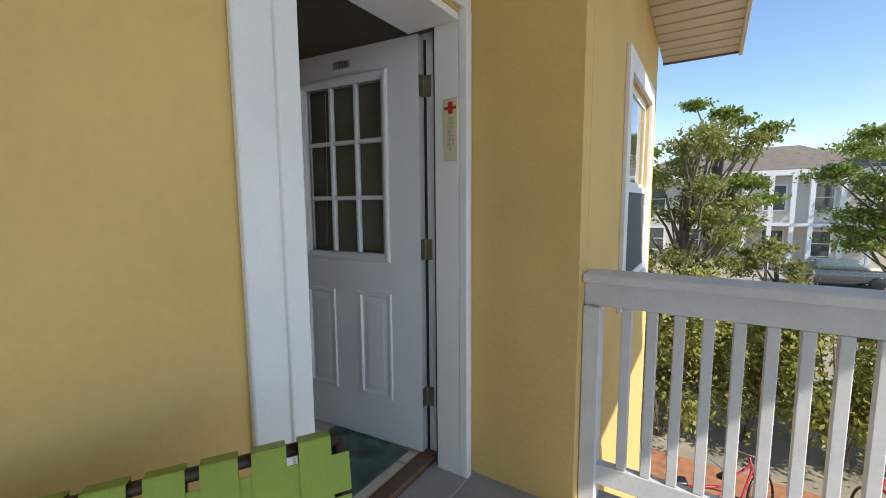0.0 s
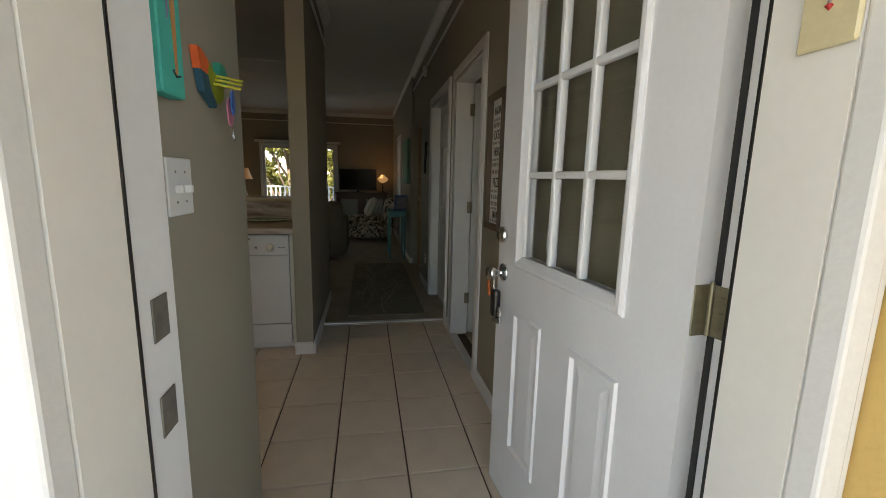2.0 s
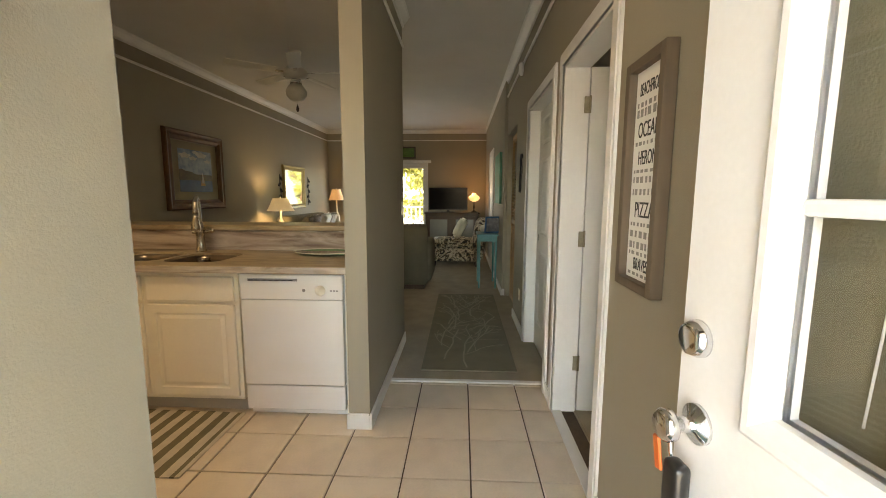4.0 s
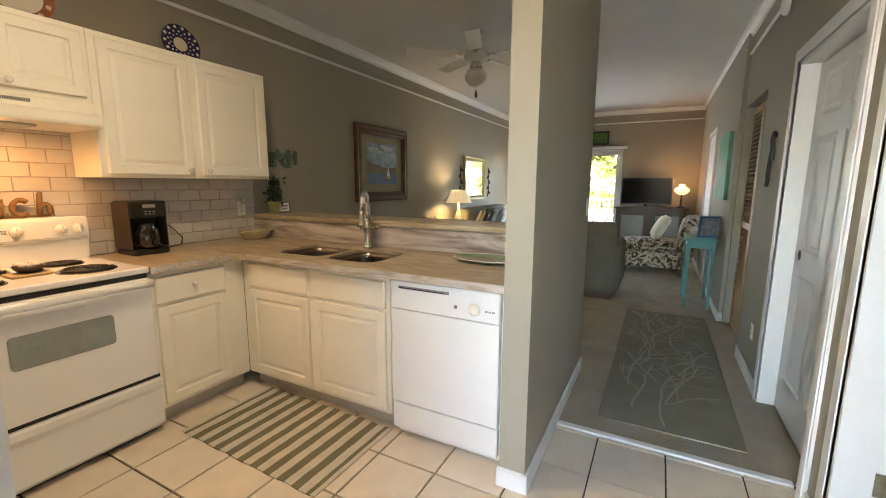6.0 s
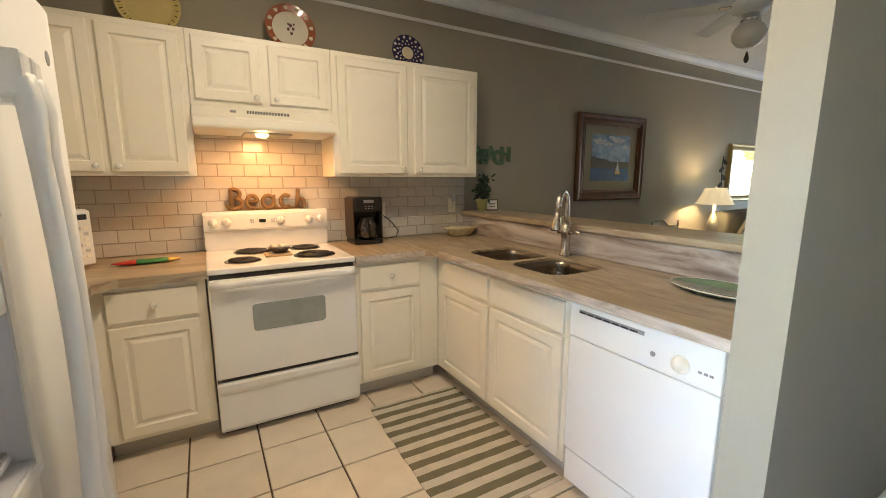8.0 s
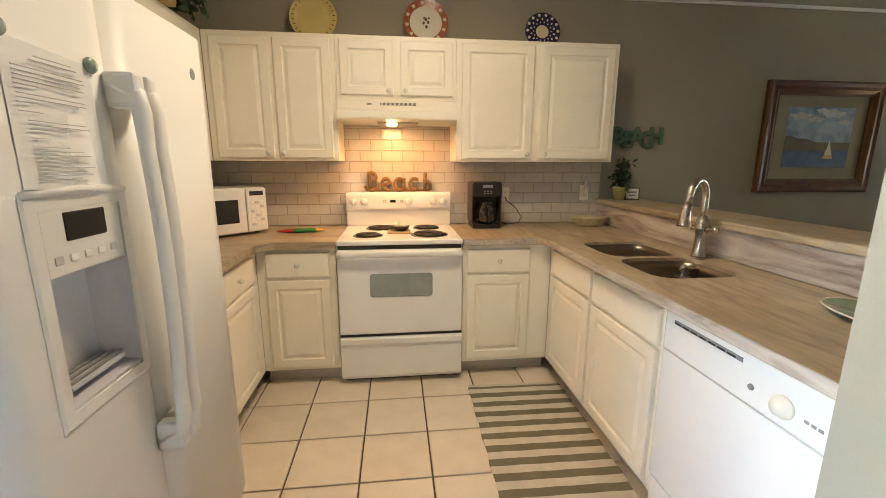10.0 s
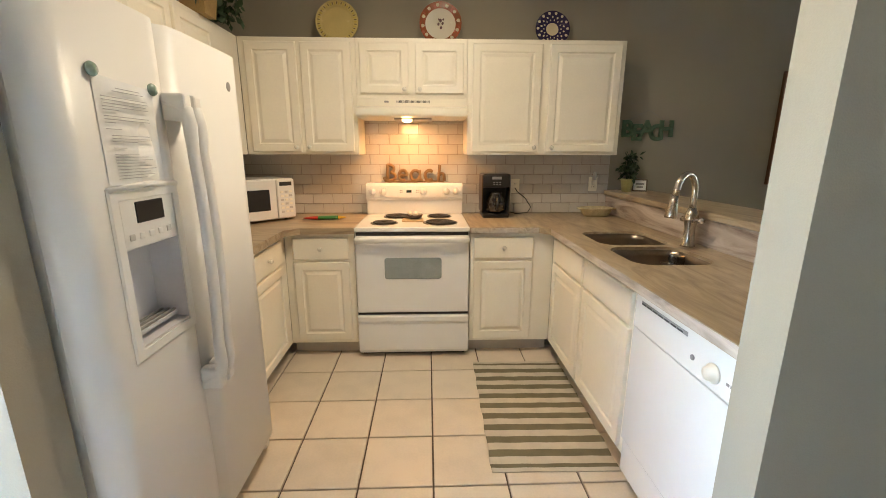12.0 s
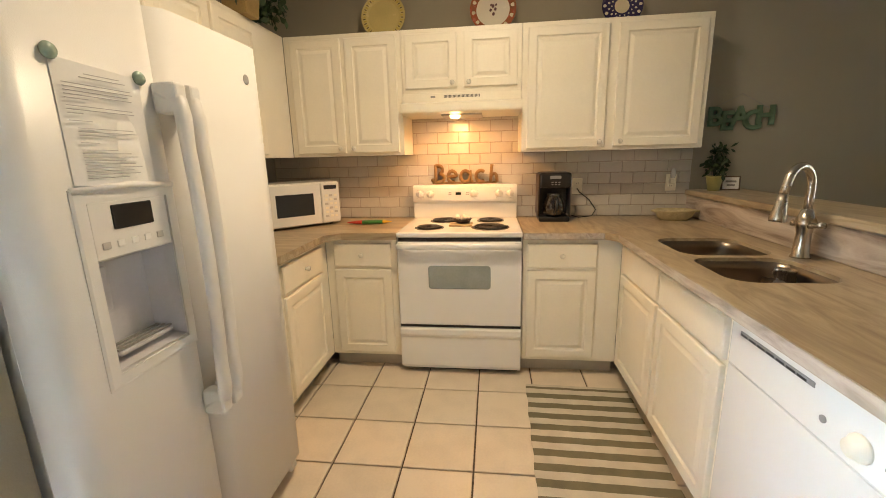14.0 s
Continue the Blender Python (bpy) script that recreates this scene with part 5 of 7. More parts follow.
# plates standing on the wall units
def plate(at, label, r, bands, centre=None):
    p = thing("display_plate", label, "plate", at)
    for nm, r0, r1, y0, y1, m in bands:
        n = 40
        lo = []
        for rr, yy in ((r0, y0), (r1, y1), (r1, y1 + 0.006), (r0, y0 + 0.006)):
            lo.append([(rr * math.cos(2 * math.pi * k / n), yy, r + rr * math.sin(2 * math.pi * k / n)) for k in range(n)])
        bm = loft(lo + [lo[0]], caps=False) if r0 > 0.001 else loft([[(q[0], q[1], q[2]) for q in lo[1]], [(q[0], q[1] + 0.006, q[2]) for q in lo[1]]])
        part(nm, bm, m, p, smooth=False)
    return p


def marks(p, n, r, ra, rb, y, rz, material, name="mark", phase=0.0):
    """Small raised painted marks round a plate's rim, joined as one part."""
    bm = bmesh.new()
    for k in range(n):
        a = 2 * math.pi * (k + phase) / n
        c = Vector((rz * math.cos(a), y, r + rz * math.sin(a)))
        u, w = Vector((math.cos(a), 0, math.sin(a))), Vector((-math.sin(a), 0, math.cos(a)))
        vs = [bm.verts.new(c + ra * math.cos(t) * u + rb * math.sin(t) * w) for t in [2 * math.pi * q / 8 for q in range(8)]]
        f = bm.faces.new(vs)
        ex = bmesh.ops.extrude_face_region(bm, geom=[f])
        for v in ex["geom"]:
            if isinstance(v, bmesh.types.BMVert):
                v.co.y -= 0.0012
    tagged(part(name, bm, material, p), kind="stuff")


YEL = mat("yellow_glaze", (0.6, 0.47, 0.12), 0.25, coat=0.5, var=0.1, bump=0)
YELP = mat("pale_yellow_glaze", (0.62, 0.5, 0.2), 0.25, coat=0.5, var=0.12, bump=0)
CRM = mat("cream_glaze", (0.7, 0.62, 0.45), 0.25, coat=0.5, var=0.1, bump=0)
REDG = mat("red_patterned_glaze", (0.33, 0.07, 0.04), 0.25, coat=0.5, var=0.6, scale=28, fine=90, bump=0, tint=(0.5, 0.3, 0.12))
WHG = mat("white_glaze", (0.74, 0.68, 0.56), 0.25, coat=0.5, var=0.06, bump=0)
BLUG = mat("navy_glaze", (0.035, 0.03, 0.09), 0.25, coat=0.5, var=0.2, bump=0)
p = plate(S(-1.775, -1.615, 2.138) @ pose(0, 0, 0, -11, 0, 0), "yellow ceramic plate with a notched rim standing on the cabinet", 0.15, [("rim", 0.105, 0.15, 0.0, -0.014, YELP), ("well", 0.0, 0.106, 0, 0, YELP)])
marks(p, 26, 0.15, 0.015, 0.005, -0.009, 0.13, YEL)
marks(p, 26, 0.15, 0.010, 0.0035, -0.0095, 0.13, mat("olive_glaze", (0.14, 0.1, 0.02), 0.3, bump=0), phase=0.5)
p = plate(S(-2.505, -1.615, 2.138) @ pose(0, 0, 0, -11, 0, 0), "white plate with a red patterned rim and a painted sprig", 0.15, [("rim", 0.108, 0.15, 0.0, -0.014, REDG), ("well", 0.0, 0.109, 0, 0, WHG)])
marks(p, 12, 0.15, 0.016, 0.012, -0.009, 0.13, CRM, phase=0.3)
for (dx, dz, s_) in ((0, 0.02, 0.014), (0.015, 0.0, 0.012), (-0.015, -0.005, 0.012), (0.003, -0.03, 0.013), (-0.012, 0.028, 0.009), (0.02, 0.028, 0.009)):
    bm = bmesh.new()
    bmesh.ops.create_icosphere(bm, subdivisions=1, radius=s_)
    part("sprig", bm, mat("sprig_paint", (0.12, 0.05, 0.05), 0.5), p, at=Matrix.Translation((dx, -0.004, 0.15 + dz)) @ Matrix.Diagonal((0.8, 0.12, 1, 1)))
p = plate(S(-3.315, -1.63, 2.138) @ pose(0, 0, 0, -11, 0, 0), "navy plate with white checks round a cream centre", 0.125, [("rim", 0.045, 0.125, 0.0, -0.014, BLUG), ("well", 0.0, 0.046, 0, 0, CRM)])
marks(p, 14, 0.125, 0.011, 0.010, -0.0125, 0.108, WHG)
marks(p, 14, 0.125, 0.008, 0.006, -0.008, 0.083, WHG, phase=0.5)
marks(p, 14, 0.125, 0.006, 0.004, -0.004, 0.063, WHG)
for x in (-1.775, -2.505, -3.315):
    st = thing("plate_stand", "small dark wire plate stand", "plate stand", S(x, -1.60, 2.137))
    for sx in (-0.045, 0.045):
        part("wire", tube([(sx, -0.035, 0.02), (sx, -0.03, 0.004), (sx, 0.06, 0.004), (sx, 0.05, 0.1)], 0.003, 6), BLACK, st, smooth=True)


# leaf clusters
def leaf_cloud(n, centre, radii, size, seed, droop=0.3):
    """Many small folded leaves scattered through an uneven ellipsoid."""
    rng = np.random.default_rng(seed)
    d = rng.normal(size=(n, 3))
    d /= np.linalg.norm(d, axis=1)[:, None]
    lump = 0.75 + 0.35 * np.sin(d[:, 0] * 5 + seed) * np.sin(d[:, 1] * 4 + 2 * seed) + 0.25 * np.sin(d[:, 2] * 7)
    p = d * (rng.random(n) ** 0.45 * lump)[:, None] * np.array(radii) + np.array(centre)
    u = rng.normal(size=(n, 3))
    u[:, 2] -= droop
    u /= np.linalg.norm(u, axis=1)[:, None]
    w = np.cross(u, rng.normal(size=(n, 3)))
    w /= np.linalg.norm(w, axis=1)[:, None]
    s = size * (0.6 + 0.8 * rng.random(n))[:, None]
    v = np.stack([p, p + u * s * 0.5 + w * s * 0.28, p + u * s, p + u * s * 0.5 - w * s * 0.28], 1).reshape(-1, 3)
    return v, np.arange(4 * n).reshape(-1, 4)


def leaves_part(name, clouds, material, parent, label=""):
    vs, fs, k = [], [], 0
    for v, f in clouds:
        vs.append(v), fs.append(f + k)
        k += len(v)
    me = bpy.data.meshes.new(name)
    me.from_pydata(np.concatenate(vs).tolist(), [], np.concatenate(fs).tolist())
    me.materials.append(material)
    ob = new(name, me)
    ob.parent = parent
    if label:
        tagged(ob, label)
    return ob


IVY = mat("dark_ivy_leaf", (0.03, 0.06, 0.02), 0.5, var=0.5, scale=14, bump=0)
POT = mat("pale_olive_pot", (0.42, 0.4, 0.16), 0.5, var=0.2, scale=14, bump=0.1)
pl = thing("potted_plant", "small leafy plant in a pale green pot on the bar", "potted plant", pose(-3.955, -1.60, 1.0965))
part("pot", turned([(0.034, 0), (0.048, 0.085), (0.052, 0.088), (0.052, 0.098), (0.044, 0.098), (0.04, 0.08), (0, 0.08)], 20), POT, pl, smooth=True)
part("stems", tube([(0, 0, 0.08), (0.01, 0, 0.16), (-0.01, 0.01, 0.24)], 0.004, 6), IVY, pl)
leaves_part("leaves", [leaf_cloud(150, (0, 0, 0.17), (0.085, 0.085, 0.085), 0.045, 3), leaf_cloud(70, (-0.02, 0.0, 0.26), (0.06, 0.06, 0.06), 0.04, 5)], IVY, pl, "dark green leaves")
TERR = mat("tan_planter", (0.4, 0.27, 0.1), 0.7, var=0.3, scale=10, bump=0.2)
pl = thing("potted_plant", "trailing ivy in a square tan planter on the cabinets", "potted plant", pose(-1.13, -1.02, 2.137))
part("planter", loft([[(sx * r, sy * r, z) for sx, sy in ((-1, -1), (1, -1), (1, 1), (-1, 1))] for r, z in ((0.062, 0), (0.075, 0.13), (0.068, 0.13), (0.06, 0.02))]), TERR, pl)
leaves_part("leaves", [leaf_cloud(320, (0, 0, 0.2), (0.2, 0.22, 0.13), 0.055, 8, 0.8), leaf_cloud(160, (-0.03, -0.2, 0.1), (0.13, 0.12, 0.11), 0.05, 9, 1.0), leaf_cloud(120, (-0.02, 0.2, 0.14), (0.1, 0.12, 0.1), 0.05, 11, 1.0)], IVY, pl, "trailing dark ivy")
cs = thing("table_sign", "small framed white sign on the bar", "sign", pose(-4.06, -1.60, 1.0965, -8, 0, 165))
part("frame", boxes((-0.055, 0.055, 0, 0.018, 0, 0.095), bevel=0.003), GREYWOOD, cs)
part("card", boxes((-0.045, 0.045, -0.002, 0.001, 0.01, 0.085)), PAPER, cs)
for k, (w_, z) in enumerate(((0.06, 0.058), (0.045, 0.034))):
    part("lettering", boxes((-w_ / 2, w_ / 2, -0.0035, -0.001, z - 0.006, z + 0.006)), GREYINK, cs)
GRN = mat("faded_green_paint", (0.1, 0.17, 0.1), 0.7, var=0.3, scale=14, bump=0.1)
gs = thing("beach_sign", "faded green cut-out letters hanging on the wall", "sign", S(-4.13, YS + 0.012, 1.555))
for k, c in enumerate("BEACH"):
    words("letter", c, 0.165, pose(-0.155 + 0.078 * k, 0, 0.014 * (-1) ** k, 90, 0, 0), GRN, gs, 0.006, bevel=0.007)
part("hanger", tube([(-0.18, -0.002, 0.07), (0.0, -0.002, 0.16), (0.18, -0.002, 0.06)], 0.0015, 5), GREYINK, gs)

# serving plate on the bar side of the worktop
sp = thing("serving_platter", "oval green glass platter lying on the worktop", "platter", pose(-3.70, 0.42, CT1))
lo = [[((r * 0.62) * math.cos(a), r * math.sin(a), z) for a in [2 * math.pi * k / 36 for k in range(36)]] for r, z in ((0.11, 0.002), (0.17, 0.006), (0.205, 0.016), (0.207, 0.02), (0.2, 0.019), (0.165, 0.011), (0.05, 0.007))]
part("dish", loft(lo), mat("green_glass_glaze", (0.16, 0.27, 0.15), 0.15, coat=0.8, var=0.2, bump=0), sp, smooth=True)
part("rim", loft([[((r * 0.62) * math.cos(a), r * math.sin(a), z) for a in [2 * math.pi * k / 36 for k in range(36)]] for r, z in ((0.206, 0.0165), (0.212, 0.019), (0.208, 0.0225), (0.204, 0.02))] , caps=False), WHG, sp, smooth=True)

# paper and magnets on the freezer door
pp = thing("notice_sheet", "printed white notice held by two magnets", "paper", E_(FRX, 0.708))
bm = bmesh.new()
vv = {}
for i in range(9):
    for j in range(11):
        x, z = 0.112 + 0.205 * i / 8, 1.318 + 0.247 * j / 10
        vv[i, j] = bm.verts.new((x, -0.0725 - 0.0045 * math.sin(i * 0.8) * (1 - j / 10) - 0.001, z - 0.012 * i / 8))
for i in range(8):
    for j in range(10):
        bm.faces.new((vv[i, j], vv[i + 1, j], vv[i + 1, j + 1], vv[i, j + 1]))
part("sheet", bm, PAPER, pp, smooth=True)
FAINT = mat("faint_print", (0.42, 0.41, 0.4), 0.7, bump=0)
z = 1.54
for k, n in enumerate((0.5, 0.65, 0, 0.95, 0.97, 0.9, 0.95, 0.3, 0, 0.93, 0.95, 0.2, 0, 0.3, 0, 0.8, 0.85, 0.5, 0, 0.25, 0, 0.5, 0.7, 0.8, 0.6, 0.75, 0.85, 0.7, 0.8, 0.6)):
    if n:
        x0 = 0.215 - 0.08 * n if k < 2 else (0.125 if k < 14 else 0.14)
        part("print_line", boxes((x0, x0 + 0.165 * n, -0.0795, -0.0785, z - 0.0008, z + 0.0008)), FAINT, pp)
    z -= 0.0072
GLASSG = mat("sea_glass", (0.25, 0.34, 0.27), 0.1, coat=1.0, var=0.3, scale=30, bump=0)
for x, z, m in ((0.115, 1.572, GLASSG), (0.318, 1.556, GLASSG)):
    mg = part("magnet", turned([(0.016, 0), (0.0165, 0.004), (0.013, 0.009), (0, 0.011)], 18), m, smooth=True)
    mg.matrix_basis = E_(FRX, 0.708) @ pose(x, -0.0735, z, 90, 0, 0)
    tagged(mg, "round glass refrigerator magnet", "magnet")

# ---- entry: switch, canvas, key holder, doormat, framed word print ----
ls = thing("light_switch", "white double toggle switch plate by the door", "switch", S(-1.092, 0.8405, 1.252))
part("plate", boxes((-0.057, 0.057, -0.006, 0, -0.058, 0.058), bevel=0.003, seg=2), TRIM, ls)
for dx in (-0.022, 0.022):
    part("toggle", boxes((dx - 0.005, dx + 0.005, -0.02, -0.004, -0.012, 0.004), bevel=0.002), TRIM, ls)
    for dz in (-0.03, 0.03):
        part("screw", turned([(0.003, 0), (0.003, 0.001), (0, 0.0012)], 8), GREYINK, ls, at=pose(dx, -0.006, dz, 90, 0, 0))
cv = thing("canvas_print", "turquoise box canvas with painted legs", "canvas", S(-0.985, 0.841, 1.42))
part("canvas", boxes((0, 0.095, -0.032, -0.001, 0, 0.30), bevel=0.003), mat("turquoise_canvas", (0.05, 0.5, 0.4), 0.7, var=0.12, scale=12, fine=300, bump=0.3), cv)
SKIN = mat("orange_paint", (0.62, 0.28, 0.1), 0.7, var=0.15, bump=0)
part("painted_post", loft([[(0.06 + s * w_, -0.0335, z) for s in (-1, 1)] + [(0.06 + s * w_, -0.0325, z) for s in (1, -1)] for w_, z in ((0.004, 0.04), (0.010, 0.17), (0.014, 0.29))]), SKIN, cv)
part("painted_shade", loft([[(0.038 + s * w_, -0.0335, z) for s in (-1, 1)] + [(0.038 + s * w_, -0.0325, z) for s in (1, -1)] for w_, z in ((0.002, 0.13), (0.006, 0.2), (0.008, 0.29))]), mat("mauve_paint", (0.3, 0.25, 0.4), 0.7), cv)
part("painted_twig", tube([(0.045, -0.033, 0.045), (0.058, -0.033, 0.035), (0.075, -0.033, 0.04)], 0.0018, 5), INK, cv)

fk = thing("key_holder", "painted fish-shaped key holder hung with keys", "key holder", S(-1.197, 0.841, 1.42) @ Matrix.Scale(0.82, 4))


def flat_shape(pts, y0, y1):
    bm = bmesh.new()
    a = [bm.verts.new((x, y0, z)) for x, z in pts]
    bm.faces.new(a)
    ex = bmesh.ops.extrude_face_region(bm, geom=bm.faces[:])
    for v in ex["geom"]:
        if isinstance(v, bmesh.types.BMVert):
            v.co.y = y1
    return bm


for nm, col, pts in (
        ("orange_wing", (0.75, 0.13, 0.03), [(0.0, 0.165), (0.03, 0.165), (0.08, 0.145), (0.07, 0.105), (0.015, 0.11)]),
        ("blue_wing", (0.02, 0.09, 0.14), [(0.015, 0.11), (0.07, 0.105), (0.09, 0.065), (0.13, 0.035), (0.12, 0.022), (0.07, 0.045), (0.04, 0.055)]),
        ("green_body", (0.25, 0.3, 0.02), [(0.07, 0.105), (0.08, 0.145), (0.12, 0.125), (0.16, 0.11), (0.2, 0.1), (0.19, 0.055), (0.13, 0.035), (0.09, 0.065)]),
        ("teal_fin", (0.02, 0.3, 0.2), [(0.16, 0.11), (0.175, 0.165), (0.215, 0.165), (0.26, 0.125), (0.2, 0.1)])):
    part(nm, flat_shape(pts, -0.002, -0.022), mat(nm + "_paint", col, 0.5, var=0.15, scale=30), fk, smooth=False)
for z in (0.105, 0.118, 0.09):
    part("peg", tube([(0.12 + (z - 0.1), -0.02, z), (0.16 + (z - 0.1), -0.085, z - 0.004)], 0.004, 8), mat("yellow_peg", (0.55, 0.55, 0.05), 0.4), fk, "yellow peg", True)
TAGB, TAGP = mat("blue_tag", (0.05, 0.14, 0.45), 0.4), mat("pink_tag", (0.6, 0.2, 0.3), 0.4)
for nm, m, x, y, z, a, b in (("blue_tag", TAGB, 0.148, -0.06, 0.045, 0.018, 0.038), ("pink_tag", TAGP, 0.152, -0.05, 0.018, 0.027, 0.042)):
    pts = [(a * math.cos(t), b * math.sin(t)) for t in [2 * math.pi * k / 20 for k in range(20)]]
    part(nm, flat_shape(pts, -0.002, 0.002), m, fk, "", False, pose(x, y, z))
part("key_ring", tube([(0.148 + 0.01 * math.cos(t), -0.06, 0.085 + 0.012 * math.sin(t)) for t in [2 * math.pi * k / 14 for k in range(15)]], 0.0015, 6), CHROME, fk, "", True)
part("clip", tube([(0.168, -0.05, -0.02), (0.17, -0.05, -0.04), (0.163, -0.05, -0.055), (0.172, -0.05, -0.068), (0.178, -0.05, -0.055), (0.172, -0.05, -0.04)], 0.0022, 6), CHROME, fk, "small steel clip", True)

dm = part("doormat", boxes((-1.385, -0.885, 1.0, 1.80, 0.001, 0.009), bevel=0.003), mat("mottled_teal_mat", (0.12, 0.18, 0.16), 0.8, var=0.75, scale=9, fine=240, bump=0.6, tint=(0.16, 0.14, 0.1), spec=0.2))
tagged(dm, "mottled teal and grey doormat inside the entry", "doormat")

sg = thing("word_print", "framed print of stacked black words in grey wood", "framed print", pose(-2.405, YN, 1.02))
SGW, SGH = 0.265, 0.705
for nm, b in (("frame_side", (0, 0.03, -0.038, -0.001, 0, SGH)), ("frame_side", (SGW - 0.03, SGW, -0.038, -0.001, 0, SGH)), ("frame_bottom", (0.03, SGW - 0.03, -0.038, -0.001, 0, 0.03)), ("frame_top", (0.03, SGW - 0.03, -0.038, -0.001, SGH - 0.03, SGH))):
    part(nm, boxes(b, bevel=0.002), GREYWOOD, sg)
part("print", boxes((0.03, SGW - 0.03, -0.012, -0.001, 0.03, SGH - 0.03)), PAPER, sg)
for txt, z, h, wd, bold in (("BEACHFRONT", 0.655, 0.05, 0.72, 1), ("OCEAN", 0.525, 0.062, 1.05, 1), ("HERON", 0.435, 0.056, 1.0, 1), ("PIZZA", 0.265, 0.064, 1.15, 1), ("BRAVES", 0.085, 0.05, 0.92, 1)):
    words("lettering", txt, h * 1.08, pose(SGW / 2, -0.0125, 0.946 * z - 0.004, 90, 0, 0), INK, sg, 0.0006, width=wd * 0.6)
random.seed(21)
for z, h in ((0.605, 0.018), (0.578, 0.03), (0.48, 0.014), (0.39, 0.012), (0.362, 0.024), (0.322, 0.024), (0.215, 0.014), (0.182, 0.026), (0.145, 0.026), (0.118, 0.014), (0.048, 0.012)):
    x = 0.046
    while x < SGW - 0.068:
        w_ = random.uniform(0.006, 0.02)
        part("text_bar", boxes((x, x + w_, -0.0132, -0.0118, 0.946 * z - h * 0.4, 0.946 * z + h * 0.4)), GREYINK, sg)
        w_ += 0.004
        x += w_ + random.uniform(0.006, 0.014)

# thermometer on the jamb
TH = mat("cream_tin", (0.62, 0.55, 0.35), 0.5, var=0.12, scale=20, bump=0.05)
th = thing("thermometer", "cream wall thermometer with a red printed head", "thermometer", pose(-0.650, 1.789, 1.452))
part("plate", boxes((0, 0.072, -0.008, 0, 0, 0.265), bevel=0.003), TH, th)
RED = mat("red_print", (0.4, 0.02, 0.02), 0.5)
part("emblem", boxes((0.024, 0.048, -0.0095, -0.007, 0.2, 0.25)), RED, th)
part("emblem_band", boxes((0.006, 0.066, -0.0105, -0.007, 0.218, 0.23)), RED, th)
part("tube", tube([(0.036, -0.009, 0.05), (0.036, -0.009, 0.185)], 0.0022, 8), GREYINK, th, "", True)
part("bulb", turned([(0.0001, -0.005), (0.005, 0.0), (0.0001, 0.005)], 10), RED, th, "", True, pose(0.036, -0.009, 0.048))
for k in range(14):
    for s_ in (-1, 1):
        part("tick", boxes((0.036 + s_ * 0.011 - 0.005, 0.036 + s_ * 0.011 + 0.005, -0.0088, -0.0075, 0.062 + 0.009 * k, 0.064 + 0.009 * k)), INK if k % 2 else GREYINK, th)


# ---- living room ----
def framed(name, label, at, w, h, fw, material, inner, category="painting"):
    """Picture with a moulded frame, its lower left back corner at the origin, facing -y."""
    f = thing(name, label, category, at)
    bm = loft([rect_loop(w, h, i, y) for i, y in ((0, -0.001), (0, -0.03), (fw * 0.15, -0.045), (fw * 0.4, -0.038), (fw * 0.6, -0.042), (fw * 0.85, -0.022), (fw, -0.02), (fw, -0.004))], caps=False)
    part("frame", bm, material, f)
    for nm, i, y, m in inner:
        part(nm, boxes((i, w - i, y, -0.001, i, h - i)), m, f)
    return f


MATB = mat("linen_mat_board", (0.3, 0.26, 0.17), 0.8, var=0.06, bump=0.1)
f = framed("seascape_painting", "seascape with sailboat in a broad gilt frame", S(-5.17, YS, 1.14), 1.03, 0.865, 0.11, GOLDWOOD, [("mat_board", 0.1, -0.008, MATB)])
SKYP = mat("painted_sky", (0.36, 0.42, 0.46), 0.5, var=0.35, scale=7, fine=20, bump=0.05, tint=(0.06, 0.17, 0.36))
SEAP = mat("painted_sea", (0.04, 0.09, 0.19), 0.45, var=0.5, scale=9, fine=30, bump=0.05)
SHOREP = mat("painted_shore", (0.1, 0.085, 0.03), 0.5, var=0.5, scale=10, bump=0.05)
part("sky", boxes((0.22, 0.81, -0.011, -0.009, 0.40, 0.67)), SKYP, f)
part("sea", boxes((0.22, 0.81, -0.011, -0.009, 0.20, 0.33)), SEAP, f)
part("shore", loft([[(0.22, y, 0.33), (0.81, y, 0.33), (0.81, y, 0.40), (0.22, y, 0.40)] for y in (-0.009, -0.0112)]), SHOREP, f)
part("sail", loft([[(0.60, y, 0.30), (0.66, y, 0.30), (0.625, y, 0.42)] for y in (-0.0115, -0.0125)]), PAPER, f)
CLOUDP = mat("painted_cloud", (0.5, 0.5, 0.47), 0.5, var=0.3, scale=20, bump=0.05)
for cx, cz, rx, rz in ((0.33, 0.60, 0.09, 0.028), (0.47, 0.575, 0.07, 0.02), (0.62, 0.62, 0.1, 0.03), (0.73, 0.555, 0.06, 0.018), (0.52, 0.645, 0.06, 0.016)):
    part("cloud", loft([[(cx + rx * (1 + 0.15 * math.sin(3 * a)) * math.cos(a), y, cz + rz * (1 + 0.3 * math.sin(5 * a)) * math.sin(a)) for a in [2 * math.pi * k / 20 for k in range(20)]] for y in (-0.0112, -0.0118)]), CLOUDP, f)
part("tree_line", loft([[(0.22, y, 0.375), (0.5, y, 0.375), (0.5, y, 0.40), (0.42, y, 0.425), (0.33, y, 0.43), (0.26, y, 0.45), (0.22, y, 0.445)] for y in (-0.0113, -0.012)]), SHOREP, f)
part("sun_glint", loft([[(0.585, y, 0.27), (0.675, y, 0.27), (0.655, y, 0.335), (0.60, y, 0.335)] for y in (-0.0112, -0.0118)]), mat("painted_gold_light", (0.65, 0.4, 0.12), 0.5, var=0.3, scale=30, bump=0.05), f)
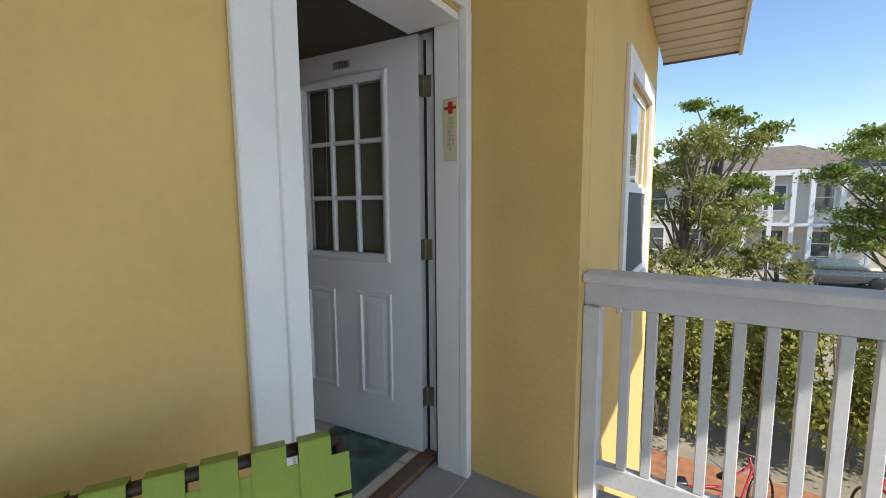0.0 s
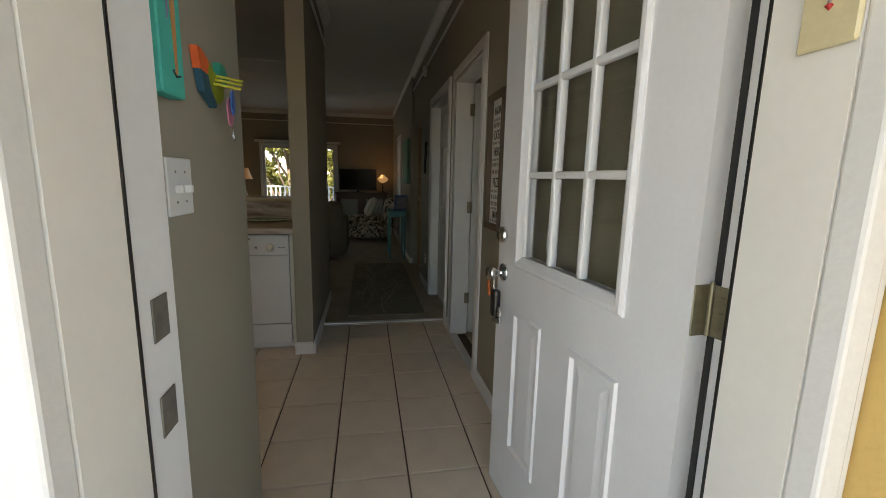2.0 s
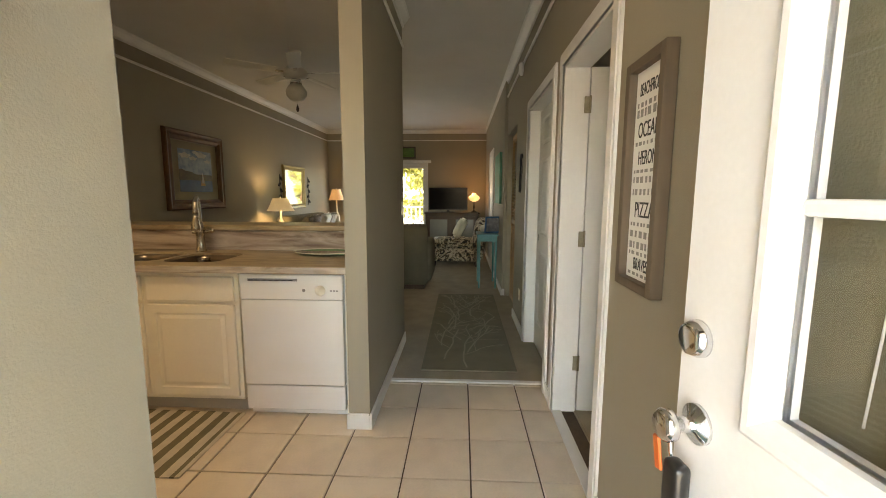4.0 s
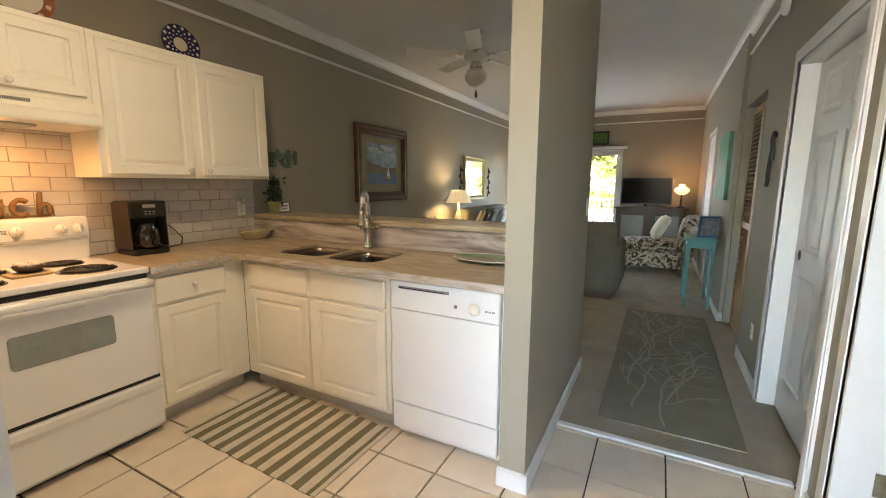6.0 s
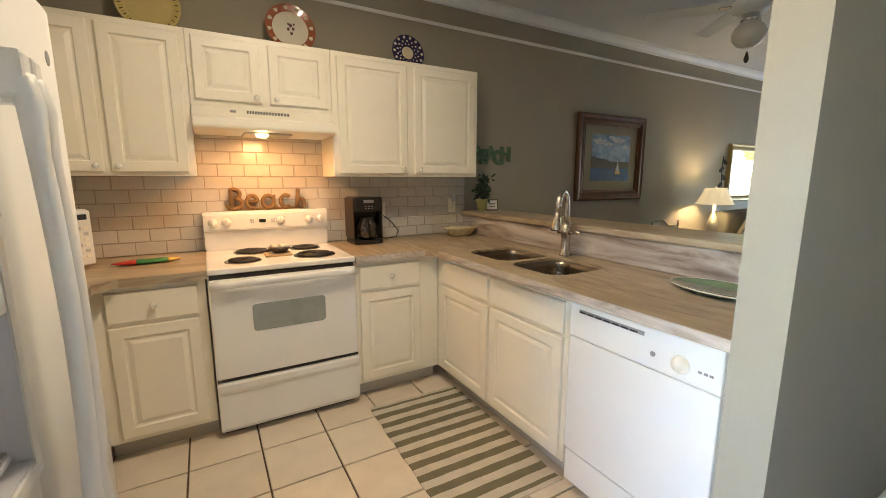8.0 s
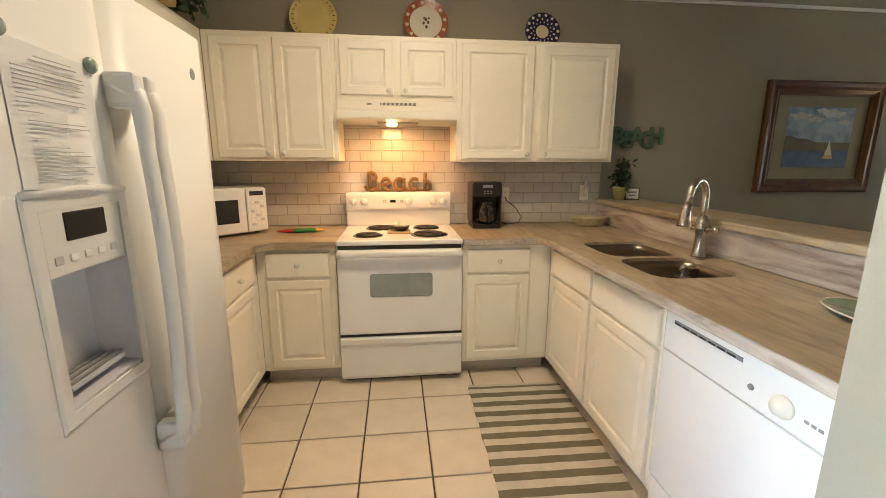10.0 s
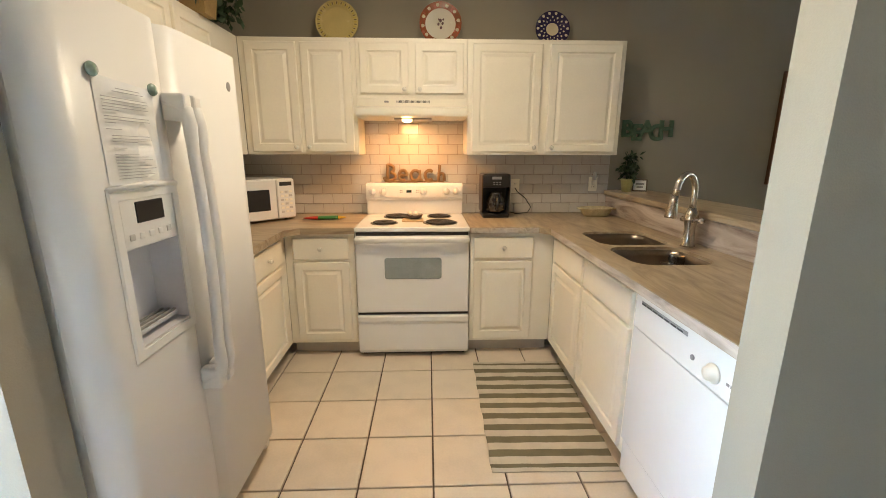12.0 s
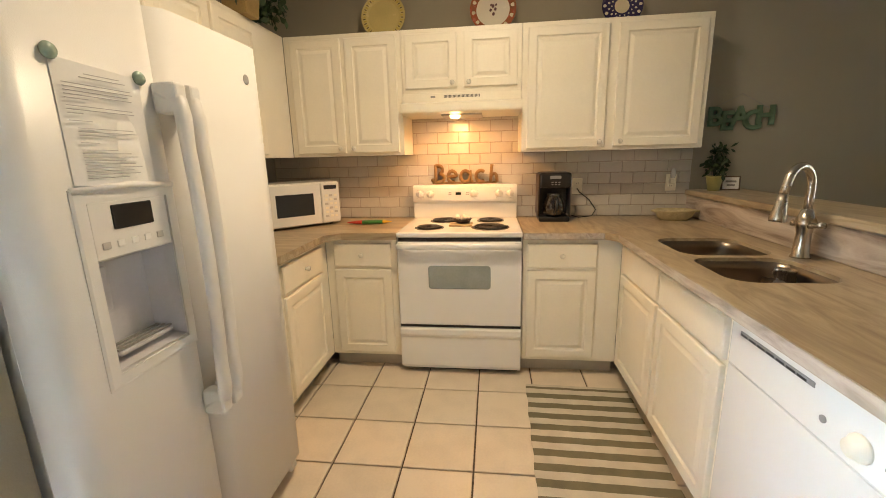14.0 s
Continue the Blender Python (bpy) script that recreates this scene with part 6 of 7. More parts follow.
f = framed("wall_mirror", "rectangular mirror in a gilt frame", S(-8.0, YS, 1.06), 0.95, 0.76, 0.085, mat("pale_gilt", (0.4, 0.3, 0.12), 0.35, 0.5, var=0.3, scale=14, bump=0.2), [("mirror_glass", 0.08, -0.012, MIRROR)], "mirror")
IRON = mat("black_iron", (0.025, 0.022, 0.02), 0.5, 0.4, var=0.2, bump=0.1)
for x in (-7.85, -9.12):
    sc_ = thing("vine_sconce", "dark iron leafy wall ornament beside the mirror", "wall ornament", S(x, YS + 0.004, 1.1))
    part("stem", tube([(0.0, -0.01, 0.0), (0.02, -0.03, 0.18), (-0.02, -0.03, 0.36), (0.01, -0.02, 0.55)], 0.007, 6), IRON, sc_, smooth=True)
    for k in range(5):
        part("leaf", boxes((-0.045, 0.045, -0.004, 0.004, -0.018, 0.018), bevel=0.012), IRON, sc_, at=pose(0.03 * (-1) ** k, -0.03, 0.08 + 0.1 * k, 0, 35 * (-1) ** k, 0))
framed("small_picture", "small green picture in a dark frame over the sliding door", pose(XW, -0.08, 2.13, 0, 0, 90) @ pose(0, 0, 0), 0.36, 0.26, 0.03, DKWOOD, [("print", 0.028, -0.006, mat("green_print", (0.1, 0.2, 0.05), 0.6, var=0.5, scale=20))], "picture")


def shade(parent, r0, r1, h, z, m, label="pleated lamp shade"):
    n = 40
    lo = []
    for t in range(7):
        u = t / 6
        rr = r0 + (r1 - r0) * u ** 0.8
        lo.append([((rr * (1 + 0.015 * (k % 2))) * math.cos(2 * math.pi * k / n), (rr * (1 + 0.015 * (k % 2))) * math.sin(2 * math.pi * k / n), z + h * u) for k in range(n)])
    return part("shade", loft(lo, caps=False), m, parent, label)


def table_lamp(at, h, energy, label, m, r0=0.17, r1=0.07, hs=0.24):
    L = thing("table_lamp", label, "table lamp", at)
    part("base", turned([(0.07, 0), (0.075, 0.015), (0.03, 0.03), (0.025, 0.06), (0.06, 0.12), (0.065, 0.2), (0.03, 0.3), (0.015, 0.33), (0.012, h - 0.05), (0.0, h - 0.05)], 22), LBASE, L, smooth=True)
    shade(L, r0, r1, hs, h - hs, m)
    part("finial", turned([(0.01, 0), (0.013, 0.015), (0.005, 0.03), (0, 0.035)], 12), LBASE, L, smooth=True, at=pose(0, 0, h - 0.01))
    p = at.translation
    lamp("lamp_bulb", "POINT", Matrix.Translation((p.x, p.y, p.z + h - hs * 0.45)), energy, (1.0, 0.74, 0.42), size=0.04)
    return L


LBASE = mat("cream_lamp_base", (0.6, 0.55, 0.44), 0.4, var=0.15, bump=0.1)
SHADE = glow("lit_cream_shade", (1.0, 0.74, 0.4), 0.02, (0.75, 0.68, 0.5))
SHADE2 = glow("lit_amber_shade", (1.0, 0.5, 0.18), 0.03, (0.7, 0.5, 0.3))


def side_table(at, w, d, h, material, label, top=0.025, leg=0.035, name="side_table", shelf=None):
    t = thing(name, label, "table", at)
    part("tabletop", boxes((-w / 2, w / 2, -d / 2, d / 2, h - top, h), bevel=0.005), material, t)
    part("apron", boxes((-w / 2 + 0.03, w / 2 - 0.03, -d / 2 + 0.03, d / 2 - 0.03, h - top - 0.08, h - top)), material, t)
    for sx in (-1, 1):
        for sy in (-1, 1):
            x, y = sx * (w / 2 - leg), sy * (d / 2 - leg)
            lo = [[(x + px * s, y + py * s, z) for px, py in ((-1, -1), (1, -1), (1, 1), (-1, 1))] for s, z in ((leg * 0.35, 0), (leg * 0.5, h - top))]
            part("leg", loft(lo), material, t)
    if shelf:
        part("shelf", boxes((-w / 2 + 0.03, w / 2 - 0.03, -d / 2 + 0.03, d / 2 - 0.03, shelf, shelf + 0.018)), material, t)
    return t


side_table(pose(-7.2, -1.44, 0.004), 0.5, 0.5, 0.62, DKWOOD, "dark wooden end table beside the sofa", shelf=0.2)
end_lamp = table_lamp(pose(-7.22, -1.44, 0.6245), 0.63, 0.9, "cream table lamp, lit, on the end table", SHADE, 0.2, 0.11, 0.19)
part("cord", tube([(0.05, -0.05, 0.006), (0.2, -0.24, 0.004), (0.214, -0.288, 0.12), (0.212, -0.29, 0.24), (0.225, -0.29, 0.17), (0.42, -0.29, 0.185), (0.53, -0.29, 0.25), (0.73, -0.29, 0.235), (0.77, -0.29, -0.3)], 0.006, 8), BLACK, end_lamp, "black lamp cord looped along the wall", True)
side_table(pose(-9.95, -1.40, 0.004), 0.5, 0.5, 0.62, DKWOOD, "dark wooden end table in the far corner", shelf=0.2)
table_lamp(pose(-9.95, -1.40, 0.6245), 0.8, 0.42, "table lamp with an amber-lit shade in the far corner", SHADE2, 0.17, 0.09, 0.23)


def cushion(name, w, d, h, material, parent, at, label="", r=0.05):
    bm = boxes((-w / 2, w / 2, -d / 2, d / 2, 0, h))
    bmesh.ops.subdivide_edges(bm, edges=bm.edges[:], cuts=3, use_grid_fill=True)
    for v in bm.verts:
        u, q = 2 * v.co.x / w, 2 * v.co.y / d
        puff = (1 - u ** 4) * (1 - q ** 4)
        v.co.z += (1 if v.co.z > h / 2 else -0.3) * puff * h * 0.22
    bmesh.ops.bevel(bm, geom=[e for e in bm.edges if e.calc_face_angle(0) > 0.7], offset=min(r, h * 0.3), segments=3, affect="EDGES")
    return part(name, bm, material, parent, label, True, at)


GREYF = mat("grey_green_upholstery", (0.2, 0.178, 0.125), 0.9, var=0.15, scale=5, fine=300, bump=0.4, spec=0.2)
STRIPE = mat("striped_pillow_cloth", (0.35, 0.32, 0.27), 0.9, var=0.5, scale=18, fine=200, bump=0.3, stretch=(1, 0.1, 0.1))
so = thing("sofa", "grey-green sofa with pillows along the wall", "sofa", pose(-8.5, -1.25, 0.004))
part("base", boxes((-0.95, 0.95, -0.42, 0.42, 0.06, 0.4), bevel=0.03, seg=2), GREYF, so)
part("backrest", boxes((-0.95, 0.95, -0.45, -0.2, 0.4, 0.95), bevel=0.08, seg=3), GREYF, so, smooth=True)
for sx in (-1, 1):
    part("arm", boxes((sx * 0.95 - 0.11, sx * 0.95 + 0.11, -0.42, 0.42, 0.06, 0.66), bevel=0.07, seg=3), GREYF, so, smooth=True)
    cushion("seat_cushion", 0.82, 0.62, 0.16, GREYF, so, pose(sx * 0.42, 0.1, 0.4))
    for sy in (-0.9, 0.9):
        part("foot", turned([(0.02, 0), (0.03, 0.065)], 12), DKWOOD, so, at=pose(sx * 0.85, sy * 0.38, -0.003))
for k, (x, m) in enumerate(((-0.7, STRIPE), (-0.3, PAPER), (0.35, STRIPE), (0.72, GREYF))):
    pw_ = thing("throw_pillow", "square patterned throw pillow on the sofa", "pillow", pose(-8.5 + x, -1.33 + 0.02 * k, 0.60, 68, 0, 4 * k))
    cushion("pillow_cover", 0.42, 0.42, 0.12, m, pw_, pose(0, 0.15, 0))
WHITEF = mat("white_slipcover", (0.62, 0.58, 0.47), 0.9, var=0.08, scale=6, fine=220, bump=0.3)
rc = thing("recliner", "grey-green upholstered recliner seen from behind", "armchair", pose(-6.62, 0.40, 0.004, 0, 0, 0))
lo = []
for z, d0, s in ((0.06, 0.0, 1.0), (0.3, 0.0, 1.0), (0.6, 0.03, 1.0), (0.82, 0.07, 0.98), (0.88, 0.10, 0.95), (0.90, 0.14, 0.92)):
    lo.append([(-d0, -0.46 * s, z), (-d0, 0.46 * s, z), (-0.26, 0.46 * s, z), (-0.26, -0.46 * s, z)])
bm = loft(lo)
bmesh.ops.bevel(bm, geom=bm.edges[:], offset=0.02, segments=2, affect="EDGES")
part("backrest", bm, GREYF, rc, smooth=True)
part("seat", boxes((-0.85, -0.262, -0.32, 0.32, 0.08, 0.46), bevel=0.06, seg=3), GREYF, rc, smooth=True)
for sy in (-1, 1):
    part("arm", boxes((-0.85, -0.1, sy * 0.42 - 0.095, sy * 0.42 + 0.095, 0.08, 0.66), bevel=0.06, seg=3), GREYF, rc, smooth=True)
part("base_rail", boxes((-0.82, -0.02, -0.42, 0.42, 0.0, 0.058)), DKWOOD, rc, "dark base rail")

# floral slipper chair with pillow
m = mat("floral_cloth", (0.55, 0.5, 0.38), 0.9, var=0.2, fine=220, bump=0.3)
n_, l_ = m.node_tree.nodes, m.node_tree.links
vo = n_.new("ShaderNodeTexVoronoi")
vo.inputs["Scale"].default_value = 9
nz_ = n_.new("ShaderNodeTexNoise")
nz_.inputs["Scale"].default_value, nz_.inputs["Detail"].default_value, nz_.inputs["Distortion"].default_value = 9, 3, 2.0
rp_ = n_.new("ShaderNodeValToRGB")
rp_.color_ramp.interpolation = "CONSTANT"
for pos, col in ((0.0, (0.05, 0.045, 0.035)), (0.44, (0.22, 0.17, 0.1)), (0.5, (0.6, 0.54, 0.42)), (0.62, (0.16, 0.15, 0.09))):
    e_ = rp_.color_ramp.elements.new(pos) if pos else rp_.color_ramp.elements[0]
    e_.color = (*col, 1)
rp_.color_ramp.elements[-1].color = (0.1, 0.09, 0.06, 1)
tc_ = n_.new("ShaderNodeTexCoord")
l_.new(tc_.outputs["Object"], nz_.inputs["Vector"]), l_.new(nz_.outputs["Fac"], rp_.inputs["Fac"])
l_.new(rp_.outputs["Color"], n_["Principled BSDF"].inputs["Base Color"])
FLORAL = m
fc = thing("slipper_chair", "armless floral upholstered chair on dark feet", "chair", pose(-8.85, 1.25, 0.004))
part("seat_base", boxes((-0.4, 0.4, -0.5, 0.38, 0.1, 0.34), bevel=0.03, seg=2), FLORAL, fc, smooth=True)
cushion("seat_cushion", 0.78, 0.84, 0.14, FLORAL, fc, pose(0, -0.08, 0.34))
lo = [[(sx * 0.4 * s, y + yo, z) for sx, yo in ((-1, 0), (1, 0), (1, 0.2), (-1, 0.2))] for z, y, s in ((0.12, 0.28, 1), (0.5, 0.30, 1), (0.72, 0.34, 0.97), (0.84, 0.38, 0.85), (0.88, 0.42, 0.6))]
bm = loft(lo)
bmesh.ops.bevel(bm, geom=bm.edges[:], offset=0.03, segments=2, affect="EDGES")
part("backrest", bm, FLORAL, fc, smooth=True)
for sx in (-0.34, 0.34):
    for y in (-0.42, 0.36):
        part("foot", turned([(0.025, 0.0), (0.04, 0.05), (0.035, 0.1)], 14), DKWOOD, fc, at=pose(sx, y, 0))
pw_ = thing("throw_pillow", "white throw pillow with a pale motif", "pillow", pose(-8.75, 1.28, 0.52, 62, 0, 6))
cushion("pillow_cover", 0.42, 0.40, 0.12, WHITEF, pw_, pose(0, 0.17, 0))

# console table in teal, with frame and ornament
side_table(pose(-6.98, 1.70, 0.004), 0.56, 0.3, 0.77, TEAL, "narrow teal painted console table against the wall", name="console_table")
fb = thing("photo_frame", "blue framed picture standing on the console table", "picture frame", pose(-6.93, 1.78, 0.775, -8, 0, -70))
part("frame", loft([rect_loop(0.26, 0.24, i, y, -0.13, 0) for i, y in ((0, 0.02), (0, 0.0), (0.025, -0.004), (0.03, 0.006))], caps=False), mat("blue_frame_paint", (0.04, 0.12, 0.25), 0.4), fb)
part("picture", boxes((-0.105, 0.105, 0.006, 0.016, 0.025, 0.215)), mat("blurry_photo", (0.2, 0.18, 0.2), 0.5, var=0.6, scale=20), fb)
orn = part("shell_ornament", turned([(0.03, 0), (0.05, 0.03), (0.055, 0.06), (0.03, 0.09), (0, 0.1)], 18), SHELL, smooth=True)
orn.matrix_basis = pose(-7.15, 1.66, 0.775)
tagged(orn, "round white ornament on the console table", "ornament")

# media cabinet, television, small lamp
mc = thing("media_cabinet", "dark wooden media cabinet with grey panel doors", "cabinet", pose(-10.22, 1.12, 0.004, 0, 0, 90))
part("body", boxes((-0.58, 0.58, -0.22, 0.22, 0.05, 0.90), bevel=0.005), DKWOOD, mc)
part("top", boxes((-0.61, 0.61, -0.245, 0.245, 0.901, 0.93), bevel=0.006), DKWOOD, mc)
for k in range(2):
    dd = part("door", panel(0.52, 0.76, [(0, 0), (0, -0.02), (0.06, -0.02), (0.065, -0.012)], -0.55 + 0.57 * k, 0.09), DKWOOD, mc, at=pose(0, -0.221, 0))
    part("door_panel", boxes((-0.48 + 0.57 * k, -0.10 + 0.57 * k, -0.016, -0.011, 0.16, 0.78)), mat("grey_door_panel", (0.16, 0.17, 0.15), 0.3, coat=0.4), dd, "grey panel")
tv_ = thing("television", "flat black television on the media cabinet", "television", pose(-10.2, 1.03, 0.935, 0, 0, 90))
part("screen_case", boxes((-0.43, 0.43, -0.02, 0.03, 0.05, 0.54), bevel=0.006), BLACK, tv_)
part("screen", boxes((-0.415, 0.415, -0.0225, -0.019, 0.068, 0.525)), mat("dark_screen_glass", (0.006, 0.006, 0.007), 0.15, var=0.1, bump=0, spec=0.03), tv_, "dark glossy screen")
part("stand", boxes((-0.15, 0.15, -0.1, 0.1, 0.0, 0.012), (-0.03, 0.03, 0.0, 0.025, 0.01, 0.06), bevel=0.003), BLACK, tv_)
fl = thing("fairy_lamp", "small bronze lamp with a lit frosted tulip shade", "table lamp", pose(-10.1, 1.60, 0.935))
part("base", turned([(0.075, 0), (0.08, 0.012), (0.03, 0.03), (0.012, 0.06), (0.018, 0.12), (0.01, 0.18), (0.012, 0.24), (0, 0.245)], 18), IRON, fl, smooth=True)
lo = []
for r, z in ((0.03, 0.235), (0.08, 0.26), (0.125, 0.31), (0.11, 0.35), (0.05, 0.385), (0.045, 0.42)):
    lo.append([(r * (1 + 0.08 * math.cos(6 * a)) * math.cos(a), r * (1 + 0.08 * math.cos(6 * a)) * math.sin(a), z) for a in [2 * math.pi * k / 36 for k in range(36)]])
part("shade", loft(lo), glow("lit_frosted_shade", (1.0, 0.55, 0.22), 0.09), fl, "lit frosted glass shade", True)
lamp("fairy_bulb", "POINT", Matrix.Translation((-10.02, 1.50, 1.42)), 0.3, (1.0, 0.5, 0.2), size=0.05)

# ceiling fan
FANW = mat("white_fan_enamel", (0.68, 0.66, 0.6), 0.4, var=0.06)
fn = thing("ceiling_fan", "white ceiling fan with a light globe and pull chain", "ceiling fan", pose(-5.34, -0.38, 2.345))
part("canopy", turned([(0.065, 0.414), (0.06, 0.385), (0.03, 0.355), (0.0, 0.355)], 22), FANW, fn, smooth=True)
part("rod", turned([(0.012, 0.25), (0.012, 0.365)], 12), FANW, fn, smooth=True)
part("motor", turned([(0.03, 0.26), (0.09, 0.25), (0.12, 0.22), (0.12, 0.18), (0.09, 0.15), (0.05, 0.14), (0, 0.14)], 28), FANW, fn, smooth=True)
part("fitter", turned([(0.05, 0.14), (0.06, 0.11), (0.06, 0.09), (0, 0.09)], 22), CHROME, fn, smooth=True)
part("globe", turned([(0.055, 0.09), (0.085, 0.06), (0.105, 0.02), (0.1, -0.02), (0.07, -0.06), (0.03, -0.08), (0, -0.082)], 26), mat("frosted_globe", (0.6, 0.57, 0.48), 0.3, coat=0.5, bump=0.1), fn, "frosted glass globe", True)
for k in range(5):
    a = 72 * k + 20
    bl = part("blade", boxes((0.18, 0.66, -0.062, 0.062, -0.003, 0.003), bevel=0.002), FANW, fn, at=pose(0, 0, 0.205, 0, 0, a) @ pose(0, 0, 0, 11, 0, 0))
    part("blade_iron", boxes((0.10, 0.2, -0.02, 0.02, -0.009, -0.004), bevel=0.002), CHROME, fn, at=pose(0, 0, 0.205, 0, 0, a) @ pose(0, 0, 0, 11, 0, 0))
part("pull_chain", tube([(0.06, 0.03, 0.09), (0.062, 0.03, -0.12)], 0.0015, 5), CHROME, fn)
part("pull_knob", turned([(0.004, 0), (0.012, -0.03), (0.016, -0.05), (0.01, -0.07), (0, -0.075)], 12), DKWOOD, fn, "dark wooden pull", True, pose(0.062, 0.03, -0.12))

# hall runner with branch pattern
rn = thing("hall_runner", "grey-green hall runner with a pale branch pattern", "rug", pose(-5.13, 1.40, 0.004))
part("rug_field", boxes((-1.2, 1.2, -0.36, 0.36, 0.0, 0.009), bevel=0.003), mat("sage_pile", (0.27, 0.25, 0.18), 1.0, var=0.15, scale=6, fine=420, bump=0.8, spec=0.1), rn)
BRN = mat("pale_branch_yarn", (0.4, 0.375, 0.28), 1.0, var=0.15, fine=400, bump=0.6, spec=0.1)
random.seed(12)
bm = bmesh.new()


def twig(x, y, a, length, w, depth):
    pts = [(x, y)]
    for k in range(6):
        a += random.uniform(-0.25, 0.25)
        nx_, ny_ = pts[-1][0] + length / 6 * math.cos(a), pts[-1][1] + length / 6 * math.sin(a)
        if abs(nx_) > 1.16 or abs(ny_) > 0.335:
            break
        pts.append((nx_, ny_))
        if depth and k in (1, 3, 4):
            twig(nx_, ny_, a + random.choice((-1, 1)) * random.uniform(0.5, 0.9), length * 0.55, w * 0.7, depth - 1)
    for (ax, ay), (bx, by) in zip(pts, pts[1:]):
        d = Vector((by - ay, ax - bx, 0)).normalized() * w
        bm.faces.new([bm.verts.new((ax + d.x, ay + d.y, 0.0105)), bm.verts.new((bx + d.x, by + d.y, 0.0105)), bm.verts.new((bx - d.x, by - d.y, 0.0105)), bm.verts.new((ax - d.x, ay - d.y, 0.0105))])


for k in range(16):
    twig(1.15 - 0.15 * k, random.uniform(-0.25, 0.25), math.pi + random.uniform(-0.35, 0.35), 0.75, 0.007, 2)
tagged(part("branch_pattern", bm, BRN, rn, "pale branching pattern"), kind="stuff")

# louvred closet doors in the hall opening
LOUV = mat("honey_louvre_wood", (0.42, 0.25, 0.1), 0.5, var=0.2, scale=6, bump=0.1)
for k in range(2):
    x0 = N_O3[0] + 0.01 + 0.432 * k
    ld = thing("louvre_door", "honey wooden louvred closet door, closed", "closet door", pose(x0, YN + 0.06, 0.012))
    part("stile", boxes((0, 0.045, 0, 0.028, 0, 2.02), bevel=0.002), LOUV, ld)
    part("stile", boxes((0.383, 0.428, 0, 0.028, 0, 2.02), bevel=0.002), LOUV, ld)
    for z in (0, 0.95, 1.96):
        part("rail", boxes((0.046, 0.382, 0, 0.028, z, z + 0.06), bevel=0.002), LOUV, ld)
    sl = boxes((0.046, 0.382, -0.018, 0.018, -0.003, 0.003))
    me = mesh_of(sl, "slat", LOUV)
    for j in range(50):
        z = 0.08 + 0.038 * j
        if 0.92 < z < 1.03 or z > 1.95:
            continue
        o = new("slat", me)
        o.parent = ld
        o.matrix_basis = pose(0, 0.014, z, 35, 0, 0)

cvs = thing("green_canvas", "green abstract canvas on the wall", "canvas", pose(-7.35, YN - 0.036, 1.2))
part("canvas", boxes((0, 0.75, -0.035, -0.001, 0, 0.68), bevel=0.003), mat("green_canvas_paint", (0.06, 0.3, 0.2), 0.6, var=0.4, scale=4, fine=200, bump=0.2, tint=(0.2, 0.3, 0.15)), cvs)
so_ = thing("seahorse_ornament", "dark metal seahorse ornament on the wall", "wall ornament", pose(-5.05, YN - 0.006, 1.35))
part("body", tube([(0, 0, 0), (0.03, 0, 0.03), (0.01, 0, 0.08), (0.03, 0, 0.16), (0.06, 0, 0.24), (0.03, 0, 0.3), (0.06, 0, 0.34), (0.11, 0, 0.32)], 0.016, 8), IRON, so_, smooth=True)
part("fin", boxes((0.05, 0.10, -0.004, 0.004, 0.16, 0.24), bevel=0.003), IRON, so_)
outlet(pose(-4.95, YN, 0.35), "white wall outlet low on the hall wall")
outlet(pose(-4.47, 0.830, 1.2, 0, 0, 180), "white light switch at the end of the wing wall", "switch")
sm = part("smoke_detector", turned([(0.06, 0), (0.06, 0.02), (0.045, 0.035), (0, 0.036)], 22), TRIM, smooth=True)
sm.matrix_basis = pose(-5.0, YN - 0.016, 2.47, 90, 0, 0)
tagged(sm, "round white smoke detector high on the wall", "smoke detector")
casing("trim_casing_3", -8.95, -8.15, 2.03, YN - 0.035, -1)
d = thing("door_far", "white six-panel door at the end of the living room", "door", pose(-8.95, YN - 0.04, 0.012))
part("leaf", six_panel(0.8, 2.015, 0.004), TRIM, d)


# ---- outside ----
GZ = -3.2
SAND = mat("pale_sandy_ground", (0.36, 0.3, 0.24), 0.95, var=0.35, scale=0.6, fine=30, bump=0.5, tint=(0.2, 0.2, 0.12))
gr = part("ground", boxes((-600, 600, -600, 600, GZ - 1.0, GZ)), SAND)
tagged(gr, "pale sandy ground with leaf litter", "ground", kind="structure")
MULCH = mat("orange_mulch", (0.36, 0.16, 0.08), 0.95, var=0.4, scale=6, fine=80, bump=0.8)
tagged(part("ground_path", boxes((-0.3, 3.2, 4.0, 8.2, GZ, GZ + 0.02)), MULCH), "orange-brown mulch bed under the porch", "ground", kind="structure")
ROAD = mat("pale_asphalt", (0.3, 0.29, 0.28), 0.9, var=0.2, scale=2, fine=60, bump=0.3)
tagged(part("road", boxes((2.0, 40, 24, 34, GZ, GZ + 0.02)), ROAD), "pale grey drive between the houses", "road", kind="structure")

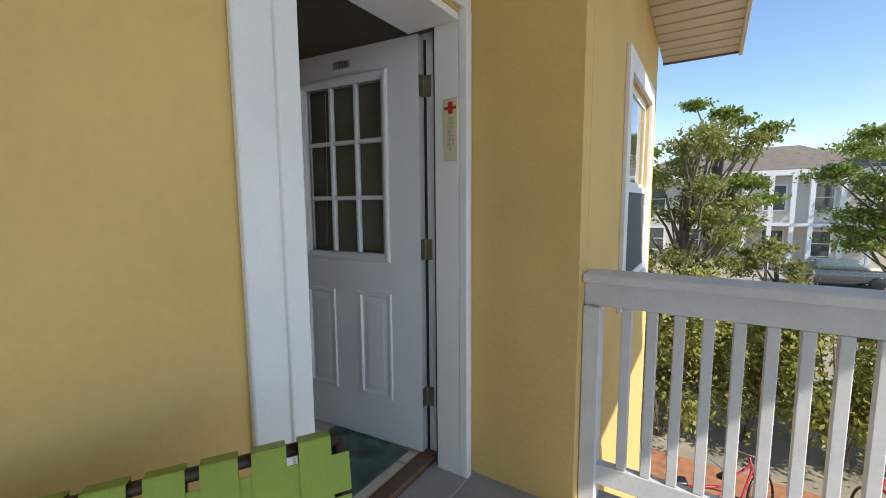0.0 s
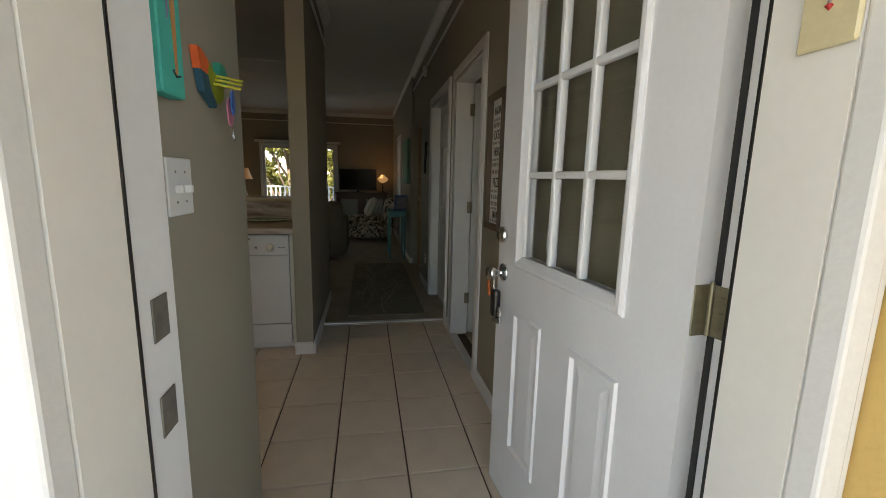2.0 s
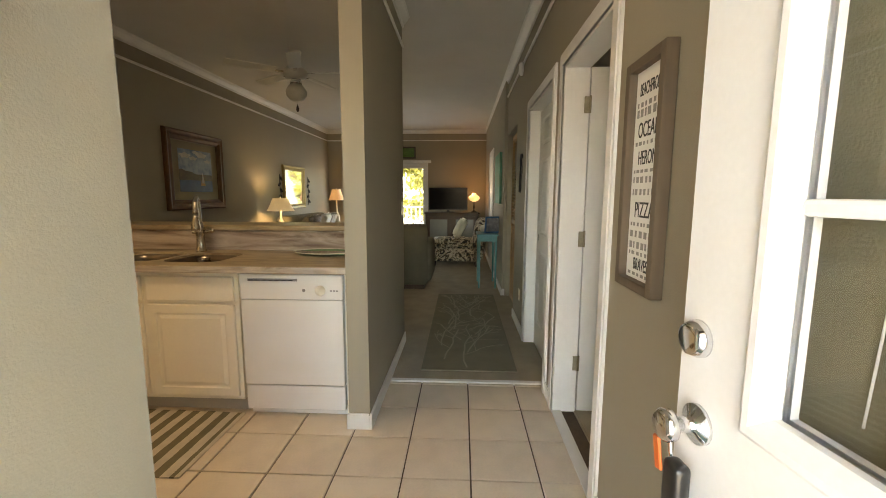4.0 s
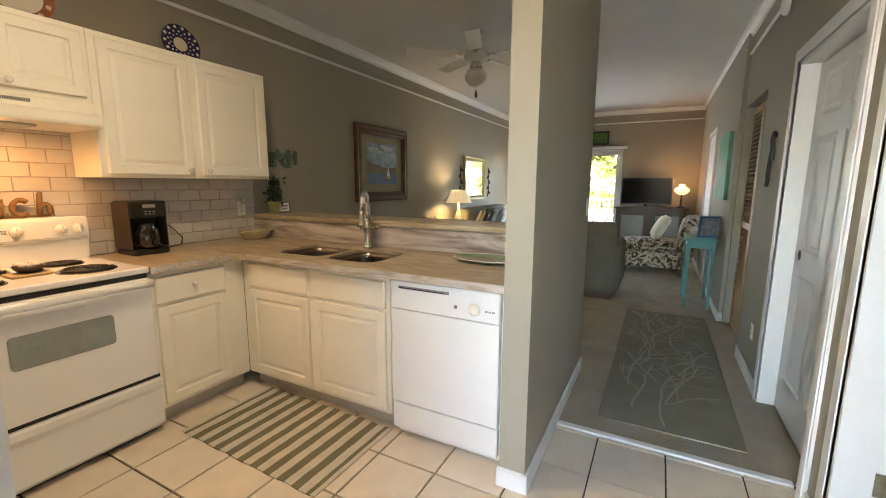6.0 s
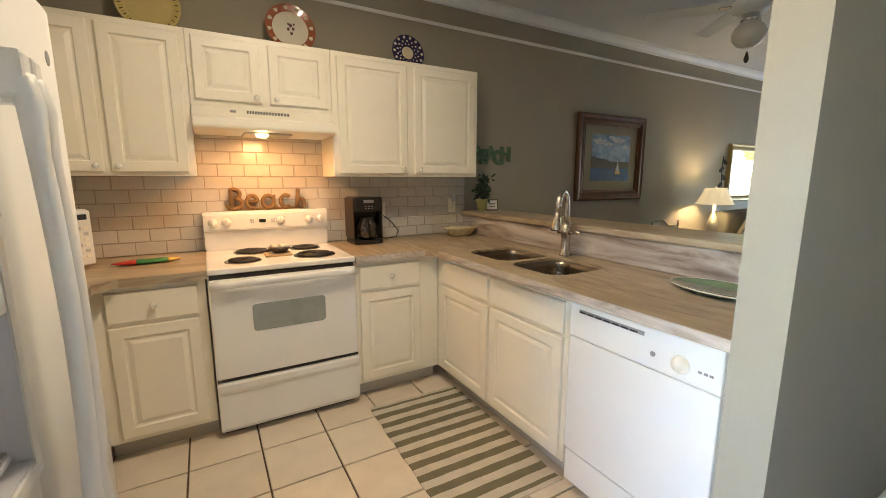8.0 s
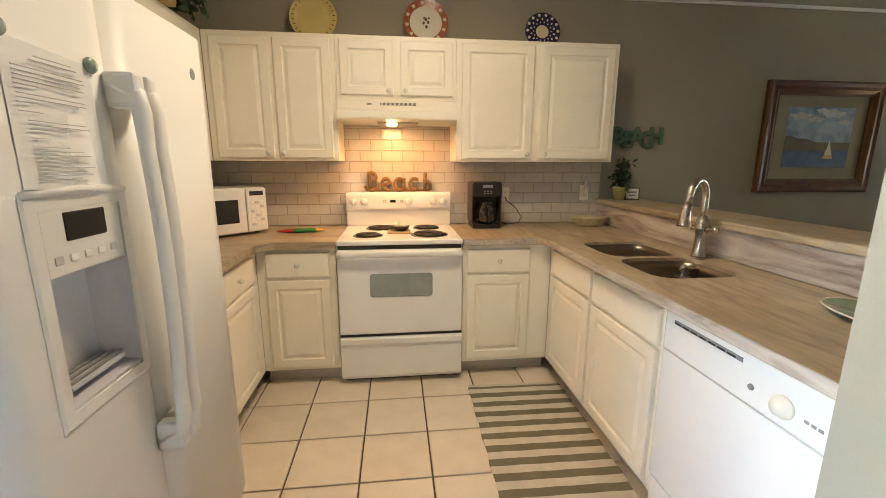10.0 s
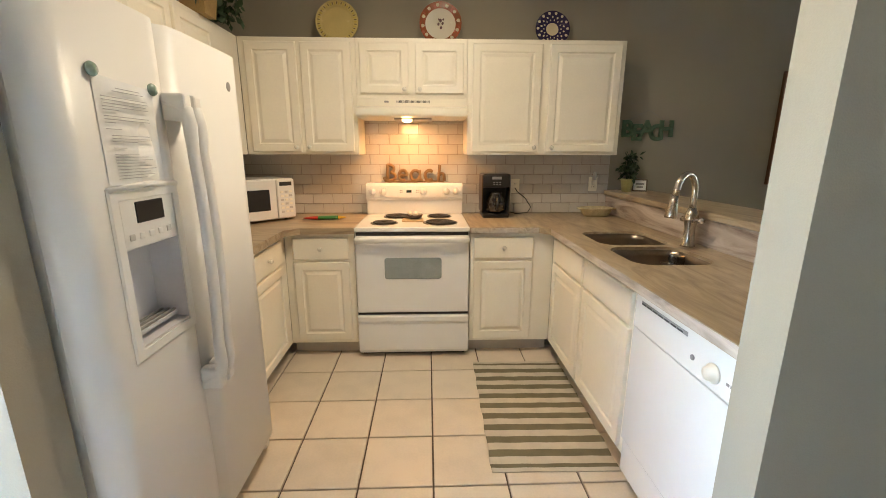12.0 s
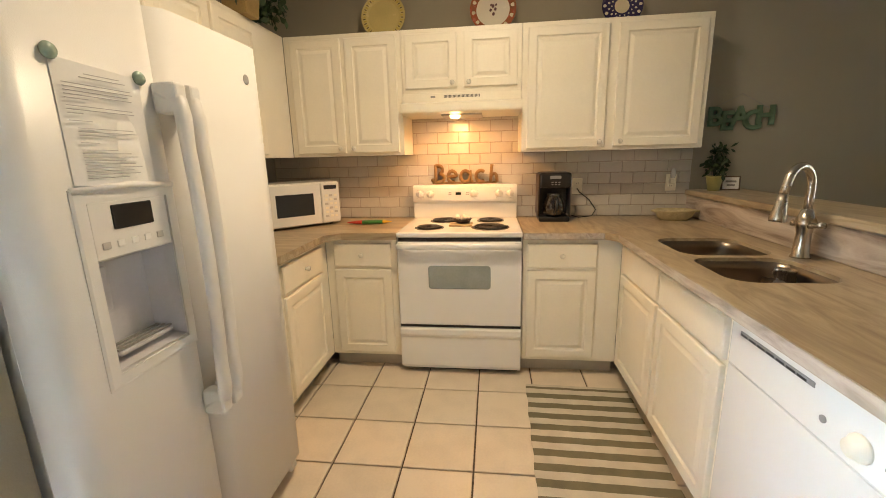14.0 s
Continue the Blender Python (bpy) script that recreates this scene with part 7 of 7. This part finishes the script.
# balcony rail
RAILP = mat("weathered_white_rail", (0.52, 0.52, 0.53), 0.6, var=0.15, scale=6, fine=70, bump=0.2)
br = thing("balcony_rail", "weathered white wooden balcony rail", "railing", pose(0, 1.975, PZ))
part("cap_rail", boxes((-0.068, 3.2, -0.075, 0.075, 0.965, 1.005), bevel=0.006), RAILP, br)
part("top_rail", boxes((-0.068, 3.2, -0.022, 0.022, 0.865, 0.964), bevel=0.003), RAILP, br)
part("bottom_rail", boxes((-0.068, 3.2, -0.022, 0.022, 0.09, 0.18), bevel=0.003), RAILP, br)
part("wall_post", boxes((-0.068, 0.0, -0.045, 0.045, 0.0, 0.864), bevel=0.004), RAILP, br)
part("corner_post", boxes((3.1, 3.2, -0.05, 0.05, 0.0, 0.964), bevel=0.004), RAILP, br)
me = mesh_of(boxes((-0.019, 0.019, -0.019, 0.019, 0.181, 0.864), bevel=0.003), "baluster", RAILP)
for k in range(33):
    o = new("baluster", me)
    o.parent = br
    o.matrix_basis = pose(0.095 + 0.092 * k, 0, 0)

# window in the wing wall, facing +x
w = thing("window_wing", "white double-hung window in the yellow wall", "window", pose(-0.07, 2.82, 0.75, 0, 0, 90), kind="structure")
part("trim", boxes((-0.10, 0.0, -0.025, 0.0, -0.12, 1.37), (0.96, 1.06, -0.025, 0.0, -0.12, 1.37), (0, 0.96, -0.025, 0.0, 1.25, 1.37), (0, 0.96, -0.03, 0.0, -0.12, 0.0), bevel=0.003), XTRIM, w, "broad white window trim")
part("sash", boxes((0.002, 0.05, -0.004, 0.02, 0.0, 0.62), (0.91, 0.958, -0.004, 0.02, 0.0, 0.62), (0.05, 0.91, -0.004, 0.02, 0.0, 0.05), (0.05, 0.91, -0.004, 0.02, 0.58, 0.62)), XTRIM, w, "lower sash")
part("sash", boxes((0.002, 0.05, 0.021, 0.045, 0.60, 1.248), (0.91, 0.958, 0.021, 0.045, 0.60, 1.248), (0.05, 0.91, 0.021, 0.045, 1.2, 1.248), (0.05, 0.91, 0.021, 0.045, 0.621, 0.65)), XTRIM, w, "upper sash")
DKP = mat("reflecting_dark_glass", (0.05, 0.06, 0.065), 0.03, var=0.2, bump=0, coat=1.0, spec=1.0)
SCR = mat("insect_screen", (0.07, 0.075, 0.08), 0.7, var=0.1, fine=400, bump=0.2)
part("screen", boxes((0.05, 0.91, 0.004, 0.012, 0.05, 0.58)), SCR, w, "grey insect screen")
part("pane", boxes((0.05, 0.91, 0.026, 0.034, 0.65, 1.2)), DKP, w, "reflecting pane")

# soffit of the wing roof
SOF = mat("cream_vinyl_soffit", (0.55, 0.5, 0.4), 0.6, var=0.08, scale=4, bump=0.05)
sf = thing("roof_soffit", "cream vinyl soffit boards under the wing roof", "soffit", pose(-0.07, 2.0, 2.72, -4.5, 0, 0), kind="structure")
me = mesh_of(boxes((0.0, 0.56, 0.003, 0.132, 0.0, 0.03), (0.0, 0.56, 0.132, 0.153, 0.018, 0.03), bevel=0.002), "soffit_board", SOF)
for k in range(17):
    o = new("soffit_board", me)
    o.parent = sf
    o.matrix_basis = pose(0.002, 0.154 * k, 0)
part("fascia", boxes((0.562, 0.59, 0.0, 2.62, -0.03, 0.2), bevel=0.004), SOF, sf)
part("end_fascia", boxes((0.0, 0.59, 2.595, 2.62, -0.012, 0.2), bevel=0.003), mat("brown_drip_edge", (0.14, 0.1, 0.08), 0.6), sf)
part("roof_deck", boxes((-0.4, 0.59, 0.0, 2.62, 0.205, 0.26)), mat("brown_shingle", (0.16, 0.13, 0.11), 0.9, var=0.3, scale=12, bump=0.5), sf)

# trees
BARK = mat("grey_bark", (0.16, 0.12, 0.09), 0.95, var=0.4, scale=8, fine=50, bump=0.8)


def leaf_mat(name, color, var=0.45):
    m = mat(name, color, 0.6, var=var, scale=1.2, fine=9, bump=0)
    n, l = m.node_tree.nodes, m.node_tree.links
    tr, mx = n.new("ShaderNodeBsdfTranslucent"), n.new("ShaderNodeMixShader")
    tr.inputs["Color"].default_value = (color[0] * 1.5, color[1] * 1.5, color[2], 1)
    mx.inputs["Fac"].default_value = 0.35
    l.new(n["Principled BSDF"].outputs[0], mx.inputs[1]), l.new(tr.outputs[0], mx.inputs[2])
    l.new(mx.outputs[0], n["Material Output"].inputs["Surface"])
    return m


LEAF_A = leaf_mat("olive_foliage", (0.2, 0.205, 0.06))
LEAF_B = leaf_mat("bright_pine_foliage", (0.17, 0.22, 0.045))
LEAF_C = leaf_mat("yellow_green_shrub", (0.27, 0.275, 0.075))


def tree(label, x, y, h, spread, material, seed, clumps, leaf=0.12, per=260, low=0.35, lean=0.0):
    rng = random.Random(seed)
    t = thing("tree", label, "tree", pose(x, y, GZ))
    top = Vector((lean * h, 0.1 * h * rng.uniform(-1, 1), h * 0.8))
    trunk = [Vector((0, 0, -0.05)), Vector((lean * h * 0.2, 0.1, h * 0.25)), Vector((lean * h * 0.55, -0.1, h * 0.5)), top]
    part("trunk", tube(trunk, 0.03 * h ** 0.9, 10, taper=0.3), BARK, t, smooth=True)
    clouds = []
    for k in range(clumps):
        a = rng.uniform(0, 6.283)
        zz = h * rng.uniform(low, 1.0)
        rr = spread * rng.uniform(0.25, 1.0) * (1 - 0.5 * max(0, (zz / h - 0.6)))
        c = Vector((rr * math.cos(a) + lean * zz, rr * math.sin(a), zz))
        u = min(0.95, max(0.15, zz / h - 0.15))
        i = min(2, int(u * 3))
        s0 = trunk[i].lerp(trunk[i + 1], u * 3 - i)
        mid = s0.lerp(c, 0.55) + Vector((rng.uniform(-0.2, 0.2), rng.uniform(-0.2, 0.2), -0.1))
        part("limb", tube([s0, mid, c], 0.012 * h ** 0.8, 6, taper=0.3), BARK, t, smooth=True)
        r = spread * rng.uniform(0.28, 0.5)
        clouds.append(leaf_cloud(per, c, (r, r, r * (0.32 if material is LEAF_B else 0.55)), leaf, seed * 31 + k, 0.1))
    leaves_part("crown", clouds, material, t, "uneven open leafy crown")
    return t


tree("open-crowned olive tree beside the house", -0.15, 12.5, 6.3, 1.6, LEAF_A, 2, 46, 0.09, 460, 0.12)
tree("tall pine with bright green tufts", 0.2, 15.5, 7.7, 1.4, LEAF_B, 5, 22, 0.12, 480, 0.5, 0.06)
tree("leaning pine with bright green tufts", 5.9, 18.0, 6.0, 1.9, LEAF_B, 7, 22, 0.12, 420, 0.5, -0.08)
tree("spreading pine with dark trunk", 6.4, 20.0, 7.0, 2.6, LEAF_B, 11, 26, 0.14, 520, 0.45, -0.05)
tree("small olive tree in leaf", 2.0, 14.0, 3.4, 1.0, LEAF_A, 15, 16, 0.11, 240, 0.3)
tree("tall pine beyond the houses", -5.0, 30.0, 9.0, 3.0, LEAF_B, 17, 20, 0.3, 260, 0.4)
tree("tall pine beyond the houses", 12.0, 34.0, 9.5, 3.2, LEAF_B, 19, 22, 0.3, 260, 0.4)
tree("tall pine beyond the houses", 9.0, 44.0, 9.0, 3.4, LEAF_A, 23, 20, 0.3, 260, 0.3)


def shrub(x, y, h, r, seed, label="dense yellow-green shrub below the porch"):
    s = thing("shrub", label, "shrub", pose(x, y, GZ))
    rng = random.Random(seed)
    for k in range(6):
        a = k * 1.05
        part("stem", tube([(0.05 * math.cos(a), 0.05 * math.sin(a), -0.03), (0.3 * r * math.cos(a), 0.3 * r * math.sin(a), h * 0.4), (0.6 * r * math.cos(a), 0.6 * r * math.sin(a), h * 0.8)], 0.025, 6, taper=0.3), BARK, s)
    cl = [leaf_cloud(330, (r * 0.75 * rng.uniform(-1, 1), r * 0.75 * rng.uniform(-1, 1), h * rng.uniform(0.25, 0.92)), (r * 0.5, r * 0.5, h * 0.2), 0.095, seed * 13 + k, 0.0) for k in range(22)]
    leaves_part("foliage", cl, LEAF_C, s, "dense small leaves")


for k, (x, y, h, r) in enumerate(((-0.2, 8.8, 3.0, 1.0), (1.1, 9.4, 3.1, 1.1), (2.4, 9.2, 2.9, 1.1), (3.7, 9.8, 2.8, 1.2), (0.5, 10.6, 3.2, 1.2), (5.0, 11.0, 2.6, 1.3), (-1.4, 10.4, 3.4, 1.1))):
    shrub(x, y, h, r, 40 + k)

# neighbouring house
NW = mat("pale_cream_siding", (0.62, 0.58, 0.5), 0.8, var=0.08, scale=3, bump=0.1, stretch=(0.2, 0.2, 6))
NR = mat("brown_grey_shingle", (0.17, 0.145, 0.12), 0.9, var=0.3, scale=3, fine=20, bump=0.4)
NG = mat("house_window_glass", (0.1, 0.12, 0.12), 0.08, var=0.3, bump=0, coat=0.8)
hs = thing("house", "cream two-storey house with brown shingled roof", "house", pose(3.5, 36, GZ))
part("wall", boxes((-8, 5.5, 0, 8, 0, 6.3)), NW, hs)
part("roof", loft([[(-8.6, -0.7, 6.3), (6.1, -0.7, 6.3), (6.1, 8.7, 6.3), (-8.6, 8.7, 6.3)], [(-8.6, -0.7, 6.5), (6.1, -0.7, 6.5), (6.1, 8.7, 6.5), (-8.6, 8.7, 6.5)], [(-4.5, 3.9, 8.5), (2.2, 3.9, 8.5), (2.2, 4.1, 8.5), (-4.5, 4.1, 8.5)]]), NR, hs)
part("fascia", boxes((-8.7, 6.2, -0.78, -0.7, 6.15, 6.5)), XTRIM, hs, "white fascia board")
part("porch_slab", boxes((-3, 5, -2.2, -0.02, 2.9, 3.1)), XTRIM, hs)
for x in (-2.9, -1.1, 0.2, 1.3, 2.2, 3.6, 4.9):
    part("column", boxes((x - 0.12, x + 0.12, -2.2, -1.96, 0, 2.899), (x - 0.12, x + 0.12, -2.2, -1.96, 3.101, 6.15)), XTRIM, hs, "white square porch column")
for x in (-6.5, -4.2, -1.8, 0.6, 3.0):
    for z in (0.9, 3.9):
        wn = part("window", boxes((x - 0.55, x + 0.55, -0.05, -0.003, z, z + 1.6)), NG, hs, "dark window")
        part("frame", boxes((x - 0.65, x - 0.55, -0.08, -0.003, z - 0.1, z + 1.7), (x + 0.55, x + 0.65, -0.08, -0.003, z - 0.1, z + 1.7), (x - 0.55, x + 0.55, -0.08, -0.003, z + 1.6, z + 1.7), (x - 0.55, x + 0.55, -0.08, -0.003, z - 0.1, z), (x - 0.55, x + 0.55, -0.07, -0.051, z + 0.78, z + 0.84)), XTRIM, wn)
fe = thing("picket_fence", "pale picket fence before the neighbouring house", "fence", pose(-1.0, 22, GZ))
part("rail", boxes((-1.5, 3.0, 0, 0.04, 0.3, 0.38)), XTRIM, fe)
part("rail", boxes((-1.5, 3.0, 0, 0.04, 0.85, 0.93)), XTRIM, fe)
me = mesh_of(boxes((-0.04, 0.04, -0.02, 0.0, 0.0, 1.1)), "picket", XTRIM)
for k in range(38):
    o = new("picket", me)
    o.parent = fe
    o.matrix_basis = pose(-1.5 + 0.12 * k, 0, 0)

# parked car, small and far
car = thing("car", "dark parked car on the drive", "car", pose(6.2, 29.5, GZ + 0.02, 0, 0, 8))
CARP = mat("dark_car_paint", (0.05, 0.055, 0.06), 0.25, coat=1.0, bump=0)
part("body", loft([[(x * s, y * s2, z) for x, y in rounded(4.4, 1.75, 0.35, 4)] for z, s, s2 in ((0.3, 0.97, 0.95), (0.5, 1, 1), (0.8, 1, 1), (0.92, 0.96, 0.95))]), CARP, car, smooth=True)
part("cabin", loft([[(x, y, z) for x, y in rounded(w_, d_, 0.2, 4, -0.15)] for w_, d_, z in ((2.7, 1.6, 0.91), (1.7, 1.3, 1.4), (1.5, 1.2, 1.44))]), NG, car, smooth=True)
for x in (-1.35, 1.35):
    for y in (-0.8, 0.8):
        wh = part("wheel", turned([(0.30, -0.1), (0.33, -0.08), (0.33, 0.08), (0.30, 0.1), (0.0, 0.1)], 22), BLACK, car, smooth=True, at=pose(x, y, 0.33, 90, 0, 0))
        part("rim", turned([(0.2, -0.11), (0.18, -0.115), (0.0, -0.115)], 16), CHROME, wh)


# bicycles on the mulch bed
def bicycle(at, color, label):
    b = thing("bicycle", label, "bicycle", at)
    m = mat("bicycle_paint", color, 0.35, coat=0.5, bump=0)
    for x in (-0.52, 0.52):
        wl_ = part("wheel", tube([(x + 0.33 * math.cos(a), 0, 0.34 + 0.33 * math.sin(a)) for a in [2 * math.pi * k / 28 for k in range(29)]], 0.018, 6), BLACK, b, "black tyre", True)
        bm = bmesh.new()
        for k in range(12):
            a = math.pi * 2 * k / 12
            tube([(x, 0, 0.34), (x + 0.32 * math.cos(a), 0, 0.34 + 0.32 * math.sin(a))], 0.002, 4, bm=bm)
        tagged(part("spokes", bm, CHROME, wl_), kind="stuff")
    for p_ in ([(-0.52, 0, 0.34), (-0.12, 0, 0.3), (0.38, 0, 0.78)], [(-0.12, 0, 0.3), (-0.25, 0, 0.82)], [(-0.25, 0, 0.8), (0.36, 0, 0.85)], [(-0.52, 0, 0.34), (-0.24, 0, 0.76)], [(0.52, 0, 0.34), (0.38, 0, 0.78), (0.33, 0, 1.0)]):
        part("frame_tube", tube(p_, 0.017, 8), m, b, smooth=True)
    part("saddle", boxes((-0.36, -0.14, -0.07, 0.07, 0.86, 0.92), bevel=0.03, seg=2), BLACK, b, smooth=True)
    part("handlebar", tube([(0.18, -0.3, 1.03), (0.33, -0.12, 1.0), (0.33, 0.12, 1.0), (0.18, 0.3, 1.03)], 0.013, 8), CHROME, b, smooth=True)


bicycle(pose(0.35, 6.3, GZ + 0.02, 12, 0, 25), (0.4, 0.02, 0.02), "red bicycle leaning below the porch")
bicycle(pose(0.95, 6.6, GZ + 0.02, -8, 0, 60), (0.35, 0.03, 0.05), "dark red bicycle parked below the porch")
bicycle(pose(2.35, 6.9, GZ + 0.02, 6, 0, 100), (0.5, 0.02, 0.02), "bright red bicycle parked below the porch")

# webbed porch chair
WEB = mat("lime_webbing", (0.2, 0.27, 0.025), 0.5, var=0.15, scale=9, fine=160, bump=0.3)
pc = thing("porch_chair", "folding porch chair woven of lime green webbing", "porch chair", pose(-0.471, 0.21, PZ, 0, 0, 58))
CHF = mat("brown_chair_frame", (0.04, 0.025, 0.02), 0.4, 0.4)
CW = 0.56
BK = pose(0, -0.10, 0.42, -11.5, 0, 0)   # the back, leaning away from the seat
for x in (0.0, CW):
    part("frame_upright", tube([(x, 0, 0), (x, 0, 0.475)], 0.011, 8), CHF, pc, smooth=True, at=BK)
    part("rear_leg", tube([(x, -0.10, 0.42), (x, 0.05, 0.0)], 0.011, 8), CHF, pc, smooth=True)
    part("front_leg", tube([(x, -0.12, 0.38), (x, -0.52, 0.40), (x, -0.50, 0.0)], 0.011, 8), CHF, pc, smooth=True)
part("top_bar", tube([(0.0, 0.0, 0.475), (CW, 0.0, 0.475)], 0.011, 8), CHF, pc, smooth=True, at=BK)
part("seat_bar", tube([(0.0, -0.5, 0.39), (CW, -0.5, 0.39)], 0.011, 8), CHF, pc, smooth=True)
for k in range(8):
    x = 0.007 + k * 0.0695
    part("web_strap", boxes((x, x + 0.051, -0.0165 - 0.0015 * (k % 2), -0.0145 - 0.0015 * (k % 2), 0.0, 0.488), (x, x + 0.051, -0.0165, 0.014, 0.487, 0.4895), (x, x + 0.051, 0.012, 0.014, 0.38, 0.487)), WEB, pc, at=BK)
    part("seat_strap", boxes((x, x + 0.051, -0.5, -0.11, 0.405, 0.408), bevel=0.001), WEB, pc)
for k in range(6):
    z = 0.045 + 0.0695 * k
    part("web_band", boxes((-0.014, CW + 0.014, -0.0142, -0.0125, z, z + 0.0635), bevel=0.0005), WEB, pc, at=BK)

# deck behind the sliding door
dk = part("deck", boxes((XW - 2.3, XW - 0.13, -3.0, 3.0, -0.2, -0.04)), mat("sunlit_deck_boards", (0.42, 0.4, 0.36), 0.7, var=0.2, scale=5, bump=0.1))
tagged(dk, "pale boarded deck outside the sliding door", "deck", kind="structure")
b2 = thing("deck_rail", "white deck rail outside the sliding door", "railing", pose(XW - 2.2, 0, -0.04))
for y in (-2.9, 2.9):
    part("post", boxes((-0.045, 0.045, y - 0.1, y - 0.01, 0, 0.999)), XTRIM, b2)
part("cap_rail", boxes((-0.05, 0.05, -3, 3, 1.0, 1.04)), XTRIM, b2)
part("bottom_rail", boxes((-0.02, 0.02, -3, 3, 0.1, 0.16)), XTRIM, b2)
me = mesh_of(boxes((-0.018, 0.018, -0.018, 0.018, 0.161, 0.999)), "baluster", XTRIM)
for k in range(48):
    o = new("baluster", me)
    o.parent = b2
    o.matrix_basis = pose(0, -2.9 + 0.122 * k, 0)
for k, (x, y, h) in enumerate(((-17, -1.5, 7.5), (-18, 1.2, 8.0), (-20, 3.8, 8.5), (-19, -4.4, 8.0), (-24, 0, 10.0))):
    tree("leafy tree behind the deck", x, y, h, 2.4, LEAF_A, 60 + k, 22, 0.24, 240, 0.3)


# ---- floor tiles and subway tiles, piece by piece ----
TP, TX0, TY0 = 0.3225, -2.4225, 1.39
JT = 0.0042
tile_cache = {}


def floor_tile(x0, x1, y0, y1):
    w, h = round(x1 - x0, 4), round(y1 - y0, 4)
    if w < 0.02 or h < 0.02:
        return
    if (w, h) not in tile_cache:
        tile_cache[w, h] = mesh_of(loft([[(sx * (w / 2 - i), sy * (h / 2 - i), z) for sx, sy in ((-1, -1), (1, -1), (1, 1), (-1, 1))] for i, z in ((0, -0.011), (0, -0.0025), (0.0025, 0.0))]), "tile", TILE)
    o = new("tile", tile_cache[w, h])
    o.parent = floor
    o.matrix_basis = pose((x0 + x1) / 2, (y0 + y1) / 2, 0, 0, 0, random.choice((0, 180)))


random.seed(3)
xmin, xmax, ymin, ymax = -3.745, XIN, YS, YN
for i in range(-6, 12):
    for j in range(-11, 4):
        a0, a1 = TX0 - TP * (i + 1) + JT, TX0 - TP * i - JT
        b0, b1 = TY0 + TP * j + JT, TY0 + TP * (j + 1) - JT
        a0, a1, b0, b1 = max(a0, xmin), min(a1, xmax), max(b0, ymin), min(b1, ymax)
        if a1 <= a0 or b1 <= b0 or b1 < -1.25 or (a1 < -3.33 and b1 < 0.70):
            continue
        if a1 < -3.15 and b0 > 0.69 and b1 < 0.84:
            continue
        floor_tile(a0, a1, b0, b1)

bs = part("backsplash", boxes((-3.862, XIN - 0.002, YS + 0.0005, YS + 0.006, CT1 + 0.001, 1.90)), SGROUT)
tagged(bs, "pale subway tile backsplash with tan joints", "backsplash", kind="structure")
sub_cache = {}
SW, SH, SJ = 0.1525, 0.0765, 0.0016


def sub_tile(x0, x1, z0, z1):
    w, h = round(x1 - x0, 4), round(z1 - z0, 4)
    if w < 0.012 or h < 0.01:
        return
    if (w, h) not in sub_cache:
        sub_cache[w, h] = mesh_of(loft([[(sx * (w / 2 - i), y, sz * (h / 2 - i)) for sx, sz in ((-1, -1), (1, -1), (1, 1), (-1, 1))] for i, y in ((0, 0.0), (0, 0.0045), (0.003, 0.0065))]), "tile", SUBWAY)
    o = new("tile", sub_cache[w, h])
    o.parent = bs
    o.matrix_basis = pose((x0 + x1) / 2, YS + 0.0055, (z0 + z1) / 2)


for row in range(11):
    z0, z1 = CT1 + 0.002 + SH * row + SJ, CT1 + 0.002 + SH * (row + 1) - SJ
    lo_x, hi_x = (-3.862, XIN - 0.004) if z0 < 1.375 else (-2.684, -1.926)
    if z0 > 1.62:
        continue
    z1 = min(z1, 1.64)
    k = 0
    x = -3.862 - (SW / 2 if row % 2 else 0)
    while x < hi_x:
        a0, a1 = max(x + SJ, lo_x), min(x + SW - SJ, hi_x)
        if a1 > a0:
            sub_tile(a0, a1, z0, z1)
        x += SW
